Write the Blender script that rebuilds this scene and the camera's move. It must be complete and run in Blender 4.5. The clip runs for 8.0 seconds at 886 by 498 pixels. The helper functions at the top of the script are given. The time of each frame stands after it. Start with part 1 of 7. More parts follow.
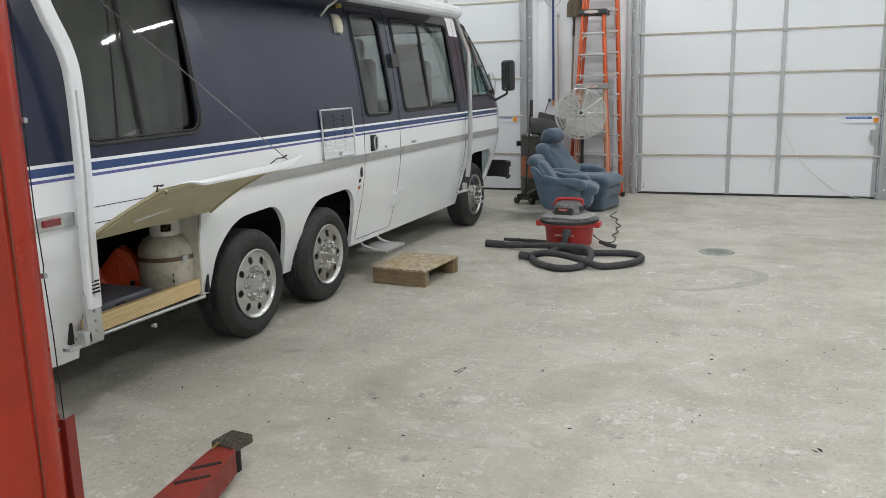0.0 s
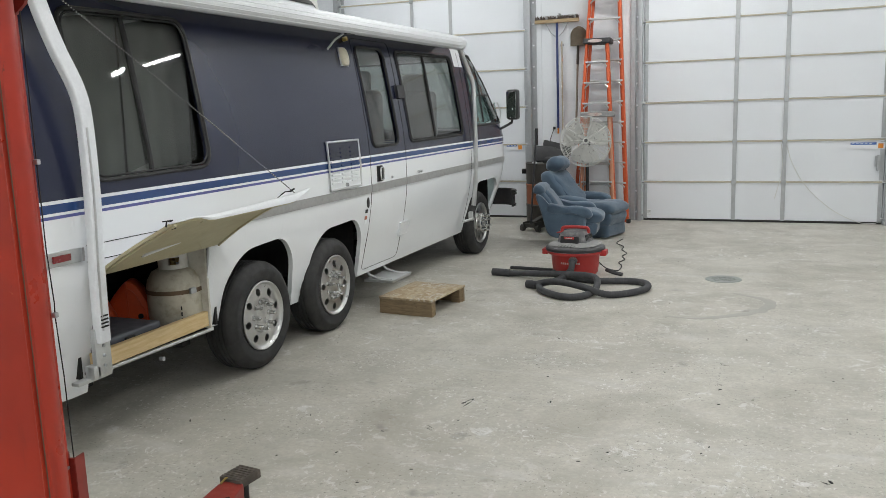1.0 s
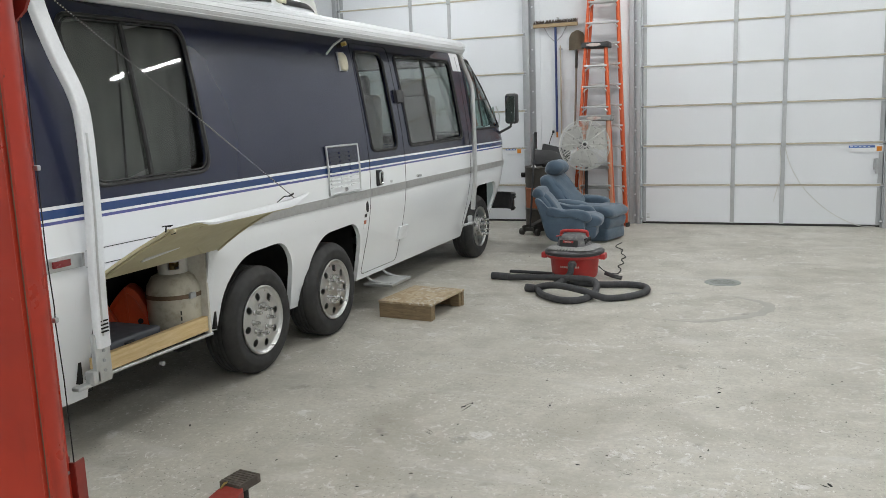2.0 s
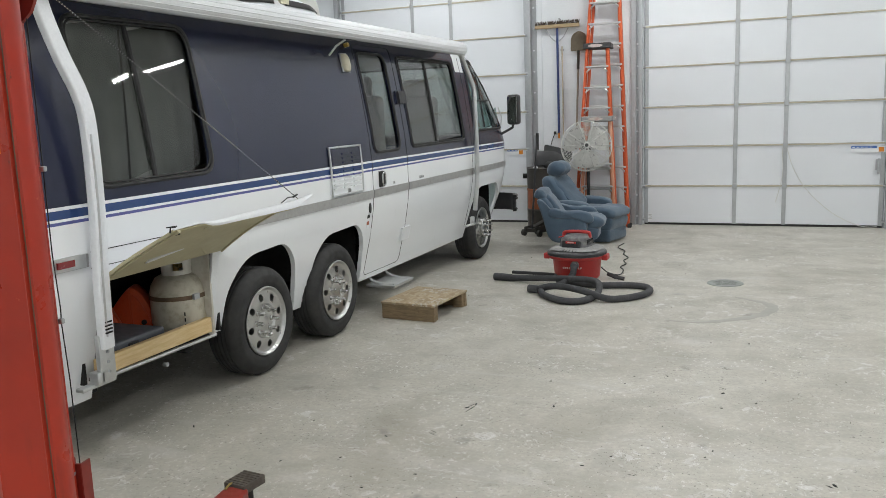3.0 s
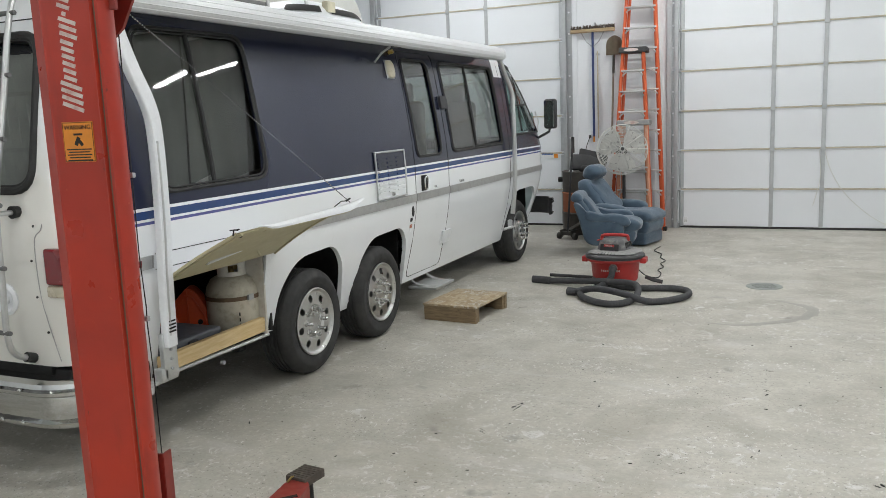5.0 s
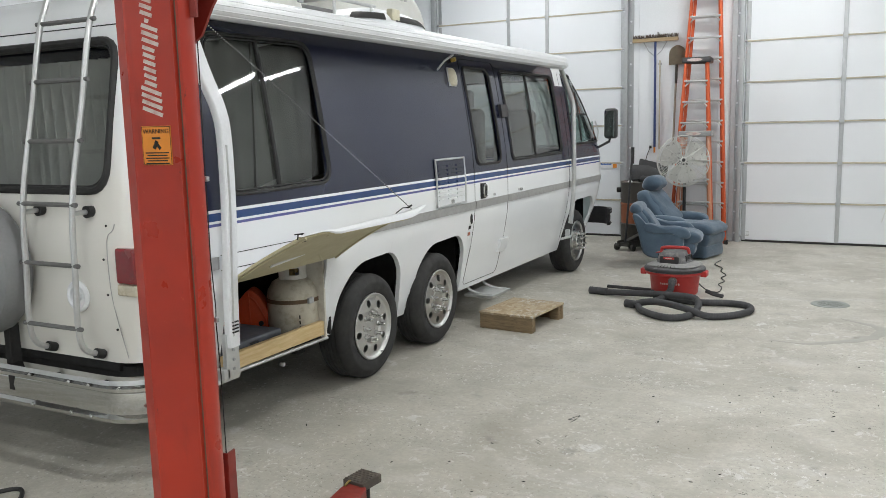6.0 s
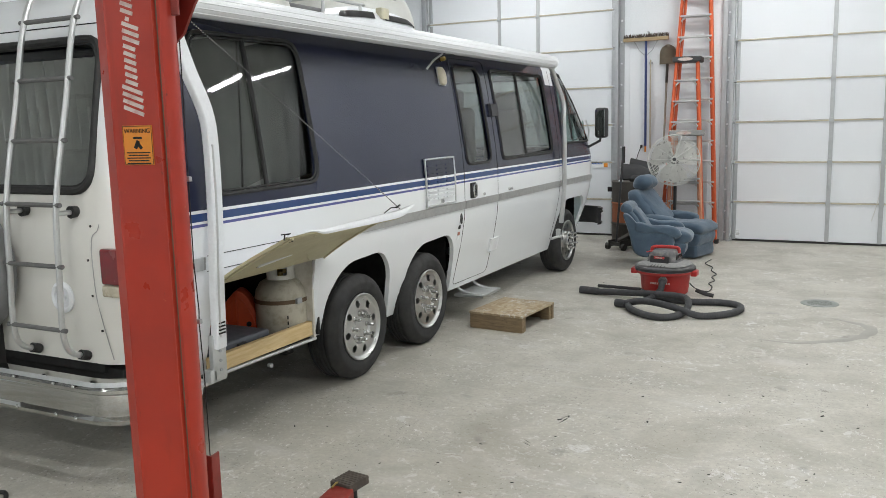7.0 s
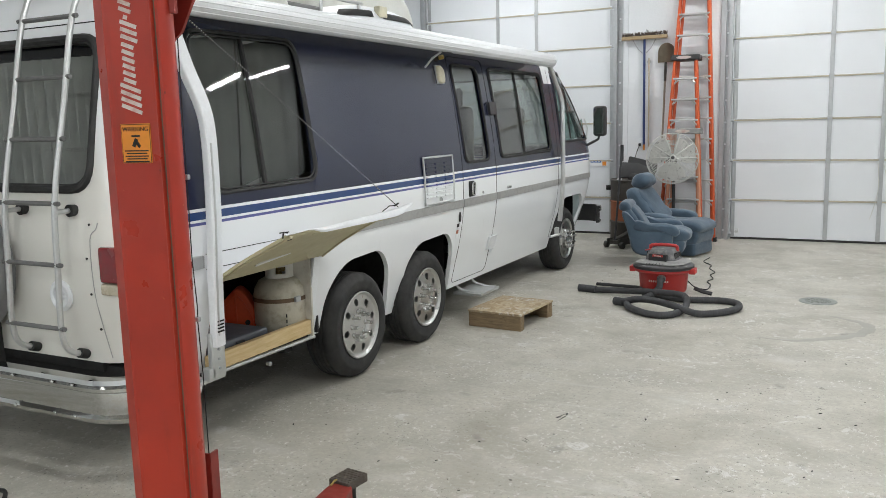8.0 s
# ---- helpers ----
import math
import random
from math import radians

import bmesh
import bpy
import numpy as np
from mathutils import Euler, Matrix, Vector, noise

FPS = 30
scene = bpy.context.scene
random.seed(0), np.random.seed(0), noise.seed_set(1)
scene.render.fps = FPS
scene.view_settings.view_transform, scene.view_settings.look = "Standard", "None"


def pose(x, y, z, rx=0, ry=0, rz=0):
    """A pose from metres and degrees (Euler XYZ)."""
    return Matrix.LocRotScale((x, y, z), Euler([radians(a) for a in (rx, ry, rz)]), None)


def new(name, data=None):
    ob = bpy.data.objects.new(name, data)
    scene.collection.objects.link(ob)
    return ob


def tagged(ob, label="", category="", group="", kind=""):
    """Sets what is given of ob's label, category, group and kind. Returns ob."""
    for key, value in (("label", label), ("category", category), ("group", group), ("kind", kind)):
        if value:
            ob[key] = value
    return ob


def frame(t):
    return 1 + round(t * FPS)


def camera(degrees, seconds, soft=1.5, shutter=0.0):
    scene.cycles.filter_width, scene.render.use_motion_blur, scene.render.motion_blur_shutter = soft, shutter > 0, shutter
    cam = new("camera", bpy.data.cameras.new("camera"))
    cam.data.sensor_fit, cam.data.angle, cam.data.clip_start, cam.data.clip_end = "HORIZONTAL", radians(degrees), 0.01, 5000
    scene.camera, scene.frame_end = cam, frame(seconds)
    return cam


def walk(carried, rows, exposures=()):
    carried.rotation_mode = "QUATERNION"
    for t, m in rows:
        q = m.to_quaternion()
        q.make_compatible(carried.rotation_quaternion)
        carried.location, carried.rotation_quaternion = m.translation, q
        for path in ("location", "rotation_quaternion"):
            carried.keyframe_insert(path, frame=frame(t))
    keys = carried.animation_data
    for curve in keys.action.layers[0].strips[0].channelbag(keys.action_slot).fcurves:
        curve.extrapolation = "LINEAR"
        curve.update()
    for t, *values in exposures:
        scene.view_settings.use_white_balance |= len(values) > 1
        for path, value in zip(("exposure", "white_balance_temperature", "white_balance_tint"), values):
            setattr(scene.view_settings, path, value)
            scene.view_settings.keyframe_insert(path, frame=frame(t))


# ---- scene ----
import collections

cam = camera(56.47, 8.0, soft=0.7)
walk(cam, [
    (0, pose(0.0144, 0.0278, 1.6391, 78.497, 1.430, 21.409)),
    (0.5, pose(0.0197, 0.0167, 1.6746, 79.494, 1.594, 21.392)),
    (1, pose(0.0168, 0.0160, 1.6770, 80.273, 1.869, 21.760)),
    (1.5, pose(0.0252, 0.0128, 1.6806, 80.476, 1.993, 21.710)),
    (3, pose(0.0080, 0.0027, 1.6786, 80.621, 2.083, 21.753)),
    (3.5, pose(0.0001, -0.0001, 1.6797, 80.616, 2.053, 21.806)),
    (4, pose(-0.0166, -0.0276, 1.6807, 80.568, 2.067, 21.828)),
    (4.2, pose(-0.0351, -0.0568, 1.6835, 80.525, 1.988, 21.695)),
    (5.3, pose(-0.069, -0.1672, 1.7109, 81.133, 2.028, 25.252)),
    (5.5, pose(-0.0839, -0.1699, 1.7165, 81.278, 1.674, 26.420)),
    (6, pose(-0.1009, -0.1673, 1.7089, 81.492, 1.389, 27.437)),
    (6.5, pose(-0.1007, -0.1533, 1.7056, 81.463, 1.426, 27.306)),
    (7, pose(-0.0903, -0.1372, 1.7088, 81.432, 1.396, 26.919)),
    (7.5, pose(-0.0742, -0.1336, 1.7088, 81.357, 1.444, 26.844)),
    (8, pose(-0.0848, -0.1411, 1.7063, 81.340, 1.454, 26.839)),
], [(0, -0.02), (4.2, -0.02), (5.3, 0.04), (6, 0.12), (8, 0.12)])

# ---- world and light ----
world = bpy.data.worlds.new("world")
scene.world = world
world.use_nodes = True
world.node_tree.nodes["Background"].inputs[0].default_value = (0.6, 0.65, 0.7, 1)
world.node_tree.nodes["Background"].inputs[1].default_value = 0.05

LAMP_WATTS = 37
LAMP_COLOUR = (0.975, 0.99, 0.985)
# ceiling strip lamps: x, y (each 1.2 m long, along x)
# the unseen rows at y < 0 are added to brighten the coach's tail
STRIPS = [(x, y) for y in (10.4, 6.2, 2.1, -2.0, -5.0) for x in (-4.8, -1.2, 2.35) if x > -4 or y > 3 or y < -3]
STRIP_Z = 4.30


# ---- small mesh kit ----
def thing(name, label="", category="", group="", at=(0, 0, 0), kind=""):
    ob = new(name)
    ob.empty_display_size = 0.1
    ob.location = at
    return tagged(ob, label, category, group, kind)


def root_of(ob):
    while ob.parent:
        ob = ob.parent
    return ob


def flat_faces(me):
    """Shades rounded edges softly and keeps the large faces between them flat."""
    round_vert = collections.defaultdict(list)
    for p in me.polygons:
        for v in p.vertices:
            round_vert[v].append((p.normal.copy(), p.area))
    normals = []
    for p in me.polygons:
        for v in p.vertices:
            sum_n = Vector((0, 0, 0))
            for n, a in round_vert[v]:
                if n.dot(p.normal) > 0.8:
                    sum_n += n * a
            normals.append(tuple(sum_n.normalized() if sum_n.length > 1e-12 else p.normal))
    me.normals_split_custom_set(normals)


def part(name, bm, material, parent=None, label="", smooth=True, kind="", category=""):
    """Links a bmesh, given in world coordinates, as one mesh object under parent."""
    me = bpy.data.meshes.new(name)
    if parent:
        bm.transform(Matrix.Translation(-root_of(parent).location))
    bm.normal_update()
    bm.to_mesh(me)
    bm.free()
    me.materials.append(material)
    if smooth:
        me.polygons.foreach_set("use_smooth", [True] * len(me.polygons))
        if len(me.polygons) < 130:
            flat_faces(me)
        else:
            me.set_sharp_from_angle(angle=radians(35))
    ob = new(name, me)
    ob.parent = parent
    return tagged(ob, label, category, "", kind)


def again(name, ob, m, parent=None):
    """One more object on the mesh of ob."""
    o = new(name, ob.data)
    o.parent = parent or ob.parent
    o.matrix_basis = m
    return o


def box(sx, sy, sz, at=(0, 0, 0), bevel=0.0, seg=2, m=None, bm=None):
    out = bmesh.new()
    bmesh.ops.create_cube(out, size=1.0)
    bmesh.ops.scale(out, vec=(sx, sy, sz), verts=out.verts)
    if bevel:
        bmesh.ops.bevel(out, geom=out.edges[:], offset=bevel, segments=seg, affect="EDGES", profile=0.5)
    if m is not None:
        out.transform(m)
    out.transform(Matrix.Translation(at))
    return join(bm, out)


def join(bm, more):
    if bm is None:
        return more
    me = bpy.data.meshes.new("scratch")
    more.to_mesh(me)
    more.free()
    bm.from_mesh(me)
    bpy.data.meshes.remove(me)
    return bm


def rod(a, b, r, seg=12, r2=None, bm=None, caps=True):
    a, b = Vector(a), Vector(b)
    out = bmesh.new()
    bmesh.ops.create_cone(out, cap_ends=caps, segments=seg, radius1=r, radius2=r if r2 is None else r2, depth=(b - a).length)
    q = (b - a).to_track_quat("Z", "Y").to_matrix().to_4x4()
    out.transform(Matrix.Translation((a + b) / 2) @ q)
    return join(bm, out)


def tube(pts, r, seg=8, closed=False, bm=None, flat=1.0):
    """A round (or flattened) bar along a line of points."""
    out = bmesh.new()
    pts = [Vector(p) for p in pts]
    n = len(pts)
    rings = []
    up = None
    for i, p in enumerate(pts):
        a = pts[(i - 1) % n] if closed or i else p
        b = pts[(i + 1) % n] if closed or i < n - 1 else p
        d = (b - a).normalized()
        if up is None:
            up = d.orthogonal().normalized()
        up = (up - d * up.dot(d)).normalized()
        s = d.cross(up)
        rings.append([out.verts.new(p + (up * math.cos(t) + s * math.sin(t) * flat) * r) for t in [k * math.tau / seg for k in range(seg)]])
    for i in range(n if closed else n - 1):
        A, B = rings[i], rings[(i + 1) % n]
        shift = 0
        if closed and i == n - 1:
            shift = min(range(seg), key=lambda s: (A[0].co - B[s].co).length)
        for k in range(seg):
            out.faces.new((A[k], A[(k + 1) % seg], B[(k + 1 + shift) % seg], B[(k + shift) % seg]))
    if not closed:
        out.faces.new(rings[0][::-1])
        out.faces.new(rings[-1])
    bmesh.ops.recalc_face_normals(out, faces=out.faces[:])
    return join(bm, out)


def spin(profile, seg=32, m=None, bm=None, close=True):
    """A turned body: profile of (radius, height) round z."""
    out = bmesh.new()
    rings = []
    for r, z in profile:
        if r < 1e-5:
            rings.append([out.verts.new((0, 0, z))])
        else:
            rings.append([out.verts.new((r * math.cos(k * math.tau / seg), r * math.sin(k * math.tau / seg), z)) for k in range(seg)])
    for A, B in zip(rings, rings[1:]):
        for k in range(seg):
            k2 = (k + 1) % seg
            if len(A) == 1 and len(B) > 1:
                out.faces.new((A[0], B[k], B[k2]))
            elif len(B) == 1 and len(A) > 1:
                out.faces.new((A[k], B[0], A[k2]))
            elif len(A) > 1:
                out.faces.new((A[k], B[k], B[k2], A[k2]))
    bmesh.ops.recalc_face_normals(out, faces=out.faces[:])
    if m is not None:
        out.transform(m)
    return join(bm, out)


def slab(outline, depth, m=None, bm=None, bevel=0.0):
    """An outline of (x, y) made solid from z = 0 to depth."""
    out = bmesh.new()
    f = out.faces.new([out.verts.new((x, y, 0)) for x, y in outline])
    up = bmesh.ops.extrude_face_region(out, geom=[f])
    bmesh.ops.translate(out, vec=(0, 0, depth), verts=[v for v in up["geom"] if isinstance(v, bmesh.types.BMVert)])
    bmesh.ops.recalc_face_normals(out, faces=out.faces[:])
    if bevel:
        bmesh.ops.bevel(out, geom=out.edges[:], offset=bevel, segments=2, affect="EDGES", profile=0.5)
    if m is not None:
        out.transform(m)
    return join(bm, out)


def rounded(pts, r, n=5):
    """A polygon with its corners rounded."""
    out = []
    c = len(pts)
    for i in range(c):
        p, a, b = Vector(pts[i]), Vector(pts[i - 1]), Vector(pts[(i + 1) % c])
        rr = min(r, (a - p).length * 0.48, (b - p).length * 0.48)
        s, e = p + (a - p).normalized() * rr, p + (b - p).normalized() * rr
        for k in range(n + 1):
            t = k / n
            out.append(tuple(s * (1 - t) ** 2 + p * 2 * t * (1 - t) + e * t ** 2))
    return out


def smooth_line(pts, n=6):
    """Catmull-Rom through the points."""
    pts = [Vector(p) for p in pts]
    out = []
    for i in range(len(pts) - 1):
        p0, p1, p2, p3 = pts[max(i - 1, 0)], pts[i], pts[i + 1], pts[min(i + 2, len(pts) - 1)]
        for k in range(n):
            t = k / n
            out.append(0.5 * ((2 * p1) + (p2 - p0) * t + (2 * p0 - 5 * p1 + 4 * p2 - p3) * t * t + (3 * p1 - p0 - 3 * p2 + p3) * t ** 3))
    out.append(pts[-1])
    return out


# ---- materials ----
class Mat:
    def __init__(self, name, colour=(0.5, 0.5, 0.5), rough=0.5, metal=0.0, coat=0.0):
        self.m = bpy.data.materials.new(name)
        self.m.use_nodes = True
        self.t = self.m.node_tree
        self.b = self.t.nodes["Principled BSDF"]
        self.b.inputs["Base Color"].default_value = (*colour, 1)
        self.b.inputs["Roughness"].default_value = rough
        self.b.inputs["Metallic"].default_value = metal
        self.b.inputs["Coat Weight"].default_value = coat
        self.b.inputs["Coat Roughness"].default_value = 0.08
        self.where = None

    def n(self, kind, **kw):
        node = self.t.nodes.new(kind)
        for k, v in kw.items():
            setattr(node, k, v)
        return node

    def link(self, a, b):
        self.t.links.new(a, b)

    def place(self):
        if not self.where:
            self.where = self.n("ShaderNodeTexCoord").outputs["Object"]
        return self.where

    def noise(self, scale, detail=4, rough=0.55, squash=None, distort=0.0):
        x = self.n("ShaderNodeTexNoise")
        x.inputs["Scale"].default_value = scale
        x.inputs["Detail"].default_value = detail
        x.inputs["Roughness"].default_value = rough
        x.inputs["Distortion"].default_value = distort
        src = self.place()
        if squash:
            mp = self.n("ShaderNodeMapping")
            mp.inputs["Scale"].default_value = squash
            self.link(src, mp.inputs[0])
            src = mp.outputs[0]
        self.link(src, x.inputs["Vector"])
        return x.outputs["Fac"]

    def ramp(self, fac, a, b, ca=0.0, cb=1.0):
        r = self.n("ShaderNodeMapRange", clamp=True)
        self.link(fac, r.inputs[0])
        for i, v in zip((1, 2, 3, 4), (a, b, ca, cb)):
            r.inputs[i].default_value = v
        return r.outputs[0]

    def mix(self, fac, a, b, mode="MIX"):
        x = self.n("ShaderNodeMix", data_type="RGBA", blend_type=mode)
        for i, v in ((0, fac), (6, a), (7, b)):
            if isinstance(v, bpy.types.NodeSocket):
                self.link(v, x.inputs[i])
            else:
                x.inputs[i].default_value = v if i == 0 else (*v, 1)
        return x.outputs[2]

    def math(self, op, a, b=0.0):
        x = self.n("ShaderNodeMath", operation=op)
        for i, v in enumerate((a, b)):
            if isinstance(v, bpy.types.NodeSocket):
                self.link(v, x.inputs[i])
            else:
                x.inputs[i].default_value = v
        return x.outputs[0]

    def colour(self, s):
        self.link(s, self.b.inputs["Base Color"])
        return self

    def rough(self, s):
        self.link(s, self.b.inputs["Roughness"])
        return self

    def bump(self, h, strength=0.2, dist=0.01):
        x = self.n("ShaderNodeBump")
        x.inputs["Strength"].default_value = strength
        x.inputs["Distance"].default_value = dist
        self.link(h, x.inputs["Height"])
        self.link(x.outputs[0], self.b.inputs["Normal"])
        return self


def worn(name, colour, rough=0.5, metal=0.0, dirt=(0.1, 0.09, 0.08), amount=0.35, scale=6.0, coat=0.0, bump=0.0, fine=60.0, vary=0.14):
    """A plain coat with stains, fine grain and uneven gloss."""
    a = Mat(name, colour, rough, metal, coat)
    big = a.ramp(a.noise(scale, 5, 0.6), 0.48, 0.78, 0, amount)
    small = a.ramp(a.noise(fine, 3, 0.6), 0.35, 0.7, -0.035, 0.035)
    c = a.mix(big, colour, dirt)
    hsv = a.n("ShaderNodeHueSaturation")
    a.link(c, hsv.inputs["Color"])
    a.link(a.math("ADD", small, 1.0), hsv.inputs["Value"])
    a.colour(hsv.outputs[0])
    a.rough(a.ramp(a.noise(scale * 2.3, 4), 0.3, 0.75, max(rough - vary * 0.5, 0.03), min(rough + vary, 1)))
    if bump:
        a.bump(a.noise(fine, 4), bump, 0.004)
    return a.m


def make_concrete():
    a = Mat("concrete", rough=0.6)
    broad = a.noise(0.42, 6, 0.6, distort=0.4)
    mid = a.noise(2.2, 7, 0.65)
    fine = a.noise(38, 5, 0.7)
    c = a.mix(a.ramp(broad, 0.32, 0.68), (0.45, 0.430, 0.368), (0.585, 0.562, 0.497))
    c = a.mix(a.ramp(mid, 0.44, 0.66, 0, 0.55), c, (0.325, 0.31, 0.27))
    c = a.mix(a.ramp(fine, 0.38, 0.7, 0, 0.45), c, (0.25, 0.24, 0.215))
    # pale scuffs where the surface has flaked
    flake = a.math("MULTIPLY", a.ramp(a.noise(7.5, 6, 0.75, distort=0.7), 0.575, 0.605), a.ramp(a.noise(1.0, 3), 0.42, 0.56))
    c = a.mix(a.math("MULTIPLY", flake, 0.80), c, (0.66, 0.655, 0.64))
    # dark oil spots and drag marks
    spots = a.math("MULTIPLY", a.ramp(a.noise(4.6, 3, 0.5), 0.66, 0.74), a.ramp(a.noise(0.9, 2), 0.40, 0.56))
    c = a.mix(a.math("MULTIPLY", spots, 0.6), c, (0.12, 0.115, 0.11))
    drag = a.ramp(a.noise(3.0, 5, 0.6, squash=(1.0, 0.14, 1.0)), 0.6, 0.76, 0, 0.32)
    c = a.mix(drag, c, (0.27, 0.265, 0.25))
    streak = a.ramp(a.noise(1.6, 5, 0.6, squash=(0.5, 2.4, 1.0), distort=1.0), 0.56, 0.70, 0, 0.42)
    c = a.mix(streak, c, (0.58, 0.575, 0.56))
    # small pits and grit
    grit = a.math("MULTIPLY", a.ramp(a.noise(48, 4, 0.66), 0.605, 0.635), a.ramp(a.noise(2.6, 4), 0.42, 0.56))
    mottle = a.ramp(a.noise(7, 7, 0.76), 0.40, 0.66, 0.0, 0.55)
    c = a.mix(mottle, c, (0.37, 0.355, 0.312))
    c = a.mix(a.math("MULTIPLY", grit, 0.75), c, (0.13, 0.125, 0.115))
    chips = a.math("MULTIPLY", a.ramp(a.noise(34, 5, 0.74, squash=(1.0, 0.7, 1.0), distort=0.4), 0.590, 0.612), a.ramp(a.noise(1.7, 6, 0.65), 0.44, 0.58))
    c = a.mix(a.math("MULTIPLY", chips, 0.9), c, (0.68, 0.67, 0.65))
    blotch = a.ramp(a.noise(0.95, 5, 0.62, distort=0.8), 0.50, 0.68, 0, 0.5)
    c = a.mix(blotch, c, (0.275, 0.255, 0.205))
    a.colour(c)
    a.rough(a.ramp(mid, 0.3, 0.7, 0.42, 0.66))
    h = a.math("ADD", a.math("MULTIPLY", fine, 0.4), a.math("MULTIPLY", mid, 0.6))
    a.bump(h, 0.12, 0.006)
    return a.m


# heights of the painted bands on the coach's side
BAND = dict(blue0=1.254, blue1=1.295, white1=1.311, thin0=1.226, thin1=1.241)


def make_coach_paint():
    """White enamel with a navy upper half, bounded by a white, a blue and a thin blue line."""
    a = Mat("coach_paint", rough=0.22, coat=0.15)
    g = a.n("ShaderNodeNewGeometry")
    sep = a.n("ShaderNodeSeparateXYZ")
    a.link(g.outputs["Position"], sep.inputs[0])
    x, y, z = sep.outputs
    white = a.mix(a.ramp(a.noise(1.8, 5, 0.6), 0.40, 0.80, 0, 0.25), (0.83, 0.85, 0.865), (0.75, 0.765, 0.77))
    white = a.mix(a.ramp(a.noise(14, 5, 0.7, squash=(1, 1, 0.25)), 0.60, 0.85, 0, 0.18), white, (0.45, 0.41, 0.35))
    tail = a.ramp(y, 2.56, 2.62, 1, 0)
    white = a.mix(a.math("MULTIPLY", tail, 0.6), white, (0.70, 0.67, 0.58))
    chip = a.ramp(a.noise(60, 3, 0.7), 0.79, 0.80, 0, 0.6)
    white = a.mix(chip, white, (0.2, 0.18, 0.16))
    navy = a.mix(a.ramp(a.noise(1.1, 2, 0.5), 0.0, 1.0), (0.015, 0.018, 0.042), (0.019, 0.023, 0.050))
    blue = a.mix(a.ramp(a.noise(9, 4), 0.45, 0.75, 0, 0.5), (0.022, 0.055, 0.17), (0.04, 0.08, 0.20))

    def above(level):
        return a.math("GREATER_THAN", z, level)

    def between(lo, hi):
        return a.math("MULTIPLY", above(lo), a.math("LESS_THAN", z, hi))

    c = a.mix(between(BAND["blue0"], BAND["blue1"]), white, blue)
    c = a.mix(between(BAND["thin0"], BAND["thin1"]), c, (0.10, 0.11, 0.30))
    lid_z = a.math("SUBTRACT", 2.34, a.math("SUBTRACT", a.math("MULTIPLY", a.math("GREATER_THAN", y, 8.36), 0.24), a.math("MULTIPLY", a.math("GREATER_THAN", y, 8.60), 0.14)))
    wide = a.math("GREATER_THAN", a.math("ABSOLUTE", a.math("ADD", x, 4.283)), 0.985)
    top = a.math("MULTIPLY", a.math("MULTIPLY", above(BAND["white1"]), a.math("LESS_THAN", z, lid_z)), wide)
    c = a.mix(top, c, navy)
    # the tail is white all over
    onside = a.math("GREATER_THAN", y, 2.72)
    c = a.mix(onside, white, c)
    a.colour(c)
    a.rough(a.ramp(a.noise(2.0, 2), 0.0, 1.0, 0.17, 0.25))
    a.bump(a.noise(1.7, 2, 0.4), 0.10, 0.03)
    return a.m


def make_tinted(name, tint=0.22, strength=1.0, tone=(0.86, 0.92, 0.9)):
    m = bpy.data.materials.new(name)
    m.use_nodes = True
    t = m.node_tree
    t.nodes.clear()
    out = t.nodes.new("ShaderNodeOutputMaterial")
    clear = t.nodes.new("ShaderNodeBsdfTransparent")
    clear.inputs[0].default_value = (tint * tone[0], tint * tone[1], tint * tone[2], 1)
    gloss = t.nodes.new("ShaderNodeBsdfGlossy")
    gloss.inputs["Roughness"].default_value = 0.02
    gloss.inputs[0].default_value = (strength, strength, strength, 1)
    lw = t.nodes.new("ShaderNodeLayerWeight")
    lw.inputs[0].default_value = 0.5
    p5 = t.nodes.new("ShaderNodeMath")
    p5.operation = "POWER"
    p5.inputs[1].default_value = 5.0
    t.links.new(lw.outputs["Facing"], p5.inputs[0])
    fr = t.nodes.new("ShaderNodeMapRange")
    fr.inputs[3].default_value, fr.inputs[4].default_value = 0.045, 1.0
    t.links.new(p5.outputs[0], fr.inputs[0])
    mix = t.nodes.new("ShaderNodeMixShader")
    t.links.new(fr.outputs[0], mix.inputs[0])
    t.links.new(clear.outputs[0], mix.inputs[1])
    t.links.new(gloss.outputs[0], mix.inputs[2])
    t.links.new(mix.outputs[0], out.inputs[0])
    return m


def make_wood(name, pale, dark, along=(12, 1.2, 12), rough=0.65):
    a = Mat(name, rough=rough)
    grain = a.noise(6, 6, 0.6, squash=along, distort=0.6)
    c = a.mix(a.ramp(grain, 0.35, 0.7), pale, dark)
    c = a.mix(a.ramp(a.noise(9, 3, 0.5), 0.70, 0.76, 0, 0.7), c, tuple(v * 0.35 for v in dark))
    a.colour(c).bump(grain, 0.2, 0.003)
    return a.m


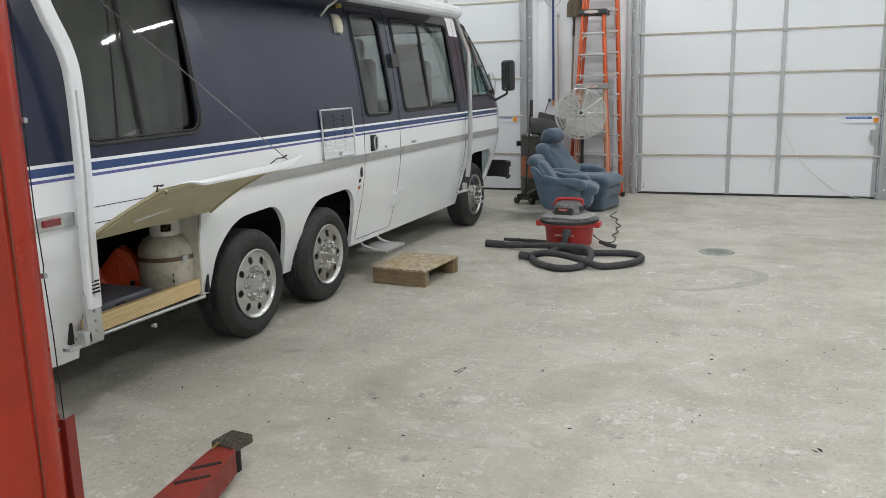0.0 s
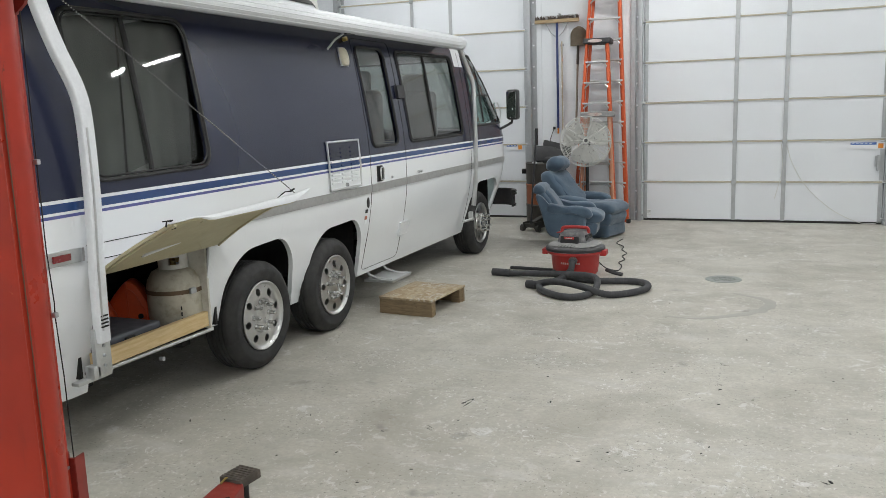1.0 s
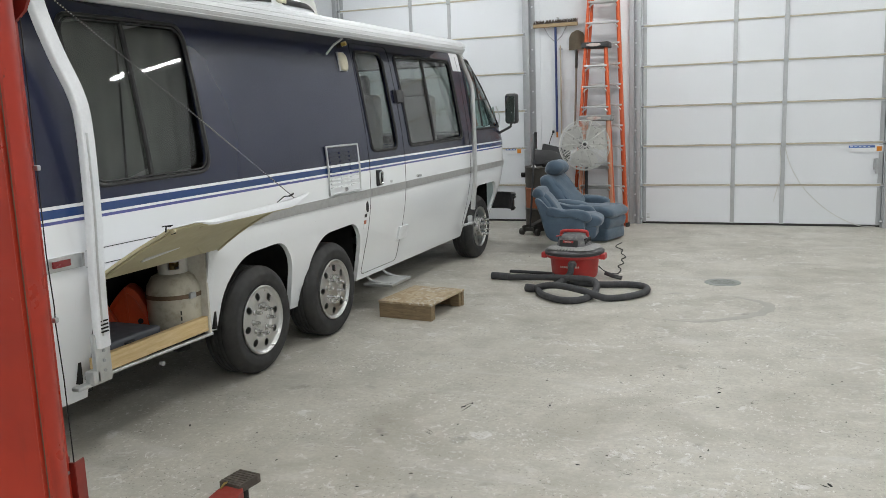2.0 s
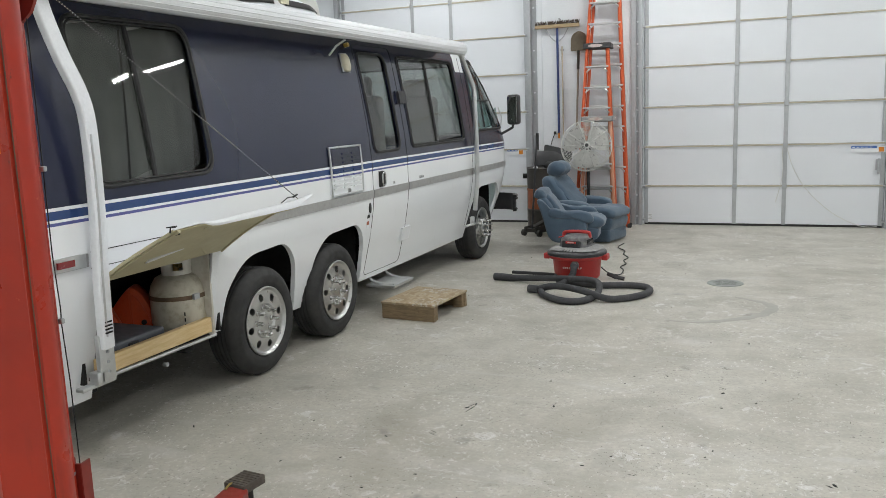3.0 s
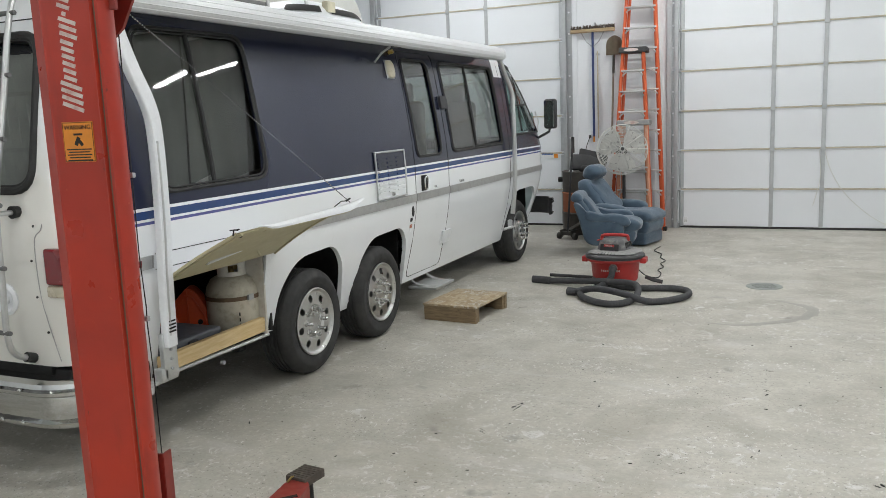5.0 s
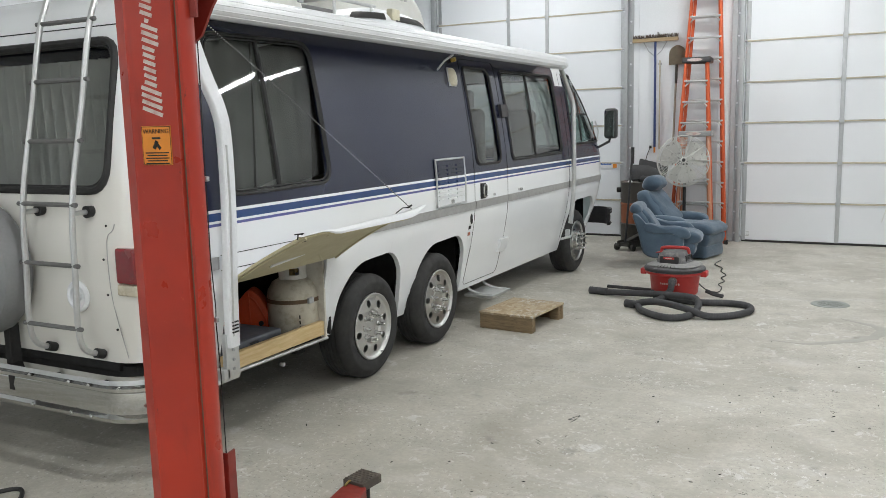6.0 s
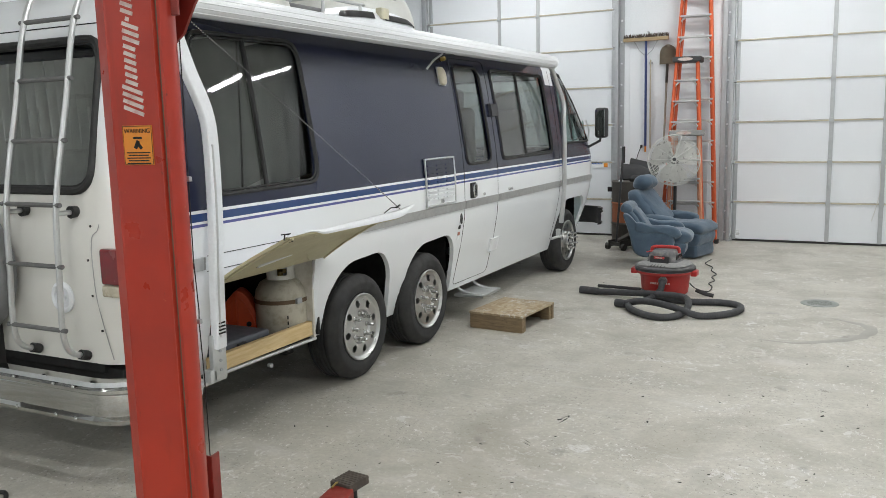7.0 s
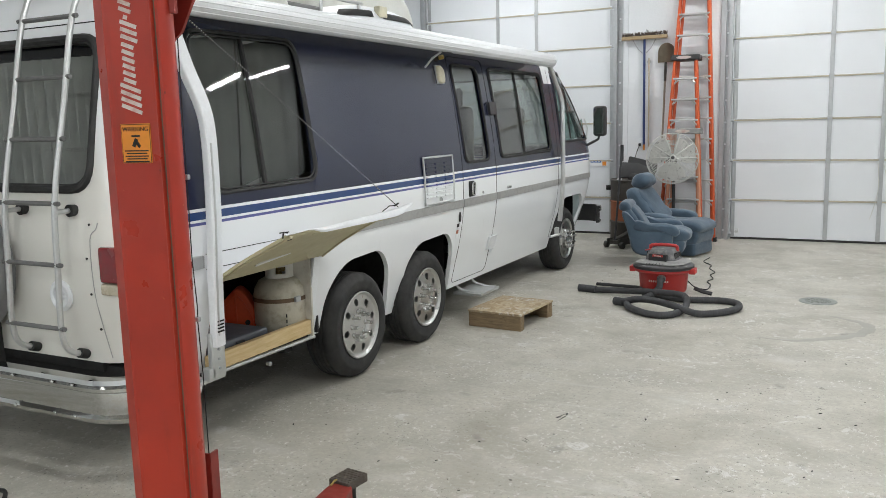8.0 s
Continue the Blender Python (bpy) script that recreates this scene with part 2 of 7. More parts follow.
def make_chipboard():
    a = Mat("chipboard", rough=0.75)
    v = a.n("ShaderNodeTexVoronoi")
    v.inputs["Scale"].default_value = 38
    v.inputs["Randomness"].default_value = 1.0
    mp = a.n("ShaderNodeMapping")
    mp.inputs["Scale"].default_value = (1.0, 0.45, 1.0)
    a.link(a.place(), mp.inputs[0])
    a.link(mp.outputs[0], v.inputs["Vector"])
    hs = a.n("ShaderNodeSeparateColor")
    a.link(v.outputs["Color"], hs.inputs[0])
    c = a.mix(hs.outputs[0], (0.46, 0.375, 0.25), (0.31, 0.225, 0.13))
    c = a.mix(a.ramp(a.noise(5, 4), 0.5, 0.75, 0, 0.4), c, (0.28, 0.25, 0.21))
    c = a.mix(a.math("MULTIPLY", a.ramp(a.noise(30, 5, 0.7), 0.54, 0.60), a.ramp(a.noise(4, 3), 0.45, 0.6)), c, (0.56, 0.53, 0.47))
    a.colour(c).bump(hs.outputs[1], 0.15, 0.003)
    return a.m


def make_cloth(name, colour, dark):
    a = Mat(name, rough=0.92)
    c = a.mix(a.ramp(a.noise(5, 5, 0.6), 0.38, 0.7), colour, dark)
    weave = a.noise(180, 2)
    c = a.mix(a.ramp(weave, 0.35, 0.7, 0, 0.3), c, tuple(v * 0.6 for v in dark))
    a.colour(c).bump(a.math("ADD", a.math("MULTIPLY", weave, 0.3), a.noise(9, 4)), 0.35, 0.012)
    a.b.inputs["Sheen Weight"].default_value = 0.3
    return a.m


def make_lift_paint():
    a = Mat("red_lift_paint", rough=0.38, coat=0.08)
    c = a.mix(a.ramp(a.noise(2.2, 5, 0.6), 0.35, 0.7), (0.40, 0.027, 0.009), (0.29, 0.020, 0.008))
    c = a.mix(a.ramp(a.noise(9, 5, 0.65, squash=(1, 1, 0.12)), 0.58, 0.72, 0, 0.45), c, (0.13, 0.016, 0.010))
    c = a.mix(a.ramp(a.noise(30, 4, 0.7, squash=(1, 1, 0.3)), 0.68, 0.72, 0, 0.7), c, (0.05, 0.022, 0.016))
    c = a.mix(a.ramp(a.noise(16, 4, 0.7), 0.70, 0.76, 0, 0.55), c, (0.50, 0.13, 0.05))
    a.colour(c)
    a.rough(a.ramp(a.noise(6, 5), 0.3, 0.7, 0.24, 0.5))
    a.bump(a.noise(40, 3), 0.05, 0.003)
    return a.m


M = dict(
    concrete=make_concrete(),
    coach=make_coach_paint(),
    glass=make_tinted("tinted_glass", 0.68, tone=(0.92, 0.93, 0.91)),
    clear=make_tinted("windscreen_glass", 0.72, tone=(0.8, 0.95, 0.92)),
    wall=worn("white_wall_paint", (0.74, 0.765, 0.79), 0.55, amount=0.08, scale=1.2, dirt=(0.5, 0.49, 0.46)),
    ceiling=worn("white_ceiling_steel", (0.72, 0.73, 0.73), 0.5, amount=0.06, scale=1.0),
    door=worn("white_door_steel", (0.72, 0.745, 0.775), 0.38, amount=0.07, scale=1.6, dirt=(0.5, 0.49, 0.45), fine=240, bump=0.03),
    seam=worn("yellowed_seam_steel", (0.50, 0.46, 0.36), 0.45, amount=0.3, scale=5),
    galv=worn("galvanised_steel", (0.44, 0.455, 0.47), 0.42, 0.6, amount=0.3, scale=14, dirt=(0.25, 0.25, 0.25)),
    red=make_lift_paint(),
    darkred=worn("dark_red_lift_paint", (0.22, 0.022, 0.014), 0.5, amount=0.45, scale=9, dirt=(0.06, 0.03, 0.025)),
    black=worn("black_rubber", (0.018, 0.018, 0.018), 0.62, amount=0.4, scale=9, dirt=(0.05, 0.048, 0.045)),
    tyre=worn("tyre_rubber", (0.022, 0.022, 0.022), 0.72, amount=0.45, scale=8, dirt=(0.06, 0.057, 0.052), bump=0.1),
    plastic=worn("black_plastic", (0.02, 0.02, 0.022), 0.42, amount=0.3, scale=11, dirt=(0.06, 0.06, 0.058)),
    chrome=worn("polished_aluminium", (0.62, 0.62, 0.61), 0.20, 1.0, vary=0.06, amount=0.12, scale=6, dirt=(0.4, 0.39, 0.36)),
    rim=worn("brushed_rim_aluminium", (0.55, 0.55, 0.54), 0.30, 1.0, vary=0.08, amount=0.2, scale=7, dirt=(0.36, 0.35, 0.33), fine=120),
    alu=worn("dull_aluminium", (0.60, 0.61, 0.61), 0.36, 0.85, amount=0.25, scale=7, dirt=(0.35, 0.34, 0.32)),
    awning=worn("white_awning_case", (0.76, 0.78, 0.80), 0.35, amount=0.12, scale=3, dirt=(0.45, 0.44, 0.41)),
    band=worn("scuffed_grey_moulding", (0.40, 0.40, 0.39), 0.4, 0.3, amount=0.45, scale=16, dirt=(0.24, 0.235, 0.22)),
    bumper=worn("chrome_bumper", (0.60, 0.60, 0.59), 0.05, 1.0, vary=0.03, amount=0.10, scale=4, dirt=(0.35, 0.34, 0.31)),
    dark=worn("underbody_black", (0.012, 0.012, 0.012), 0.8, amount=0.4, scale=5, dirt=(0.03, 0.026, 0.022)),
    orange=worn("orange_fibreglass", (0.60, 0.10, 0.025), 0.5, amount=0.25, scale=8, dirt=(0.35, 0.07, 0.03)),
    cloth=make_cloth("blue_velour", (0.085, 0.130, 0.180), (0.052, 0.085, 0.125)),
)

# ---- the hall ----
X0, X1, Y0, Y1, ZC = -7.2, 5.2, -6.0, 11.95, 4.85
WALL_Y = 11.93
DOOR_W, SEC, NSEC = 3.04, 0.548, 8
DOORS = [-6.42, -1.72]      # left edge of each sectional door

bm = bmesh.new()
bmesh.ops.create_grid(bm, x_segments=2, y_segments=2, size=0.5)
bmesh.ops.scale(bm, vec=(X1 - X0 + 0.6, Y1 - Y0 + 0.6, 1), verts=bm.verts)
bmesh.ops.translate(bm, vec=((X0 + X1) / 2, (Y0 + Y1) / 2, 0), verts=bm.verts)
low = bmesh.ops.extrude_face_region(bm, geom=bm.faces[:])
bmesh.ops.translate(bm, vec=(0, 0, -0.15), verts=[v for v in low["geom"] if isinstance(v, bmesh.types.BMVert)])
bmesh.ops.recalc_face_normals(bm, faces=bm.faces[:])
tagged(part("floor", bm, M["concrete"], smooth=False), "worn grey concrete floor with scuffs and oil stains", "floor", kind="structure")

# the front wall, with two openings
dh = SEC * NSEC
bm = None
edges = [X0 - 0.2, DOORS[0], DOORS[0] + DOOR_W, DOORS[1], DOORS[1] + DOOR_W, X1 + 0.2]
for a, b in ((0, 1), (2, 3), (4, 5)):
    bm = box(edges[b] - edges[a], 0.2, ZC + 0.1, ((edges[a] + edges[b]) / 2, WALL_Y + 0.1, (ZC + 0.1) / 2), bm=bm)
for d in DOORS:
    bm = box(DOOR_W, 0.2, ZC + 0.1 - dh, (d + DOOR_W / 2, WALL_Y + 0.1, dh + (ZC + 0.1 - dh) / 2), bm=bm)
tagged(part("wall_north", bm, M["wall"], smooth=False), "white painted steel wall between two overhead doors", "wall", kind="structure")
for nm, sx, sy, cx, cy in (("wall_west", 0.2, Y1 - Y0 + 0.4, X0 - 0.1, (Y0 + Y1) / 2), ("wall_east", 0.2, Y1 - Y0 + 0.4, X1 + 0.1, (Y0 + Y1) / 2), ("wall_south", X1 - X0, 0.2, (X0 + X1) / 2, Y0 - 0.1)):
    tagged(part(nm, box(sx, sy, ZC, (cx, cy, ZC / 2)), M["wall"], smooth=False), "plain white painted wall", "wall", kind="structure")
tagged(part("ceiling", box(X1 - X0 + 0.4, Y1 - Y0 + 0.4, 0.15, ((X0 + X1) / 2, (Y0 + Y1) / 2, ZC + 0.075)), M["ceiling"], smooth=False), "white steel ceiling", "ceiling", kind="structure")


def sectional_door(x0, label):
    door = thing("overhead_door", label, "garage door", "overhead doors", (x0 + DOOR_W / 2, WALL_Y, 0), kind="structure")
    y = WALL_Y + 0.03
    for k in range(NSEC):
        part("door_panel", box(DOOR_W - 0.01, 0.045, SEC - 0.012, (x0 + DOOR_W / 2, y, SEC * (k + 0.5) + 0.006), 0.004), M["door"], door)
        if k:
            bm = box(DOOR_W - 0.02, 0.022, 0.02, (x0 + DOOR_W / 2, y - 0.026, SEC * k), 0.004)
            part("seam_rail", bm, M["seam"], door)
    for s in (0.035, 1.217, 1.845, DOOR_W - 0.035):
        for k in range(NSEC):
            bm = box(0.052, 0.012, SEC - 0.05, (x0 + s, y - 0.029, SEC * (k + 0.5)), 0.003)
            part("stile", bm, M["galv"], door)
    part("bottom_seal", box(DOOR_W - 0.02, 0.05, 0.03, (x0 + DOOR_W / 2, y - 0.005, 0.016), 0.006), M["black"], door)
    # hinges on the stiles and the tracks at both sides
    for k in range(1, NSEC):
        for s in (1.217, 1.845):
            part("hinge", box(0.06, 0.012, 0.07, (x0 + s, y - 0.042, SEC * k), 0.003), M["galv"], door)
    for sx in (-0.035, DOOR_W + 0.035):
        side = -1 if sx < 0 else 1
        bm = box(0.05, 0.075, dh, (x0 + sx, WALL_Y - 0.055, dh / 2), 0.004)
        bm = box(0.09, 0.006, dh, (x0 + sx + side * 0.05, WALL_Y - 0.005, dh / 2), bm=bm)
        track = part("track", bm, M["galv"], door, "perforated galvanised track")
        for k in range(14):
            bm = rod((x0 + sx + side * 0.055, WALL_Y - 0.016, 0.12 + 0.3 * k), (x0 + sx + side * 0.055, WALL_Y - 0.004, 0.12 + 0.3 * k), 0.014, 8)
            part("bolt", bm, M["awning"], track)
        for k in range(NSEC + 1):
            bm = rod((x0 + sx - side * 0.06, WALL_Y - 0.05, max(SEC * k, 0.08)), (x0 + sx, WALL_Y - 0.05, max(SEC * k, 0.08)), 0.018, 10)
            part("roller", bm, M["galv"], track)
    return door


left_door = sectional_door(DOORS[0], "closed white steel overhead door behind the motorhome")
right_door = sectional_door(DOORS[1], "closed white steel overhead door with pull cord")

# lamps on the ceiling
for x, y in STRIPS:
    strip = thing("strip_light", "white ceiling strip light with two bare tubes", "ceiling light", "ceiling strip lights", (x, y, ZC))
    part("tray", box(1.24, 0.12, 0.05, (x, y, STRIP_Z + 0.08), 0.01), M["ceiling"], strip)
    for dx in (-0.5, 0.5):
        part("hanger", rod((x + dx, y, STRIP_Z + 0.09), (x + dx, y, ZC), 0.005, 6), M["galv"], strip)
    lit = Mat("lit_tube", (1, 1, 1)) if "lit_tube" not in bpy.data.materials else None
    if lit:
        lit.b.inputs["Emission Color"].default_value = (*LAMP_COLOUR, 1)
        lit.b.inputs["Emission Strength"].default_value = 62
    for dx in (-0.014, 0.014):
        part("tube", rod((x - 0.59, y + dx, STRIP_Z + 0.035), (x + 0.59, y + dx, STRIP_Z + 0.035), 0.012, 10), bpy.data.materials["lit_tube"], strip)
    lamp = bpy.data.lights.new("strip_lamp", "AREA")
    lamp.shape, lamp.size, lamp.size_y = "RECTANGLE", 1.14, 0.03
    lamp.energy, lamp.color = LAMP_WATTS * (0.92 if y > 9 else 1.0), LAMP_COLOUR
    ob = new("strip_lamp", lamp)
    ob.location = (x, y, STRIP_Z)

# ---- the motorhome ----
CX = -4.283                      # its middle line
coach = thing("motorhome", "white and navy vintage motorhome with blue stripes, tail compartment open", "motorhome", at=(CX, 6.3, 0))
SIDE = [(0.30, 1.065), (0.42, 1.10), (0.56, 1.135), (0.70, 1.172), (0.90, 1.208), (1.05, 1.22), (1.30, 1.22), (1.50, 1.203), (1.70, 1.175), (1.90, 1.145), (2.10, 1.11), (2.25, 1.075), (2.34, 1.03), (2.41, 0.95), (2.455, 0.82), (2.485, 0.6), (2.495, 0.3), (2.50, 0.0)]
FRONT = [(0.30, 9.85), (0.45, 10.0), (0.8, 10.17), (1.0, 10.21), (1.32, 10.20), (1.5, 10.08), (1.95, 9.68), (2.25, 9.36), (2.36, 9.22), (2.44, 9.0), (2.5, 8.7)]
REAR = [(0.30, 2.78), (0.56, 2.74), (0.607, 2.54), (0.9, 2.51), (1.2, 2.51), (1.45, 2.55), (1.8, 2.63), (2.1, 2.71), (2.25, 2.77), (2.36, 2.85), (2.44, 2.98), (2.5, 3.25)]


def lerp(table, z):
    return float(np.interp(z, [t[0] for t in table], [t[1] for t in table]))


def half_width(y, z):
    u = lerp(SIDE, z)
    f, r = lerp(FRONT, z) - y, y - lerp(REAR, z)
    for d, rad in ((f, 0.62), (r, 0.20)):
        if d < rad:
            d = max(d, 0)
            u *= 1 - rad / 1.22 * (1 - math.sqrt(max(0, 1 - (1 - d / rad) ** 2)))
    return u


def on_side(y, z, off=0.0):
    return Vector((CX + half_width(y, z) + off, y, z))


def cut(ob, cutters):
    """Takes the cutters out of ob, for good."""
    for c in cutters:
        mod = ob.modifiers.new("cut", "BOOLEAN")
        mod.object, mod.operation, mod.solver = c, "DIFFERENCE", "EXACT"
    bpy.context.view_layer.update()
    me = bpy.data.meshes.new_from_object(ob.evaluated_get(bpy.context.evaluated_depsgraph_get()))
    ob.modifiers.clear()
    old = ob.data
    ob.data = me
    bpy.data.meshes.remove(old)
    for c in cutters:
        d = c.data
        bpy.data.objects.remove(c)
        bpy.data.meshes.remove(d)


def body_shell():
    bm = bmesh.new()
    zs = []
    for a, b in zip(SIDE, SIDE[1:]):
        k = 3 if b[0] < 2.3 else 2
        zs += [a[0] + (b[0] - a[0]) * i / k for i in range(k)]
    zs.append(2.5)
    def stations(z):
        r, f = lerp(REAR, z), lerp(FRONT, z)
        out = [r + 0.2 * (1 - math.cos(math.pi / 2 * k / 6)) for k in range(7)]
        out += [r + 0.2 + (f - r - 0.82) * k / 44 for k in range(1, 44)]
        out += [f - 0.62 * (1 - math.sin(math.pi / 2 * k / 9)) for k in range(10)]
        return out
    def shell(inset):
        rows = []
        for z in zs:
            zz = max(z, 0.30) if not inset else min(max(z, 0.33), 2.475)
            ys = stations(z)
            L, R = [], []
            for k, y in enumerate(ys):
                yy = y
                if inset:
                    yy = min(max(y, lerp(REAR, z) + inset), lerp(FRONT, z) - inset)
                u = max(half_width(y, z) - inset, 0)
                R.append(bm.verts.new((CX + u, yy, zz)))
                L.append(bm.verts.new((CX - u, yy, zz)) if z < 2.499 else R[-1])
            rows.append((L, R))
        faces = []
        for (L0, R0), (L1, R1) in zip(rows, rows[1:]):
            n = len(L0)
            for k in range(n - 1):
                for a, b, flip in ((R0, R1, 0), (L0, L1, 1)):
                    q = [a[k], a[k + 1], b[k + 1], b[k]]
                    if flip:
                        q.reverse()
                    q = [v for i, v in enumerate(q) if v not in q[:i]]
                    faces.append(q)
            for k, flip in ((0, 0), (n - 1, 1)):
                q = [L0[k], R0[k], R1[k], L1[k]]
                q = [v for i, v in enumerate(q) if v not in q[:i]]
                if flip:
                    q.reverse()
                faces.append(q)
        L, R = rows[0]
        for k in range(len(L) - 1):
            faces.append([L[k], L[k + 1], R[k + 1], R[k]])
        for q in faces:
            if inset:
                q = q[::-1]
            if len(q) > 2:
                bm.faces.new(q)
    shell(0)
    shell(0.035)
    return bm


def through_side(outline, side=1, name="cutter", deep=0.5):
    """A prism through one side wall; outline of (y, z)."""
    x0 = CX + side * 0.75
    m = Matrix(((0, 0, side, x0), (1, 0, 0, 0), (0, 1, 0, 0), (0, 0, 0, 1)))
    bm = slab(outline, deep + 0.1, m)
    bmesh.ops.recalc_face_normals(bm, faces=bm.faces[:])
    me = bpy.data.meshes.new(name)
    bm.to_mesh(me)
    bm.free()
    return new(name, me)


ARCH_REAR = rounded([(4.12, 0.2), (4.145, 0.66), (4.325, 0.825), (4.785, 0.845), (4.93, 0.68), (5.03, 0.2)], 0.12)
ARCH_MID = rounded([(5.15, 0.2), (5.19, 0.67), (5.345, 0.805), (5.85, 0.825), (5.98, 0.67), (6.06, 0.2)], 0.12)
ARCH_FRONT = rounded([(8.52, 0.2), (8.62, 0.70), (8.78, 0.84), (9.42, 0.84), (9.55, 0.70), (9.42, 0.42), (9.32, 0.2)], 0.12)
LOCKER = rounded([(3.085, 0.22), (3.967, 0.22), (3.982, 0.918), (3.053, 0.922)], 0.02, 3)
WIN_REAR = rounded([(3.11, 1.375), (4.035, 1.385), (4.025, 2.225), (3.10, 2.215)], 0.10)
WIN_DOOR = rounded([(6.16, 1.375), (6.67, 1.375), (6.64, 2.19), (6.13, 2.19)], 0.08)
WIN_MID = rounded([(6.93, 1.38), (8.31, 1.39), (8.27, 2.20), (6.90, 2.19)], 0.07)
WIN_CAB = rounded([(8.66, 1.47), (9.74, 1.48), (9.46, 1.80), (9.10, 2.22), (8.66, 2.24)], 0.06)
body = part("body", body_shell(), M["coach"], coach)
off = Vector((-CX, -6.3, 0))
cutters = [through_side(LOCKER, 1), through_side(rounded([(3.90, 0.21), (4.16, 0.21), (4.14, 0.383), (3.90, 0.386)], 0.02, 3), 1)]
for o in (ARCH_REAR, ARCH_MID, ARCH_FRONT, WIN_REAR, WIN_MID, WIN_CAB):
    cutters += [through_side(o, 1), through_side(o, -1)]
cutters += [through_side(WIN_DOOR, 1)]
# rear window and windscreen
TAIL_WIN = rounded([(CX - 0.98, 1.44), (CX + 0.98, 1.44), (CX + 0.93, 2.16), (CX - 0.93, 2.16)], 0.12)
m = Matrix(((1, 0, 0, 0), (0, 0, -1, 3.1), (0, 1, 0, 0), (0, 0, 0, 1)))
bm = slab(TAIL_WIN, 1.0, m)
me = bpy.data.meshes.new("cutter")
bm.to_mesh(me)
bm.free()
cutters.append(new("cutter", me))
WIND = rounded([(CX - 1.0, 1.40), (CX + 1.0, 1.40), (CX + 0.9, 2.22), (CX - 0.9, 2.22)], 0.1)
m = Matrix(((1, 0, 0, 0), (0, 0, -1, 10.6), (0, 1, 0, 0), (0, 0, 0, 1)))
bm = slab(WIND, 1.45, m)
me = bpy.data.meshes.new("cutter")
bm.to_mesh(me)
bm.free()
cutters.append(new("cutter", me))
for c in cutters:
    c.data.transform(Matrix.Translation(off))
    c.location = (CX, 6.3, 0)
bpy.context.view_layer.update()
cut(body, cutters)
body.data.polygons.foreach_set("use_smooth", [True] * len(body.data.polygons))
body.data.set_sharp_from_angle(angle=radians(30))


def side_strip(y0, y1, z0, z1, thick, n=1, rows=1, base=0.0):
    """A moulding laid on the side wall."""
    out = bmesh.new()
    n = max(n, int((y1 - y0) / 0.12))
    g = []
    for o in (base + thick, base - 0.006):
        g.append([[out.verts.new(on_side(y0 + (y1 - y0) * i / n, z0 + (z1 - z0) * k / rows, o)) for k in range(rows + 1)] for i in range(n + 1)])
    A, B = g
    for i in range(n):
        for k in range(rows):
            out.faces.new((A[i][k], A[i + 1][k], A[i + 1][k + 1], A[i][k + 1]))
        out.faces.new((A[i][0], B[i][0], B[i + 1][0], A[i + 1][0]))
        out.faces.new((A[i][-1], A[i + 1][-1], B[i + 1][-1], B[i][-1]))
    for i in (0, n):
        for k in range(rows):
            out.faces.new((A[i][k], A[i][k + 1], B[i][k + 1], B[i][k]))
    bmesh.ops.recalc_face_normals(out, faces=out.faces[:])
    return out


def side_pane(outline, inset, thick=0.006, skew=0.0, bow=0.0, lean=0.0):
    """A pane that follows the wall, inside an outline of (y, z)."""
    ys, zs = [p[0] for p in outline], [p[1] for p in outline]
    out = bmesh.new()
    rows = []
    n = 14
    ym, zlo, zhi = (min(ys) + max(ys)) / 2, min(zs), max(zs)
    for k in range(n + 1):
        z = min(zs) + (max(zs) - min(zs)) * (0.002 + 0.996 * k / n)
        cross = []
        for (ya, za), (yb, zb) in zip(outline, outline[1:] + outline[:1]):
            if (za - z) * (zb - z) < 0:
                cross.append(ya + (yb - ya) * (z - za) / (zb - za))
        if len(cross) < 2:
            continue
        a, b = min(cross), max(cross)
        u = half_width(ym, zlo) + (half_width(ym, zhi) - half_width(ym, zlo)) * (z - zlo) / (zhi - zlo) + bow * (z - zlo) * (zhi - z) + lean * (z - zhi)
        if max(ys) > 9:
            rows.append([[out.verts.new(on_side(a + (b - a) * i / 8, z, -inset - t)) for i in range(9)] for t in (0, thick)])
        else:
            rows.append([[out.verts.new((CX + u - inset - t + skew * (a + (b - a) * i / 8 - ym), a + (b - a) * i / 8, z)) for i in range(9)] for t in (0, thick)])
    for (A0, B0), (A1, B1) in zip(rows, rows[1:]):
        for i in range(8):
            out.faces.new((A0[i], A0[i + 1], A1[i + 1], A1[i]))
            out.faces.new((B0[i], B1[i], B1[i + 1], B0[i + 1]))
    return out


def trim_round(outline, r, off=0.0):
    pts = []
    for (ya, za), (yb, zb) in zip(outline, outline[1:] + outline[:1]):
        k = max(1, int(math.hypot(yb - ya, zb - za) / 0.12))
        pts += [on_side(ya + (yb - ya) * i / k, za + (zb - za) * i / k, off) for i in range(k)]
    return tube(pts, r, 8, closed=True)


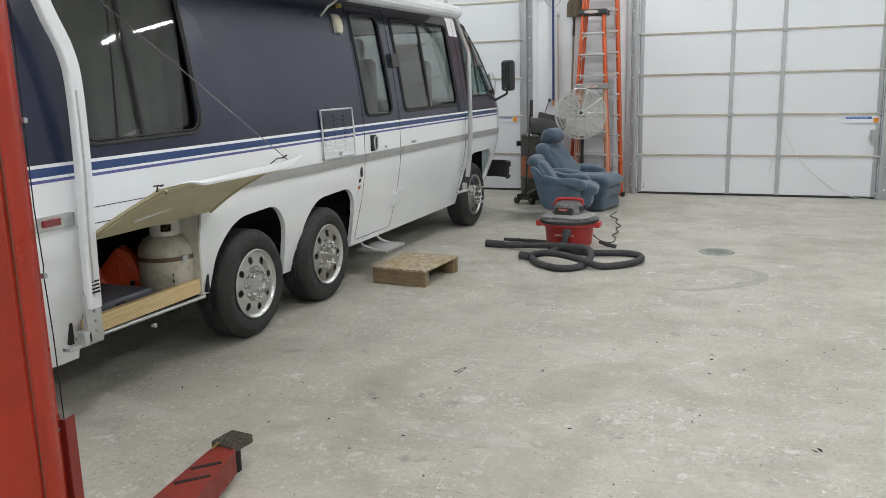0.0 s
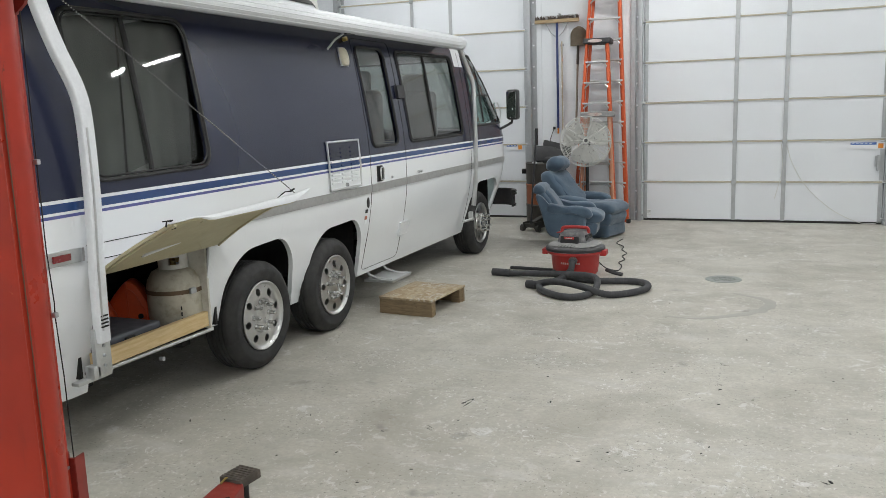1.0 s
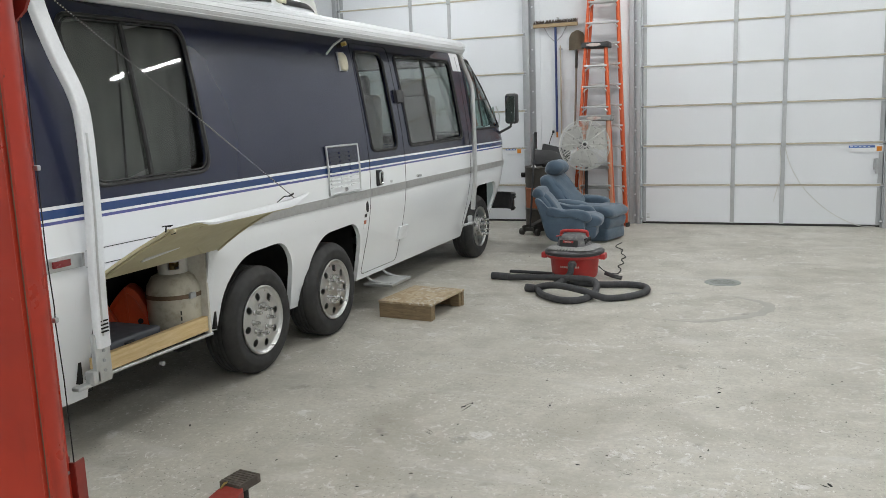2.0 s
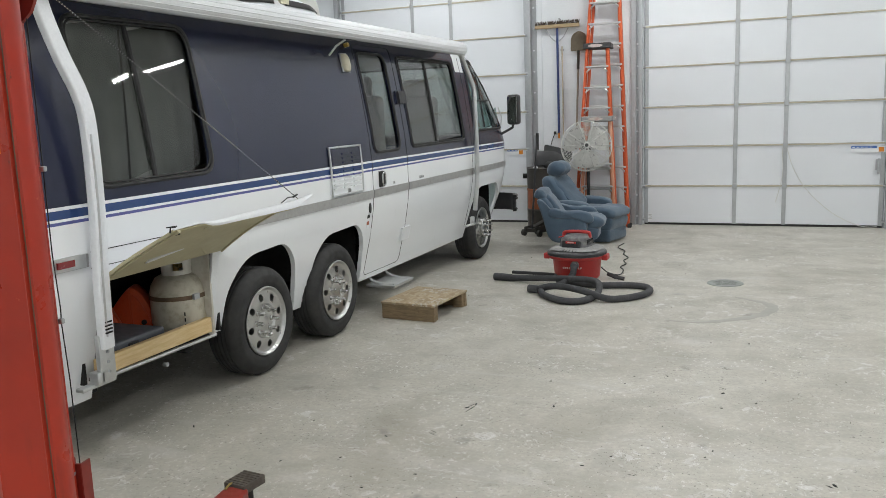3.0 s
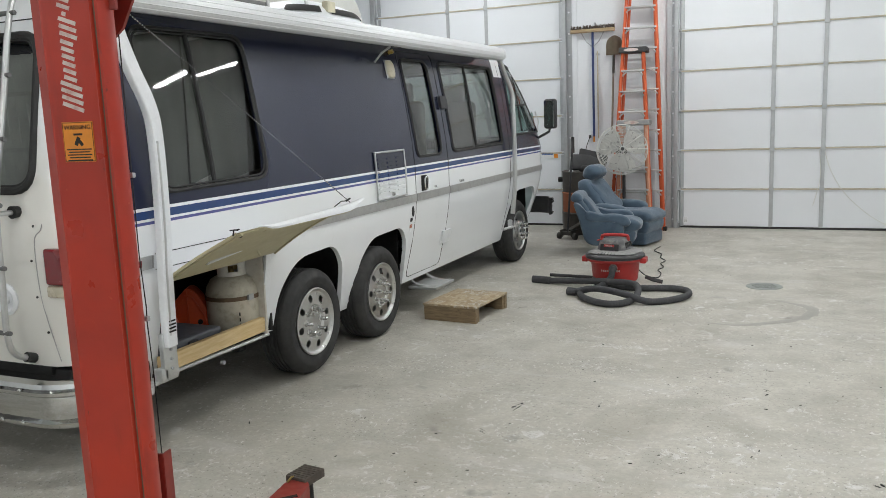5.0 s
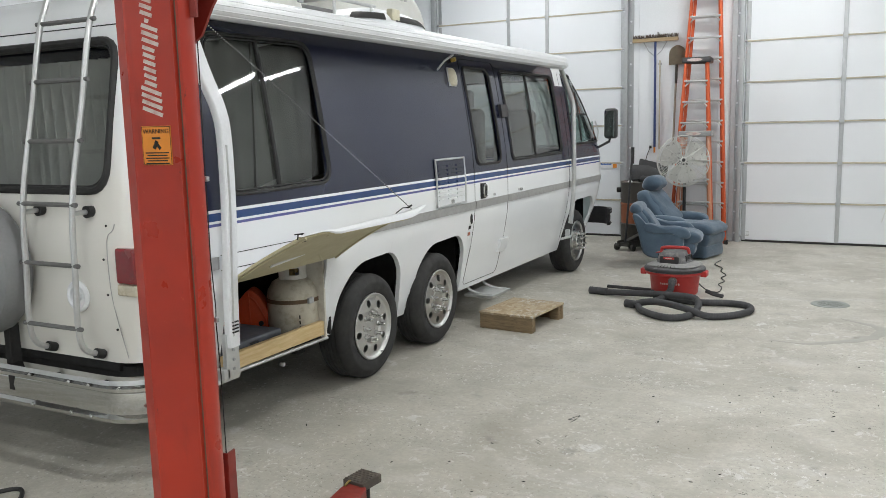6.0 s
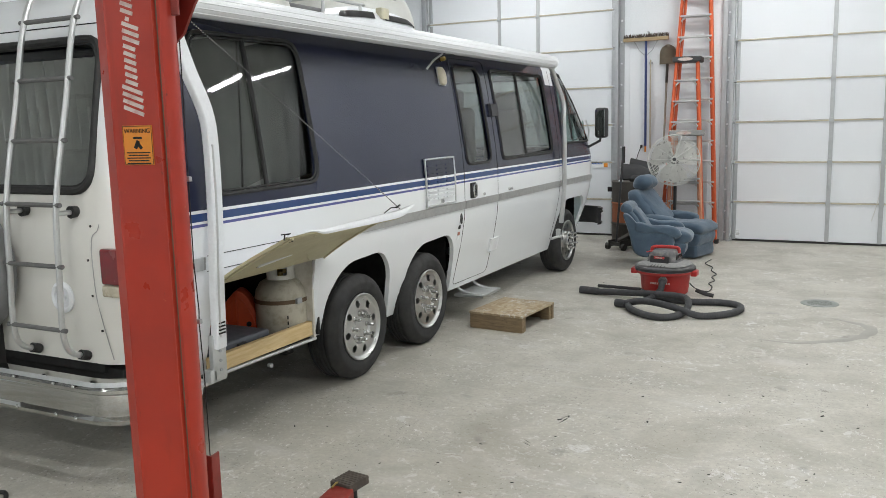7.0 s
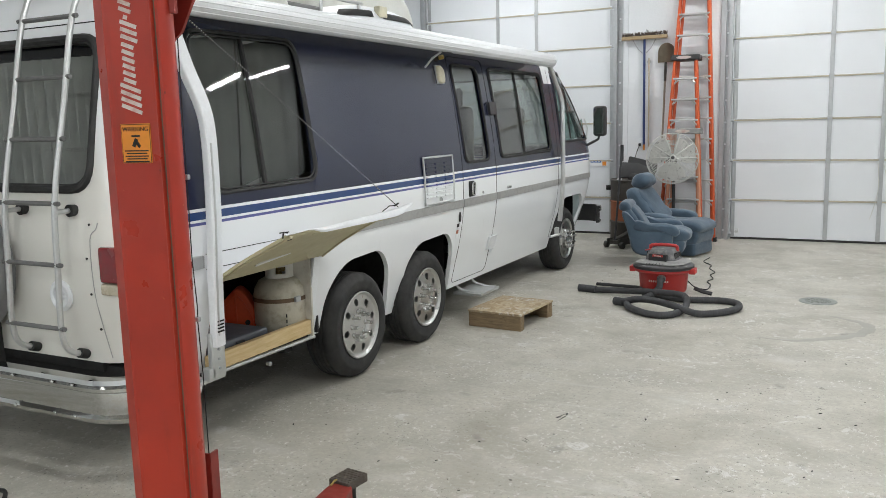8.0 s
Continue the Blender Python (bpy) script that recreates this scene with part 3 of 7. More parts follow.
def side_window(outline, name="window", bars=(), label="", split=None):
    w = part(name, trim_round(outline, 0.011, 0.003), M["black"], coach, label)
    if split:
        # two sliding panes, not quite in one plane
        ys = [p[0] for p in outline]
        for a, b, deep, skew, bow in ((min(ys), split, 0.010, 0.0, 0.0), (split, max(ys), 0.016, 0.026, 0.07)):
            half = [(min(max(y, a), b), z) for y, z in outline]
            part("pane", side_pane(half, deep, 0.004, skew, bow, 0.028 if bow else 0.0), M["glass"], w)
    else:
        part("pane", side_pane(outline, 0.004), M["glass"], w)
    lo, hi = min(p[1] for p in outline), max(p[1] for p in outline)
    for y in bars:
        part("sash_bar", tube([on_side(y, lo + (hi - lo) * k / 8, -0.008) for k in range(9)], 0.013, 8), M["black"], w)
    inner = [(sum(p[0] for p in outline) / len(outline) + (p[0] - sum(q[0] for q in outline) / len(outline)) * 0.965, 1.79 + (p[1] - 1.79) * 0.955) for p in outline]
    part("bead", trim_round(inner, 0.006, 0.0), M["black"], w)
    return w


side_window(WIN_REAR, bars=(3.545,), split=3.545, label="dark sliding side window with black rubber frame")
side_window(WIN_MID, bars=(7.545,), label="dark sliding side window with black rubber frame")
cab = part("cab_window", trim_round(WIN_CAB, 0.013, 0.002), M["black"], coach, "cab side window with black frame")
part("pane", side_pane(WIN_CAB, 0.004), M["clear"], cab)
part("sash_bar", tube([on_side(8.74 + 0.6 * k / 6, 1.80, -0.008) for k in range(7)], 0.012, 8), M["black"], cab)
part("sash_bar", tube([on_side(9.02, 1.50 + 0.62 * k / 6, -0.008) for k in range(7)], 0.012, 8), M["black"], cab)


def flat_pane(x0, x1, lo, hi, table, sign, material, name, parent, top_in=0.05):
    """A bent pane across the nose or tail."""
    out = bmesh.new()
    rows = []
    for k in range(9):
        z = lo + (hi - lo) * k / 8
        y = lerp(table, z) + sign * 0.02
        e = top_in * k / 8
        rows.append([out.verts.new((x0 + e + (x1 - x0 - 2 * e) * i / 10, y, z)) for i in range(11)])
    for A, B in zip(rows, rows[1:]):
        for i in range(10):
            out.faces.new((A[i], A[i + 1], B[i + 1], B[i]))
    return part(name, out, material, parent)


# windscreen and tail window
scr = part("windscreen_frame", tube([(x, lerp(FRONT, z) + 0.004, z) for x, z in [(CX + (p[0] - CX), p[1]) for p in WIND]], 0.018, 8, True), M["black"], coach)
flat_pane(CX - 1.0, CX + 1.0, 1.40, 2.22, FRONT, -1, M["clear"], "windscreen", scr, 0.1)
tail = part("tail_window", tube([(x, lerp(REAR, z) - 0.003, z) for x, z in TAIL_WIN], 0.02, 8, True), M["black"], coach, "wide tail window with black rubber frame")
flat_pane(CX - 0.98, CX + 0.98, 1.44, 2.16, REAR, 1, M["glass"], "pane", tail)
part("bead", tube([(CX + (x - CX) * 0.965, lerp(REAR, 1.8 + (z - 1.8) * 0.95) + 0.012, 1.8 + (z - 1.8) * 0.95) for x, z in TAIL_WIN], 0.008, 8, True), M["black"], tail)

M["curtain"] = make_cloth("grey_curtain", (0.60, 0.62, 0.60), (0.46, 0.48, 0.46))
M["lining"] = worn("interior_panel", (0.30, 0.28, 0.25), 0.8, amount=0.3)


def curtain(a, b, lo, hi, depth=0.03, folds=14, seed=1):
    rnd = random.Random(seed)
    a, b = Vector(a), Vector(b)
    d = (b - a)
    nrm = Vector((d.y, -d.x, 0)).normalized()
    out = bmesh.new()
    n = folds * 6
    ph = [rnd.uniform(0.6, 1.4) for _ in range(folds + 2)]
    rows = []
    for k in range(7):
        z = lo + (hi - lo) * k / 6
        row = []
        for i in range(n + 1):
            t = i / n
            w = ph[int(t * folds)]
            row.append(out.verts.new(a + d * t + nrm * (depth * w * math.sin(t * folds * math.tau + 0.3 * k)) + Vector((0, 0, z))))
        rows.append(row)
    for A, B in zip(rows, rows[1:]):
        for i in range(n):
            out.faces.new((A[i], A[i + 1], B[i + 1], B[i]))
    return out


part("curtain", curtain((CX + 1.03, 3.02, 0), (CX + 1.03, 3.535, 0), 1.36, 2.20, 0.016, 3, 3), M["curtain"], coach, "pale grey curtain behind the glass")
part("curtain", curtain((CX + 1.02, 3.565, 0), (CX + 1.02, 4.10, 0), 1.36, 2.20, 0.012, 3, 5), M["curtain"], coach, "pale grey curtain behind the glass")
part("curtain", curtain((CX - 0.98, 2.80, 0), (CX + 0.96, 2.80, 0), 1.36, 2.08, 0.025, 26, 4), M["curtain"], coach, "pale grey curtain behind the glass")
# plain inner floor and partitions, unseen, added to block light through the windows
bm = box(2.1, 7.0, 0.04, (CX, 6.2, 0.93))
bm = box(2.0, 0.03, 1.4, (CX, 4.6, 1.62), bm=bm)
bm = box(2.0, 0.03, 1.4, (CX, 6.0, 1.62), bm=bm)
bm = box(0.03, 5.0, 1.25, (CX - 1.02, 5.4, 1.55), bm=bm)
part("interior_panels", bm, M["lining"], coach)

# seats behind the glass
for sx, sy in ((CX + 0.62, 8.65), (CX - 0.62, 8.65), (CX + 0.6, 7.35)):
    bm = box(0.5, 0.5, 0.14, (sx, sy, 1.2), 0.05, 3)
    bm = box(0.5, 0.13, 0.62, (sx, sy - 0.24, 1.55), 0.06, 3, bm=bm)
    bm = box(0.28, 0.1, 0.2, (sx, sy - 0.24, 1.94), 0.045, 3, bm=bm)
    bm = box(0.3, 0.3, 0.22, (sx, sy, 1.05), 0.02, bm=bm)
    part("cab_seat", bm, M["curtain"], coach, "pale grey cloth seat")

# doors, seams and mouldings on the side
for y0, y1 in ((2.64, 3.0), (4.06, 6.085), (6.10, 6.79), (6.805, 8.49), (8.52, 9.86)):
    part("side_moulding", side_strip(y0, y1, 1.007, 1.072, 0.010, 4, 1), M["band"], coach, "scuffed grey side moulding")
part("drip_rail", tube([on_side(2.95 + 6.0 * k / 30, 2.30, 0.004) for k in range(31)], 0.012, 8), M["alu"], coach)


def seam(pts, name="panel_gap"):
    line = []
    for (ya, za), (yb, zb) in zip(pts, pts[1:]):
        k = max(1, int(math.hypot(yb - ya, zb - za) / 0.08))
        line += [on_side(ya + (yb - ya) * i / k, za + (zb - za) * i / k, 0.0008) for i in range(k)]
    line.append(on_side(*pts[-1], 0.0008))
    return part(name, tube(line, 0.0020, 6), M["dark"], coach)


entry = part("entry_door", trim_round(rounded([(6.09, 0.345), (6.795, 0.345), (6.795, 2.255), (6.09, 2.255)], 0.06), 0.0024, 0.0008), M["dark"], coach, "white and navy entry door with dark window")
w = part("door_window", trim_round(WIN_DOOR, 0.011, 0.003), M["black"], entry)
part("pane", side_pane(WIN_DOOR, 0.004), M["glass"], entry)
seam([(8.50, 0.42), (8.52, 1.0), (8.50, 2.25)])
seam([(3.02, 0.995), (4.02, 0.985)])
seam([(3.02, 1.075), (4.04, 1.068)])
part("lock_box", side_strip(6.20, 6.285, 1.085, 1.215, 0.014, 3, 2), M["black"], entry)
bm = tube(rounded([tuple(on_side(6.215, 1.10, 0.03)), tuple(on_side(6.27, 1.10, 0.03)), tuple(on_side(6.27, 1.20, 0.03)), tuple(on_side(6.215, 1.20, 0.03))], 0.02), 0.008, 8, True)
part("door_handle", bm, M["chrome"], entry, "chrome pull handle")
part("strike_plate", side_strip(6.755, 6.90, 1.775, 1.885, 0.03, 3, 2), M["plastic"], entry)
part("key_lock", rod(on_side(6.48, 1.10, -0.004), on_side(6.48, 1.10, 0.012), 0.012, 12), M["chrome"], entry)
for y in (7.05, 7.10):
    part("side_lock", rod(on_side(y, 1.10, -0.004), on_side(y, 1.10, 0.02), 0.012, 12), M["chrome"], coach)
# fridge vent
vent = part("vent", side_strip(5.39, 5.885, 1.09, 1.45, 0.012, 6, 4), M["coach"], coach, "louvred fridge vent in an aluminium frame")
part("vent_frame", tube([on_side(y, z, 0.014) for y, z in ((5.39, 1.09), (5.64, 1.09), (5.885, 1.09), (5.885, 1.27), (5.885, 1.45), (5.64, 1.45), (5.39, 1.45), (5.39, 1.27))], 0.009, 6, True), M["alu"], vent)
for col in range(3):
    for k in range(9):
        z = 1.135 + 0.032 * k
        if z > 1.43:
            continue
        y0 = 5.415 + 0.155 * col
        part("louvre", side_strip(y0, y0 + 0.13, z, z + 0.012, 0.012, 2, 1, base=0.012), M["coach"], vent)
part("vent_catch", rod(on_side(5.64, 1.115, 0.01), on_side(5.64, 1.115, 0.03), 0.014, 10), M["chrome"], vent)
# porch lamp, awning hook, socket cover, badges
def lamp_dome():
    """A rounded cover standing on the side wall."""
    out = bmesh.new()
    rows = []
    for o, k in ((0.0, 1.0), (0.018, 1.0), (0.032, 0.90), (0.040, 0.70), (0.043, 0.3)):
        rows.append([out.verts.new(on_side(y, z, o)) for y, z in [(5.90 + 0.052 * k * math.copysign(abs(math.cos(t)) ** 0.55, math.cos(t)), 2.095 + 0.072 * k * math.copysign(abs(math.sin(t)) ** 0.55, math.sin(t))) for t in [i * math.tau / 28 + 0.02 for i in range(28)]]])
    for P, Q in zip(rows, rows[1:]):
        for i in range(28):
            out.faces.new((P[i], P[(i + 1) % 28], Q[(i + 1) % 28], Q[i]))
    out.faces.new(rows[-1])
    bmesh.ops.recalc_face_normals(out, faces=out.faces[:])
    return out


lampb = part("porch_lamp", lamp_dome(), worn("yellowed_lamp_cover", (0.62, 0.58, 0.44), 0.3, amount=0.2), coach, "yellowed porch lamp with rounded cover")
part("lamp_rim", tube([on_side(y, z, 0.008) for y, z in ((5.85, 2.025), (5.95, 2.025), (5.95, 2.165), (5.85, 2.165))], 0.008, 6, True), M["alu"], lampb)
part("socket_cover", side_strip(6.715, 6.90, 0.545, 0.665, 0.02, 3, 2), M["awning"], coach, "small white socket cover")
part("badge", slab([(0.022 * math.cos(t * 0.4), 0.045 * math.sin(t * 0.4)) for t in range(16)], 0.004, Matrix(((0, 0, 1, on_side(6.03, 0.93, 0.001).x), (1, 0, 0, 6.03), (0, 1, 0, 0.93), (0, 0, 0, 1)))), M["black"], coach, "small oval black badge")
for z, mat in ((0.845, M["black"]), (0.79, worn("red_sticker", (0.42, 0.12, 0.06), 0.4)), (0.755, M["awning"])):
    part("sticker", side_strip(5.995, 6.035, z, z + 0.03, 0.002, 1, 1), mat, coach)
# entry step
bm = box(0.28, 0.40, 0.025, (-3.14, 6.48, 0.215), 0.006)
step = part("entry_step", bm, M["alu"], coach, "folding aluminium entry step")
for y in (6.32, 6.64):
    part("step_arm", tube(smooth_line([(-3.27, y, 0.33), (-3.24, y, 0.26), (-3.12, y, 0.225), (-3.02, y, 0.225)], 4), 0.012, 8), M["alu"], step)
# lower sill, chassis and wheel housings
bm = box(0.12, 7.0, 0.16, (CX + 0.62, 6.1, 0.33), 0.01)
bm = box(0.12, 7.0, 0.16, (CX - 0.62, 6.1, 0.33), 0.01, bm=bm)
for y in (3.2, 4.0, 6.2, 7.4, 8.2, 9.7):
    bm = box(1.9, 0.08, 0.1, (CX, y, 0.32), 0.01, bm=bm)
bm = box(0.9, 1.1, 0.3, (CX, 8.9, 0.4), 0.08, bm=bm)
part("chassis", bm, M["dark"], coach)
for y0, y1 in ((4.04, 6.10), (8.45, 9.62)):
    for s in (1, -1):
        xo, xi = CX + s * 1.02, CX + s * 0.66
        bm = box(0.02, y1 - y0, 0.70, (xi, (y0 + y1) / 2, 0.58))
        bm = box(0.44, y1 - y0, 0.02, ((xo + xi) / 2, (y0 + y1) / 2, 0.91), bm=bm)
        for y in (y0, y1):
            bm = box(0.36, 0.02, 0.54, ((xo + xi) / 2, y, 0.64), bm=bm)
        part("wheel_housing", bm, M["dark"], coach)
for y in (4.50, 5.47, 8.91):
    part("axle", rod((CX - 1.0, y, 0.36), (CX + 1.0, y, 0.36), 0.05, 12), M["dark"], coach)


# ---- wheels ----
def wheel(at, first=None, spin_by=0.0, flip=False, proud=0.0):
    m = Matrix.Translation(Vector(at) - coach.location) @ Euler((0, 0, math.pi if flip else 0)).to_matrix().to_4x4() @ Euler((spin_by, 0, 0)).to_matrix().to_4x4()
    if first:
        w = again("wheel", first, m, coach)
        for c in first.children:
            kind = c.name.split(".")[0]
            out_by = proud if kind in ("wheel_nut", "hub") else 0.0
            again(kind, c, Matrix.Translation((out_by, 0, 0)) @ c.matrix_basis, w)
        if proud:
            toX = Matrix(((0, 0, 1, 0), (1, 0, 0, 0), (0, 1, 0, 0), (0, 0, 0, 1)))
            part("hub_drum", spin([(0.112, 0.09), (0.112, 0.086 + proud), (0.104, 0.092 + proud), (0.0, 0.092 + proud)], 28, toX), M["chrome"], None).parent = w
        return w
    toX = Matrix(((0, 0, 1, 0), (1, 0, 0, 0), (0, 1, 0, 0), (0, 0, 0, 1)))
    G = 0.360 / 0.370
    prof = [(0.222, -0.10), (0.245, -0.118), (0.30, -0.122), (0.335, -0.113), (0.358, -0.094), (0.367, -0.078)]
    for k in range(5):
        h = -0.062 + 0.031 * k
        prof += [(0.370, h - 0.012), (0.370, h + 0.009), (0.361, h + 0.0115), (0.361, h + 0.0165)]
    prof = prof[:-2] + [(0.367, 0.078), (0.358, 0.094), (0.335, 0.113), (0.318, 0.120), (0.314, 0.1225), (0.30, 0.122), (0.27, 0.123), (0.262, 0.120), (0.245, 0.118), (0.222, 0.10), (0.215, 0.0), (0.222, -0.10)]
    prof = [(r * G if r > 0.25 else r, h) for r, h in prof]
    tyre = part("wheel", spin(prof, 64, toX), M["tyre"], None, "black tyre on a polished aluminium wheel")
    tyre.parent = coach
    tyre.matrix_basis = m
    rim = spin([(0.224, 0.098), (0.231, 0.112), (0.230, 0.119), (0.224, 0.122), (0.217, 0.118), (0.212, 0.108), (0.205, 0.103), (0.190, 0.102), (0.160, 0.106), (0.135, 0.108), (0.118, 0.106), (0.112, 0.099), (0.106, 0.092), (0.0, 0.090), (0.0, 0.06), (0.19, 0.05), (0.205, 0.03), (0.205, -0.09), (0.224, -0.09), (0.224, 0.098)], 64, toX)
    r = part("rim", rim, M["rim"], None, "polished aluminium rim with oval holes")
    cs = []
    for k in range(8):
        t = k * math.tau / 8 + 0.2
        c = bmesh.new()
        bmesh.ops.create_cone(c, cap_ends=True, segments=20, radius1=0.0235, radius2=0.0235, depth=0.16)
        bmesh.ops.scale(c, vec=(1.0, 1.12, 1.0), verts=c.verts)
        c.transform(toX @ Matrix.Translation((0.164 * math.cos(t), 0.164 * math.sin(t), 0.1)) @ Euler((0, 0, t - math.pi / 2)).to_matrix().to_4x4())
        me = bpy.data.meshes.new("cutter")
        c.to_mesh(me)
        c.free()
        cs.append(new("cutter", me))
    cut(r, cs)
    r.data.polygons.foreach_set("use_smooth", [True] * len(r.data.polygons))
    r.data.set_sharp_from_angle(angle=radians(35))
    r.parent = tyre
    d = part("brake_disc", spin([(0.0, 0.02), (0.195, 0.02), (0.195, 0.0), (0.0, 0.0)], 32, toX), M["dark"], None)
    d.parent = tyre
    hub = part("hub", spin([(0.055, 0.088), (0.055, 0.093), (0.048, 0.096), (0.0, 0.097)], 24, toX), M["rim"], None)
    hub.parent = tyre
    for k in range(8):
        t = k * math.tau / 8
        nut = spin([(0.019, 0.088), (0.019, 0.100), (0.0135, 0.104), (0.0135, 0.138), (0.011, 0.148), (0.005, 0.153), (0.0, 0.154)], 12, toX @ Matrix.Translation((0.088 * math.cos(t), 0.088 * math.sin(t), 0)))
        part("wheel_nut", nut, M["chrome"], None).parent = tyre
    return tyre


W1 = wheel((-3.215, 4.50, 0.359))
wheel((-3.215, 5.47, 0.359), W1, 0.5)
wheel((-3.225, 8.91, 0.359), W1, 1.1, proud=0.06)
for y in (4.50, 5.47, 8.91):
    wheel((2 * CX + 3.215, y, 0.359), W1, 0.3, True)

# ---- tail: bumper, lamps, ladder ----
def bumper(y, z0, z1, ends, sign, name, label):
    out = bmesh.new()
    prof = [(0.00, z0), (0.035, z0 + 0.004), (0.05, z0 + 0.03), (0.03, z0 + 0.045), (0.035, (z0 + z1) / 2), (0.03, z1 - 0.075), (0.055, z1 - 0.06), (0.055, z1 - 0.045), (0.035, z1 - 0.038), (0.055, z1 - 0.028), (0.05, z1 - 0.006), (0.0, z1)]
    line = [(CX + x, y + dy) for x, dy in ends]
    rows = []
    for i, (x, yy) in enumerate(line):
        a, b = line[max(i - 1, 0)], line[min(i + 1, len(line) - 1)]
        d = Vector((b[0] - a[0], b[1] - a[1], 0)).normalized()
        nn = Vector((d.y, -d.x, 0)) * sign
        rows.append([out.verts.new(Vector((x, yy, 0)) + nn * o + Vector((0, 0, z))) for o, z in prof])
    for A, B in zip(rows, rows[1:]):
        for k in range(len(prof) - 1):
            out.faces.new((A[k], B[k], B[k + 1], A[k + 1]))
        out.faces.new((A[-1], B[-1], B[0], A[0]))
    out.faces.new(rows[0])
    out.faces.new(rows[-1][::-1])
    bmesh.ops.recalc_face_normals(out, faces=out.faces[:])
    return part(name, out, M["bumper"], coach, label)


arc = [(-1.19, 0.24)] + [(-1.19 + 0.22 * (1 - math.cos(t)), 0.22 - 0.22 * math.sin(t)) for t in [k * math.pi / 16 for k in range(1, 9)]]
ends = arc + [(-0.5, 0.0), (0.0, 0.0), (0.5, 0.0)] + [(-x, d) for x, d in arc[::-1]]
rear_bumper = bumper(2.475, 0.335, 0.56, ends, 1, "rear_bumper", "dented chrome rear bumper")
for x in (-0.75, -0.3, 0.45, 0.74, 0.88):
    for z in (0.36, 0.515):
        part("bumper_bolt", spin([(0.012, 0), (0.012, 0.006), (0.007, 0.011), (0, 0.012)], 10, Matrix(((1, 0, 0, CX + x), (0, 0, -1, 2.432), (0, 1, 0, z), (0, 0, 0, 1)))), M["chrome"], rear_bumper)
front_bumper = bumper(10.30, 0.40, 0.62, [(x, -d) for x, d in ends[::-1]], 1, "front_bumper", "black and chrome front bumper")
front_bumper.data.materials[0] = M["plastic"]
# black slabs stand in for the shade in the gap above the bumper
bm = box(2.1, 0.16, 0.10, (CX, 2.66, 0.53), 0.01)
bm = box(2.2, 0.05, 0.36, (CX, 2.80, 0.5), bm=bm)
bm = box(1.7, 0.06, 0.05, (CX + 0.1, 2.59, 0.575), 0.01, bm=bm)
part("tail_beam", bm, M["dark"], coach)
M["rung"] = worn("dark_grip_rung", (0.15, 0.15, 0.15), 0.6, 0.2, amount=0.4, scale=14, dirt=(0.28, 0.27, 0.25))
M["lens"] = worn("red_lens", (0.20, 0.01, 0.015), 0.2, amount=0.2, coat=0.6)
M["cream_lens"] = worn("clear_lens", (0.55, 0.5, 0.38), 0.25, amount=0.2, coat=0.4)
for s in (1, -1):
    lampx = CX + s * 1.115
    t = part("tail_lamp", box(0.13, 0.05, 0.17, (lampx, 2.52, 1.095), 0.015, 3), M["lens"], coach, "red and clear tail lamp")
    part("reversing_lens", box(0.13, 0.05, 0.055, (lampx, 2.521, 0.98), 0.012, 3), M["cream_lens"], t)
    # access panel edge and its screws
    line = [(CX + s * x, lerp(REAR, z) - 0.0012, z) for x, z in ((1.04, 1.29), (1.03, 1.26), (0.995, 1.21), (0.995, 1.0), (1.015, 0.85), (1.05, 0.64))]
    part("panel_gap", tube(smooth_line(line, 5), 0.0022, 6), M["band"], coach)
    for x, z in ((0.985, 1.28), (0.965, 1.12), (0.975, 0.95), (1.005, 0.78)):
        part("screw", rod((CX + s * x, lerp(REAR, z) - 0.004, z), (CX + s * x, lerp(REAR, z) + 0.002, z), 0.006, 8), M["dark"], coach)
part("panel_gap", tube([(CX - 1.0 + 0.2 * k, lerp(REAR, 2.235) - 0.001, 2.235) for k in range(11)], 0.003, 6), M["dark"], coach)
part("hose_port", spin([(0.075, 0), (0.078, 0.010), (0.062, 0.020), (0.050, 0.016), (0.046, 0.004), (0.024, 0.004), (0.020, 0.016), (0.0, 0.018)], 28, Matrix(((1, 0, 0, CX + 0.77), (0, 0, -1, lerp(REAR, 0.93) + 0.002), (0, 1, 0, 0.93), (0, 0, 0, 1)))), M["awning"], coach, "round white filler cover")
lad = part("tail_ladder", tube(smooth_line([(-3.40, 3.05, 2.62), (-3.40, 2.80, 2.53), (-3.40, 2.63, 2.28), (-3.40, 2.53, 1.85), (-3.40, 2.43, 1.40), (-3.40, 2.41, 1.05), (-3.40, 2.40, 0.80), (-3.40, 2.43, 0.69), (-3.40, 2.53, 0.645)], 5), 0.0145, 10), M["alu"], coach, "aluminium roof ladder on the tail")
again("rail", lad, Matrix.Translation((-0.35, 0, 0)), lad)
def rail_y(z):
    return float(np.interp(z, [0.80, 1.05, 1.40, 1.85, 2.28], [2.40, 2.41, 2.43, 2.53, 2.63]))
for z in (0.80, 1.10, 1.385, 1.68, 1.965, 2.245):
    y = rail_y(z)
    part("rung", tube([(-3.78, y - 0.004, z), (-3.575, y - 0.004, z), (-3.37, y - 0.004, z)], 0.0115, 8), M["rung"], lad)
for x in (-3.40, -3.75):
    y = rail_y(1.345)
    part("standoff", rod((x, y, 1.345), (x, 2.53, 1.345), 0.012, 10), M["alu"], lad)
    part("rubber_foot", rod((x, 2.50, 1.345), (x, 2.537, 1.345), 0.030, 16, 0.026), M["black"], lad)
    part("rubber_foot", rod((x, 2.485, 0.662), (x, 2.53, 0.645), 0.024, 16), M["black"], lad)
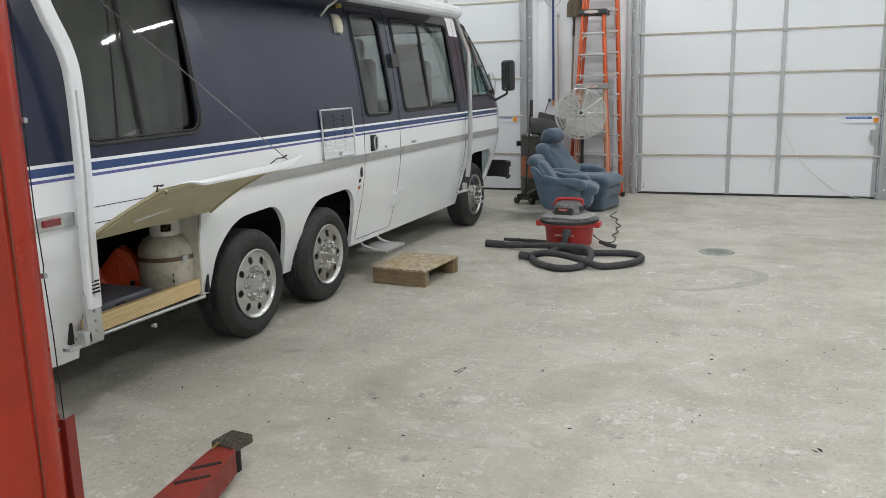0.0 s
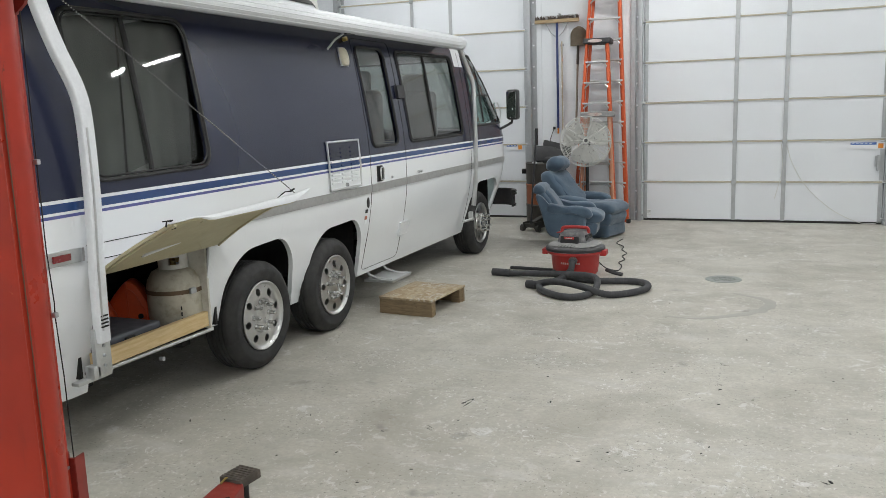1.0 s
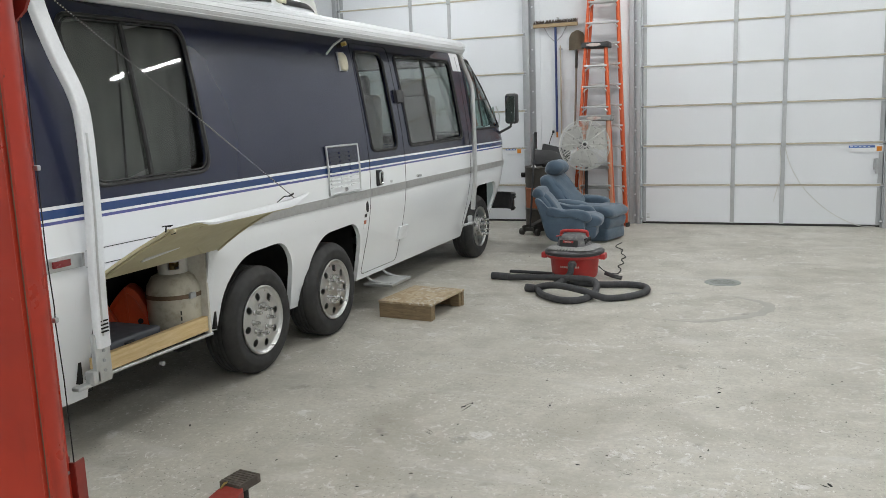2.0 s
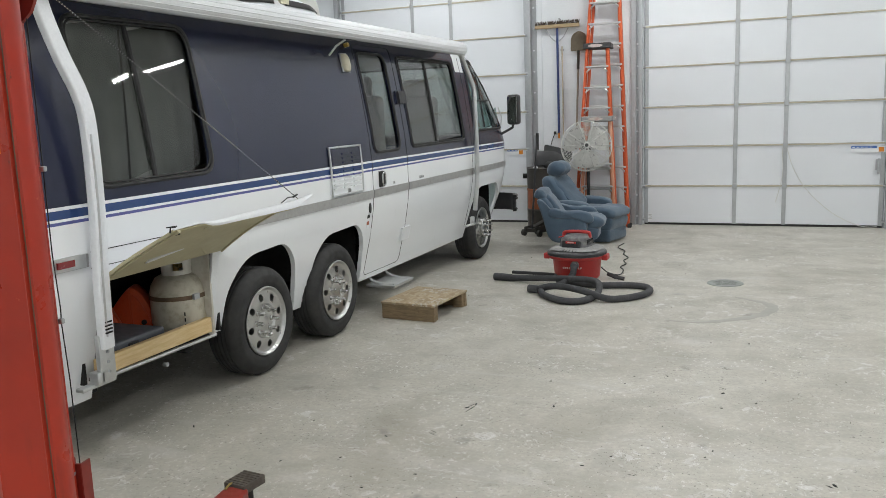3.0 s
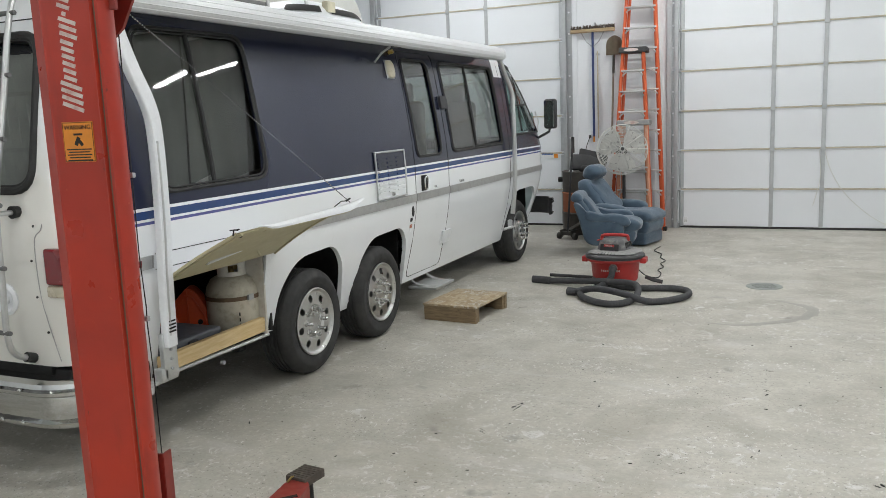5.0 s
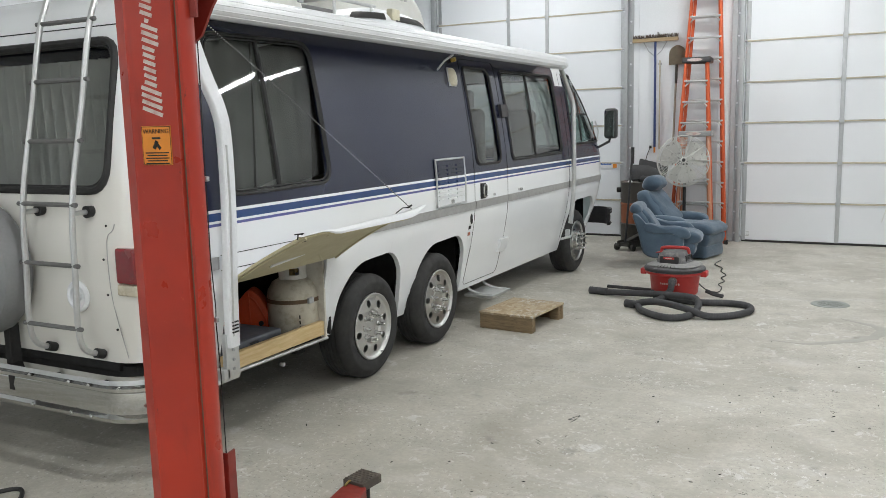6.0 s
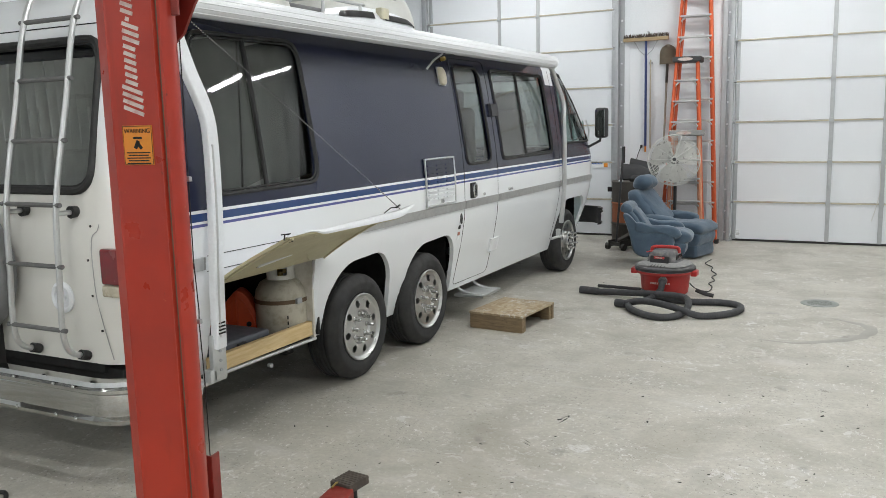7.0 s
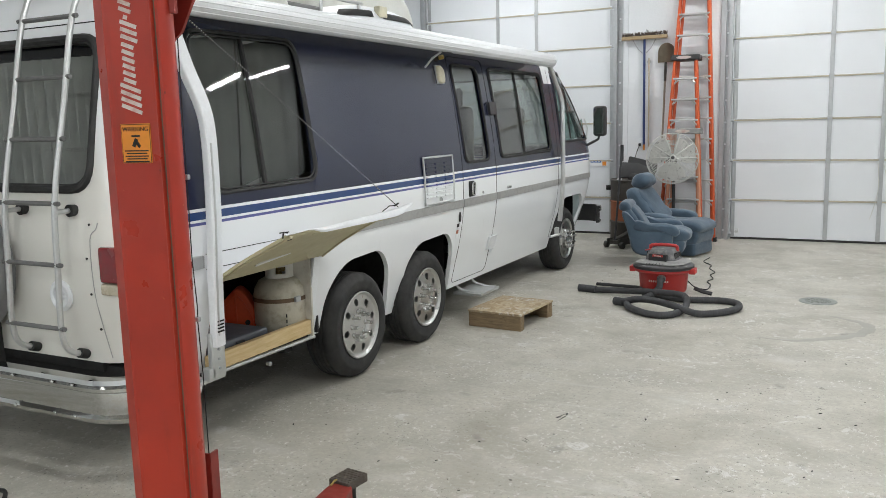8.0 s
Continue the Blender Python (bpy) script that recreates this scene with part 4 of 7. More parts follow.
# spare wheel on the tail
spare = part("spare_wheel", spin([(0.0, 0.15), (0.12, 0.15), (0.17, 0.12), (0.22, 0.13), (0.30, 0.14), (0.335, 0.12), (0.35, 0.07), (0.35, 0.0), (0.33, -0.03), (0.0, -0.03)], 40, Matrix(((1, 0, 0, -4.14), (0, 0, -1, 2.46), (0, 1, 0, 1.05), (0, 0, 0, 1)))), worn("grey_vinyl", (0.22, 0.225, 0.23), 0.6, amount=0.5, scale=4, dirt=(0.1, 0.1, 0.1)), coach, "spare wheel in a worn grey vinyl cover")
part("spare_bracket", box(0.05, 0.06, 0.5, (-4.0, 2.47, 0.66), 0.008), M["dark"], coach)

# ---- awning with its arms ----
AX, AZ = -3.01, 2.315
awn = part("awning", rod((AX, 2.72, AZ), (AX, 8.10, AZ), 0.062, 32), M["awning"], coach, "rolled white awning along the roof edge")
part("awning_hood", box(0.10, 5.40, 0.028, (AX - 0.06, 5.41, AZ + 0.062), 0.01, 3), M["awning"], awn)
part("awning_rail", box(0.16, 5.40, 0.03, (AX - 0.13, 5.41, AZ + 0.02), 0.01), M["awning"], awn)
for y in (2.70, 8.12):
    part("end_cap", rod((AX, y - 0.02, AZ), (AX, y + 0.02, AZ), 0.066, 24), M["awning"], awn)
for k in range(4):
    t = -0.9 + 0.45 * k
    p = (AX + 0.062 * math.cos(t), AZ + 0.062 * math.sin(t))
    part("rib", rod((p[0], 2.74, p[1]), (p[0], 8.08, p[1]), 0.0035, 6), M["awning"], awn)


def channel(line, wide, deep, material, name, label):
    """A box section swept along a line in the plane of the side wall."""
    out = bmesh.new()
    rings = []
    sec = rounded([(-wide / 2, -deep / 2), (wide / 2, -deep / 2), (wide / 2, deep / 2), (-wide / 2, deep / 2)], 0.010, 3)
    for i, p in enumerate(line):
        d = (line[min(i + 1, len(line) - 1)] - line[max(i - 1, 0)]).normalized()
        across = d.cross(Vector((1, 0, 0))).normalized()
        outw = across.cross(d).normalized()
        if outw.x < 0:
            outw = -outw
        rings.append([out.verts.new(p + across * a + outw * b) for a, b in sec])
    n = len(sec)
    for P, Q in zip(rings, rings[1:]):
        for k in range(n):
            out.faces.new((P[k], P[(k + 1) % n], Q[(k + 1) % n], Q[k]))
    out.faces.new(rings[0][::-1])
    out.faces.new(rings[-1])
    bmesh.ops.recalc_face_normals(out, faces=out.faces[:])
    return part(name, out, material, coach, label)


def channel_lip(line):
    return tube(line, 0.006, 6)


rear_arm = channel(smooth_line([(-3.00, 2.80, 2.36), (-3.03, 2.86, 2.20), (-3.02, 2.93, 2.00), (-3.00, 3.00, 1.82), (-2.99, 3.02, 1.66), (-2.99, 3.02, 1.30), (-3.00, 3.01, 0.95), (-3.02, 3.02, 0.60)], 5), 0.074, 0.046, M["awning"], "awning_arm", "white awning arm beside the open locker")
part("arm_slide", channel_lip(smooth_line([(-2.965, 3.005, 1.64), (-2.965, 3.005, 1.30), (-2.975, 2.995, 0.95), (-2.995, 3.005, 0.66)], 5)), M["alu"], rear_arm)
front_arm = part("awning_arm", tube(smooth_line([(-3.03, 8.1, 2.31), (-3.04, 8.34, 2.13), (-3.02, 8.5, 1.92), (-3.0, 8.47, 1.71), (-3.0, 8.49, 1.26), (-3.01, 8.5, 0.95), (-3.04, 8.49, 0.61)], 5), 0.026, 10), M["alu"], coach, "aluminium awning arm at the front")
# feet and lower fittings of the arms
bm = box(0.03, 0.10, 0.24, (-3.035, 3.02, 0.55), 0.006)
bm = box(0.05, 0.22, 0.02, (-3.07, 2.98, 0.42), 0.005, m=None, bm=bm)
bm = box(0.06, 0.05, 0.07, (-3.05, 2.97, 0.455), 0.008, bm=bm)
foot = part("arm_foot", bm, M["alu"], rear_arm)
for k in range(4):
    part("foot_screw", rod((-3.022, 3.02, 0.48 + 0.05 * k), (-3.012, 3.02, 0.48 + 0.05 * k), 0.008, 8), M["galv"], foot)
for k in range(4):
    part("arm_slot", box(0.012, 0.046, 0.008, (-2.991, 3.016, 0.68 + 0.018 * k), 0.002), M["dark"], rear_arm)
bm = box(0.05, 0.04, 0.10, (-3.05, 8.42, 0.50), 0.01)
bm = rod((-3.08, 8.28, 0.46), (-3.03, 8.44, 0.47), 0.014, bm=bm)
part("arm_foot", bm, M["alu"], front_arm)
part("arm_catch", rod((-3.05, 8.50, 0.72), (-3.02, 8.52, 0.92), 0.012), M["plastic"], front_arm)
hook = part("awning_strut", tube([(-3.165, 5.66, 2.14), (-3.12, 5.70, 2.21), (-3.06, 5.75, 2.262)], 0.008, 8), M["alu"], coach, "small awning strut under the roof edge")
part("strut_head", box(0.05, 0.10, 0.03, (-3.03, 5.78, 2.265), 0.006), M["plastic"], hook)
part("roof_lamp", rod((-3.20, 5.98, 2.235), (-3.165, 5.98, 2.24), 0.018, 12), worn("amber_lens", (0.5, 0.35, 0.08), 0.3), coach)
mk = part("side_marker", side_strip(2.70, 2.98, 1.010, 1.075, 0.016, 2, 1), M["alu"], coach, "small red side marker in an aluminium plate")
part("marker_lens", side_strip(2.80, 2.90, 1.028, 1.06, 0.014, 2, 1, base=0.012), M["lens"], mk)

# ---- open locker ----
M["cream"] = worn("yellowed_fibreglass", (0.50, 0.46, 0.30), 0.5, amount=0.35, scale=5, dirt=(0.32, 0.27, 0.15))
M["pine"] = make_wood("pine_board", (0.68, 0.52, 0.29), (0.56, 0.39, 0.18))
# black lining: the shade inside the locker is put into its colour
bm = box(0.02, 1.10, 0.56, (-3.80, 3.54, 0.67))
bm = box(0.66, 0.93, 0.02, (-3.47, 3.51, 0.415), bm=bm)
bm = box(0.68, 1.10, 0.02, (-3.46, 3.54, 0.965), bm=bm)
bm = box(0.64, 0.02, 0.56, (-3.48, 3.00, 0.68), bm=bm)
bm = box(0.64, 0.02, 0.56, (-3.48, 4.085, 0.68), bm=bm)
part("locker_lining", bm, M["dark"], coach)
part("locker_board", box(0.038, 0.90, 0.09, (-3.13, 3.50, 0.475), 0.004), M["pine"], coach, "pale pine board along the locker sill")
part("locker_sill", tube([(-3.135, 3.04, 0.412), (-3.135, 3.5, 0.405), (-3.13, 4.0, 0.398)], 0.012, 8), M["alu"], coach)
part("locker_jamb", side_strip(3.955, 4.02, 0.40, 0.935, 0.008, 1, 6), M["awning"], coach)
part("locker_jamb", box(0.13, 0.018, 0.50, (-3.165, 3.957, 0.665), 0.004), worn("stained_jamb_paint", (0.62, 0.60, 0.54), 0.5, amount=0.6, scale=9, dirt=(0.30, 0.24, 0.17)), coach, "stained white locker jamb")
part("hanging_eye", rod((-3.12, 3.52, 0.355), (-3.095, 3.52, 0.355), 0.012, 12), M["galv"], coach)


def locker_lid():
    """A moulded flap hinged along the top of the locker, held open; its forward edge follows the wheel arch."""
    hinge = Vector((-3.068, 0, 0.925))
    d = Vector((1, 0, 0.505)).normalized()
    nrm = Vector((-d.z, 0, d.x))
    out = bmesh.new()
    rows_v = [0.0, 0.08, 0.2, 0.35, 0.5, 0.65, 0.78, 0.88, 0.95, 1.0]
    n = 26

    def spot(u, v, h, drop=0.0):
        yl = 3.055 - 0.068 * v
        yr = float(np.interp(v, [0, 0.2, 0.4, 0.6, 0.8, 0.9, 1.0], [4.07, 4.01, 3.955, 3.92, 3.91, 3.93, 4.01]))
        s = v * (0.610 + 0.140 * u)
        return hinge + d * s + nrm * (h - drop) + Vector((0, yl + (yr - yl) * u, 0))

    top, low = [], []
    for i in range(n + 1):
        u = i / n
        f = min(max((u - 0.16) / 0.10, 0), 1)
        f = f * f * (3 - 2 * f)
        curl = f * (0.022 + 0.036 * u) * (1 - 0.85 * max(0.0, (u - 0.8) / 0.2) ** 2)
        a, b = [], []
        for v in rows_v:
            h = 0.008 * math.sin(math.pi * min(v / 0.9, 1.0))
            bend = curl * max(0.0, (v - 0.90) / 0.10) ** 1.6 * 0.35
            a.append(out.verts.new(spot(u, v, h, bend)))
            b.append(out.verts.new(spot(u, v - (0.02 if v > 0.9 else 0.0), h - 0.014, bend * 1.0)))
        a.append(out.verts.new(spot(u, 1.004, 0, curl * 0.75 + 0.004)))
        a.append(out.verts.new(spot(u, 0.995, 0, curl + 0.006)))
        b.append(out.verts.new(spot(u, 0.986, 0, curl * 0.75 + 0.012)))
        b.append(out.verts.new(spot(u, 0.982, 0, curl + 0.008)))
        top.append(a)
        low.append(b)
    white, cream = [], []
    for i in range(n):
        for k in range(len(top[0]) - 1):
            white.append(out.faces.new((top[i][k], top[i + 1][k], top[i + 1][k + 1], top[i][k + 1])))
            cream.append(out.faces.new((low[i][k], low[i][k + 1], low[i + 1][k + 1], low[i + 1][k])))
        cream.append(out.faces.new((top[i][-1], top[i + 1][-1], low[i + 1][-1], low[i][-1])))
        out.faces.new((top[i][0], low[i][0], low[i + 1][0], top[i + 1][0]))
    for i in (0, n):
        for k in range(len(top[0]) - 1):
            cream.append(out.faces.new((top[i][k], top[i][k + 1], low[i][k + 1], low[i][k])))
    for f in cream:
        f.material_index = 1
    bmesh.ops.recalc_face_normals(out, faces=out.faces[:])
    flap = part("locker_lid", out, M["awning"], coach, "white locker flap propped open, yellowed inside")
    flap.data.materials.append(M["cream"])

    def at(u, v, h):
        return spot(u, v, h)
    # stiffening swage, lipped border and handle recess on the inside
    part("swage", tube(smooth_line([at(0.27, 0.90, -0.010), at(0.40, 0.62, 0.010), at(0.58, 0.34, 0.004), at(0.78, 0.06, -0.010)], 8), 0.009, 10), M["cream"], flap)
    part("border", tube([at(0.03, v, 0.008 * math.sin(math.pi * min(v / 0.9, 1.0)) - 0.016) for v in rows_v], 0.008, 8), M["cream"], flap)
    part("border", tube([at(0.965, v, 0.008 * math.sin(math.pi * min(v / 0.9, 1.0)) - 0.016) for v in rows_v[:-1]], 0.008, 8), M["cream"], flap)
    for w, off, mat in ((0.017, 0.0, M["awning"]), (0.010, 0.026, M["alu"]), (0.006, -0.022, M["dark"])):
        part("pull", tube([at(0.20, 0.27 + off, -0.006), at(0.44, 0.36 + off, 0.002)], w, 10, flat=0.6), mat, flap)
    part("catch", tube([at(-0.01, 0.975, -0.01), at(0.0, 0.99, 0.014), at(0.02, 1.0, 0.008)], 0.004, 8), M["dark"], flap)
    part("catch", tube([at(-0.02, 0.985, 0.018), at(0.03, 1.0, 0.010)], 0.003, 8), M["dark"], flap)
    part("catch", box(0.03, 0.03, 0.012, at(0.04, 0.94, -0.014), 0.003), M["dark"], flap)
    part("catch", tube([at(0.84, 1.0, 0.004), at(0.88, 1.0, 0.012)], 0.005, 8), M["dark"], flap)
    part("lid_hinge", rod(hinge + Vector((0.004, 3.06, -0.004)), hinge + Vector((0.004, 4.05, -0.004)), 0.008, 8), M["alu"], flap)
    return flap


lid = locker_lid()
chain = thing("lid_chain", "thin beaded chain holding the locker flap up", "chain", at=(-2.437, 3.90, 1.24))
a, b = Vector((-2.437, 3.90, 1.252)), Vector((-2.985, 2.80, 2.30))
n = 120
links = bmesh.new()
for k in range(n):
    p = a.lerp(b, k / (n - 1)) + Vector((0, 0, 0.005 * math.sin(math.pi * k / (n - 1))))
    bmesh.ops.create_icosphere(links, subdivisions=1, radius=0.0040, matrix=Matrix.Translation(p))
part("strand", links, worn("chain_steel", (0.42, 0.42, 0.42), 0.4, 0.4, amount=0.4), chain)
line = [a.lerp(b, k / 24) + Vector((0, 0, 0.005 * math.sin(math.pi * k / 24))) for k in range(25)]
part("cord", tube(line, 0.0026, 6), M["dark"], chain)
part("hook", tube([a + Vector((-0.06, -0.06, -0.03)), a + Vector((-0.03, -0.03, 0.0)), a, a + Vector((0.0, 0.03, -0.02))], 0.003, 6), M["dark"], chain)

# things in the locker
M["tank"] = worn("chipped_cream_paint", (0.50, 0.475, 0.39), 0.5, amount=0.85, scale=16, dirt=(0.26, 0.21, 0.14), bump=0.1)
cyl = thing("gas_cylinder", "chipped cream gas cylinder strapped in the locker", "gas cylinder", at=(-3.305, 3.905, 0.425))
tx, ty = -3.305, 3.905
part("vessel", spin([(0.0, 0.0), (0.12, 0.0), (0.15, 0.03), (0.163, 0.08), (0.163, 0.26), (0.155, 0.30), (0.128, 0.345), (0.09, 0.365), (0.0, 0.375)], 36, Matrix.Translation((tx, ty, 0.425))), M["tank"], cyl)
bm = bmesh.new()
for o, i in ((0.090, 0.084),):
    vs = []
    for k in range(29):
        t = math.radians(-60 + 300 * k / 28) + 5.24
        vs.append([bm.verts.new((tx + r * math.cos(t), ty + r * math.sin(t), 0.425 + z)) for r in (o, i) for z in (0.345, 0.392, 0.435, 0.475)])
    for k in range(28):
        A, B = vs[k], vs[k + 1]
        for q in range(3):
            if q == 1 and 4 < k % 14 < 9:
                continue
            bm.faces.new((A[q], B[q], B[q + 1], A[q + 1]))
            bm.faces.new((A[q + 4], A[q + 5], B[q + 5], B[q + 4]))
        bm.faces.new((A[3], B[3], B[7], A[7]))
bmesh.ops.recalc_face_normals(bm, faces=bm.faces[:])
part("collar", bm, worn("white_collar_paint", (0.70, 0.69, 0.64), 0.45, amount=0.35, scale=14, dirt=(0.35, 0.3, 0.22)), cyl, "white guard collar round the valve")
bm = rod((tx, ty, 0.79), (tx, ty, 0.86), 0.018)
bm = rod((tx, ty, 0.84), (tx + 0.05, ty - 0.02, 0.84), 0.014, bm=bm)
part("valve", bm, worn("brass", (0.5, 0.38, 0.15), 0.35, 0.9), cyl)
part("strap", spin([(0.1635, 0.225), (0.168, 0.225), (0.168, 0.25), (0.1635, 0.25)], 36, Matrix.Translation((tx, ty, 0.425))), worn("rusty_steel_strap", (0.16, 0.11, 0.07), 0.6, 0.5, amount=0.5), cyl, "rusty steel strap")
part("buckle", box(0.02, 0.05, 0.035, (tx + 0.163, ty - 0.04, 0.665), 0.005), M["galv"], cyl)
for k in range(3):
    part("painted_mark", box(0.004, 0.008, 0.022, (tx + 0.125, ty - 0.106, 0.50 + 0.035 * k), 0.001, m=Euler((0, 0, -0.7)).to_matrix().to_4x4()), M["dark"], cyl)
M["orangep"] = worn("orange_plastic", (0.62, 0.075, 0.015), 0.5, amount=0.3, scale=7, dirt=(0.34, 0.05, 0.02))


def wheel_chock(at, turn, label):
    """A moulded wedge on end, with ribbed cheeks and a rope hole."""
    ob = thing("wheel_chock", label, "wheel chock", "orange wheel chocks", at=at)
    m = Matrix.Translation(at) @ Euler((0, 0, radians(turn))).to_matrix().to_4x4() @ Matrix.Scale(1.32, 4)
    side = rounded([(-0.115, 0.0), (0.11, 0.0), (0.12, 0.06), (0.05, 0.20), (0.005, 0.235), (-0.055, 0.17), (-0.12, 0.07)], 0.035)
    up = Matrix(((1, 0, 0, 0), (0, 0, -1, 0.05), (0, 1, 0, 0), (0, 0, 0, 1)))
    part("wedge", slab(side, 0.10, m @ up, bevel=0.008), M["orangep"], ob)
    inner = [(x * 0.72 - 0.004, z * 0.72 + 0.03) for x, z in side]
    part("rib", tube([m @ Vector((x, -0.053, z)) for x, z in inner], 0.006, 6, True), M["orangep"], ob)
    part("rib", tube([m @ Vector((0.0, -0.053, 0.22)), m @ Vector((0.005, -0.053, 0.03))], 0.006, 6), M["orangep"], ob)
    part("rope_hole", rod(m @ Vector((0.055, -0.056, 0.065)), m @ Vector((0.055, -0.048, 0.065)), 0.016, 14), M["dark"], ob)
    return ob


wheel_chock((-3.56, 3.80, 0.425), 28, "orange plastic wheel chock standing behind the grey case")
wheel_chock((-3.66, 3.58, 0.425), 42, "orange plastic wheel chock standing behind the grey case")
case = thing("plastic_case", "flat dark grey plastic case lying in the locker", "case", at=(-3.32, 3.36, 0.425))
M["greycase"] = worn("dark_grey_plastic", (0.10, 0.108, 0.13), 0.5, amount=0.35, scale=7, dirt=(0.1, 0.1, 0.1))
part("base", box(0.36, 0.50, 0.07, (-3.36, 3.36, 0.465), 0.012, 3), worn("grey_plastic", (0.13, 0.14, 0.16), 0.5), case)
part("lid", box(0.37, 0.51, 0.045, (-3.36, 3.36, 0.524), 0.014, 3), M["greycase"], case)
part("latch", box(0.02, 0.07, 0.04, (-3.17, 3.36, 0.505), 0.006), M["plastic"], case)

# ---- on the roof ----
M["shell"] = worn("white_roof_plastic", (0.66, 0.66, 0.62), 0.4, amount=0.25, scale=4, dirt=(0.45, 0.42, 0.34))


def blister(cx, cy, z, sx, sy, sz, name, parent, material, label="", p=2.6):
    out = bmesh.new()
    rows = []
    for k in range(11):
        t = k / 10 * math.pi / 2
        s, h = math.cos(t) ** (2 / p), math.sin(t) ** (2 / p)
        rows.append([out.verts.new((cx + sx / 2 * s * math.copysign(abs(math.cos(a)) ** (2 / 3.5), math.cos(a)), cy + sy / 2 * s * math.copysign(abs(math.sin(a)) ** (2 / 3.5), math.sin(a)), z + sz * h)) for a in [i * math.tau / 40 + 0.01 for i in range(40)]])
    for A, B in zip(rows, rows[1:]):
        for i in range(40):
            out.faces.new((A[i], A[(i + 1) % 40], B[(i + 1) % 40], B[i]))
    out.faces.new(rows[0][::-1])
    bmesh.ops.remove_doubles(out, verts=out.verts[:], dist=0.0005)
    return part(name, out, material, parent, label)


ac = blister(-3.88, 5.80, 2.44, 0.72, 1.15, 0.225, "roof_air_conditioner", coach, M["awning"], "white roof air conditioner with dark grille")


def blister_band(cx, cy, z, sx, sy, sz, a0, a1, h0, h1, p=2.6):
    """A strip laid on a blister, between two turns and two heights."""
    out = bmesh.new()
    rows = []
    for k in range(5):
        t = math.asin((h0 + (h1 - h0) * k / 4) ** (p / 2))
        w = math.cos(t) ** (2 / p)
        rows.append([out.verts.new((cx + sx / 2 * w * math.copysign(abs(math.cos(a)) ** (2 / 3.5), math.cos(a)), cy + sy / 2 * w * math.copysign(abs(math.sin(a)) ** (2 / 3.5), math.sin(a)), z + sz * (h0 + (h1 - h0) * k / 4))) for a in [a0 + (a1 - a0) * i / 24 for i in range(25)]])
    for P, Q in zip(rows, rows[1:]):
        for i in range(24):
            out.faces.new((P[i], P[i + 1], Q[i + 1], Q[i]))
    bmesh.ops.solidify(out, geom=out.faces[:], thickness=0.004)
    return out


grille_dark = worn("dark_grille", (0.07, 0.07, 0.07), 0.6)
for a0, a1 in ((-1.25, -0.28), (-0.08, 1.25)):
    part("grille", blister_band(-3.88, 5.80, 2.44, 0.735, 1.165, 0.23, a0, a1, 0.42, 0.66), grille_dark, ac)
part("bracket", box(0.06, 0.12, 0.09, (-3.56, 5.68, 2.59), 0.012), worn("cream_plastic", (0.62, 0.58, 0.42), 0.45), ac)
pod = blister(-4.36, 6.42, 2.44, 0.80, 1.65, 0.66, "roof_pod", coach, M["shell"], "tall white roof pod")
for k in range(5):
    part("faded_mark", box(0.004, 0.05, 0.028, (-3.972, 6.30 + 0.075 * k, 2.86 - 0.003 * k), 0.001), M["band"], pod)
boxr = blister(-3.98, 4.30, 2.43, 0.75, 0.85, 0.36, "roof_box", coach, M["shell"], "white roof box with a metal clasp")
part("clasp", box(0.02, 0.05, 0.09, (-3.60, 4.52, 2.60), 0.006), M["galv"], boxr)
rack = part("roof_rack", tube([(-3.62, 3.3, 2.62), (-3.62, 4.4, 2.64), (-3.62, 5.5, 2.64)], 0.014, 8), M["alu"], coach, "low aluminium roof rack")
for y in (3.5, 4.2, 4.95, 5.45):
    part("rack_post", rod((-3.62, y, 2.44), (-3.62, y, 2.64), 0.013, 8), M["alu"], rack)
part("rack_rail", tube([(-4.0, 4.95, 2.64), (-3.62, 4.95, 2.64)], 0.012, 8), M["alu"], rack)
part("grey_cover", box(0.5, 0.55, 0.16, (-4.1, 5.05, 2.54), 0.04, 3), worn("grey_cover", (0.17, 0.17, 0.17), 0.8), rack)

# ---- mirror and nose ----
mir = part("door_mirror", box(0.155, 0.10, 0.36, (-2.945, 9.72, 1.685), 0.035, 4, m=Euler((0, 0, radians(-12))).to_matrix().to_4x4()), M["plastic"], coach, "tall black door mirror on an arm")
bm = box(0.128, 0.004, 0.31, (-2.955, 9.668, 1.685), 0.0015, m=Euler((0, 0, radians(-12))).to_matrix().to_4x4())
glassm = Mat("mirror_glass", (0.85, 0.87, 0.88), 0.03, 1.0)
part("mirror_glass", bm, glassm.m, mir)
part("mirror_arm", tube([(-2.96, 9.73, 1.52), (-2.97, 9.73, 1.47), (-3.09, 9.65, 1.40), (-3.19, 9.55, 1.33)], 0.016, 8), M["plastic"], mir)
part("small_mirror", tube([(-3.11, 9.66, 1.43), (-3.09, 9.68, 1.60), (-3.12, 9.64, 1.72)], 0.008, 6), M["alu"], mir)
part("air_deflector", box(0.012, 0.10, 0.22, (-3.14, 9.60, 1.60), 0.004, m=Euler((radians(30), 0, 0)).to_matrix().to_4x4()), M["clear"], coach)
part("dash", box(1.9, 0.4, 0.1, (CX, 9.45, 1.36), 0.03), M["plastic"], coach)

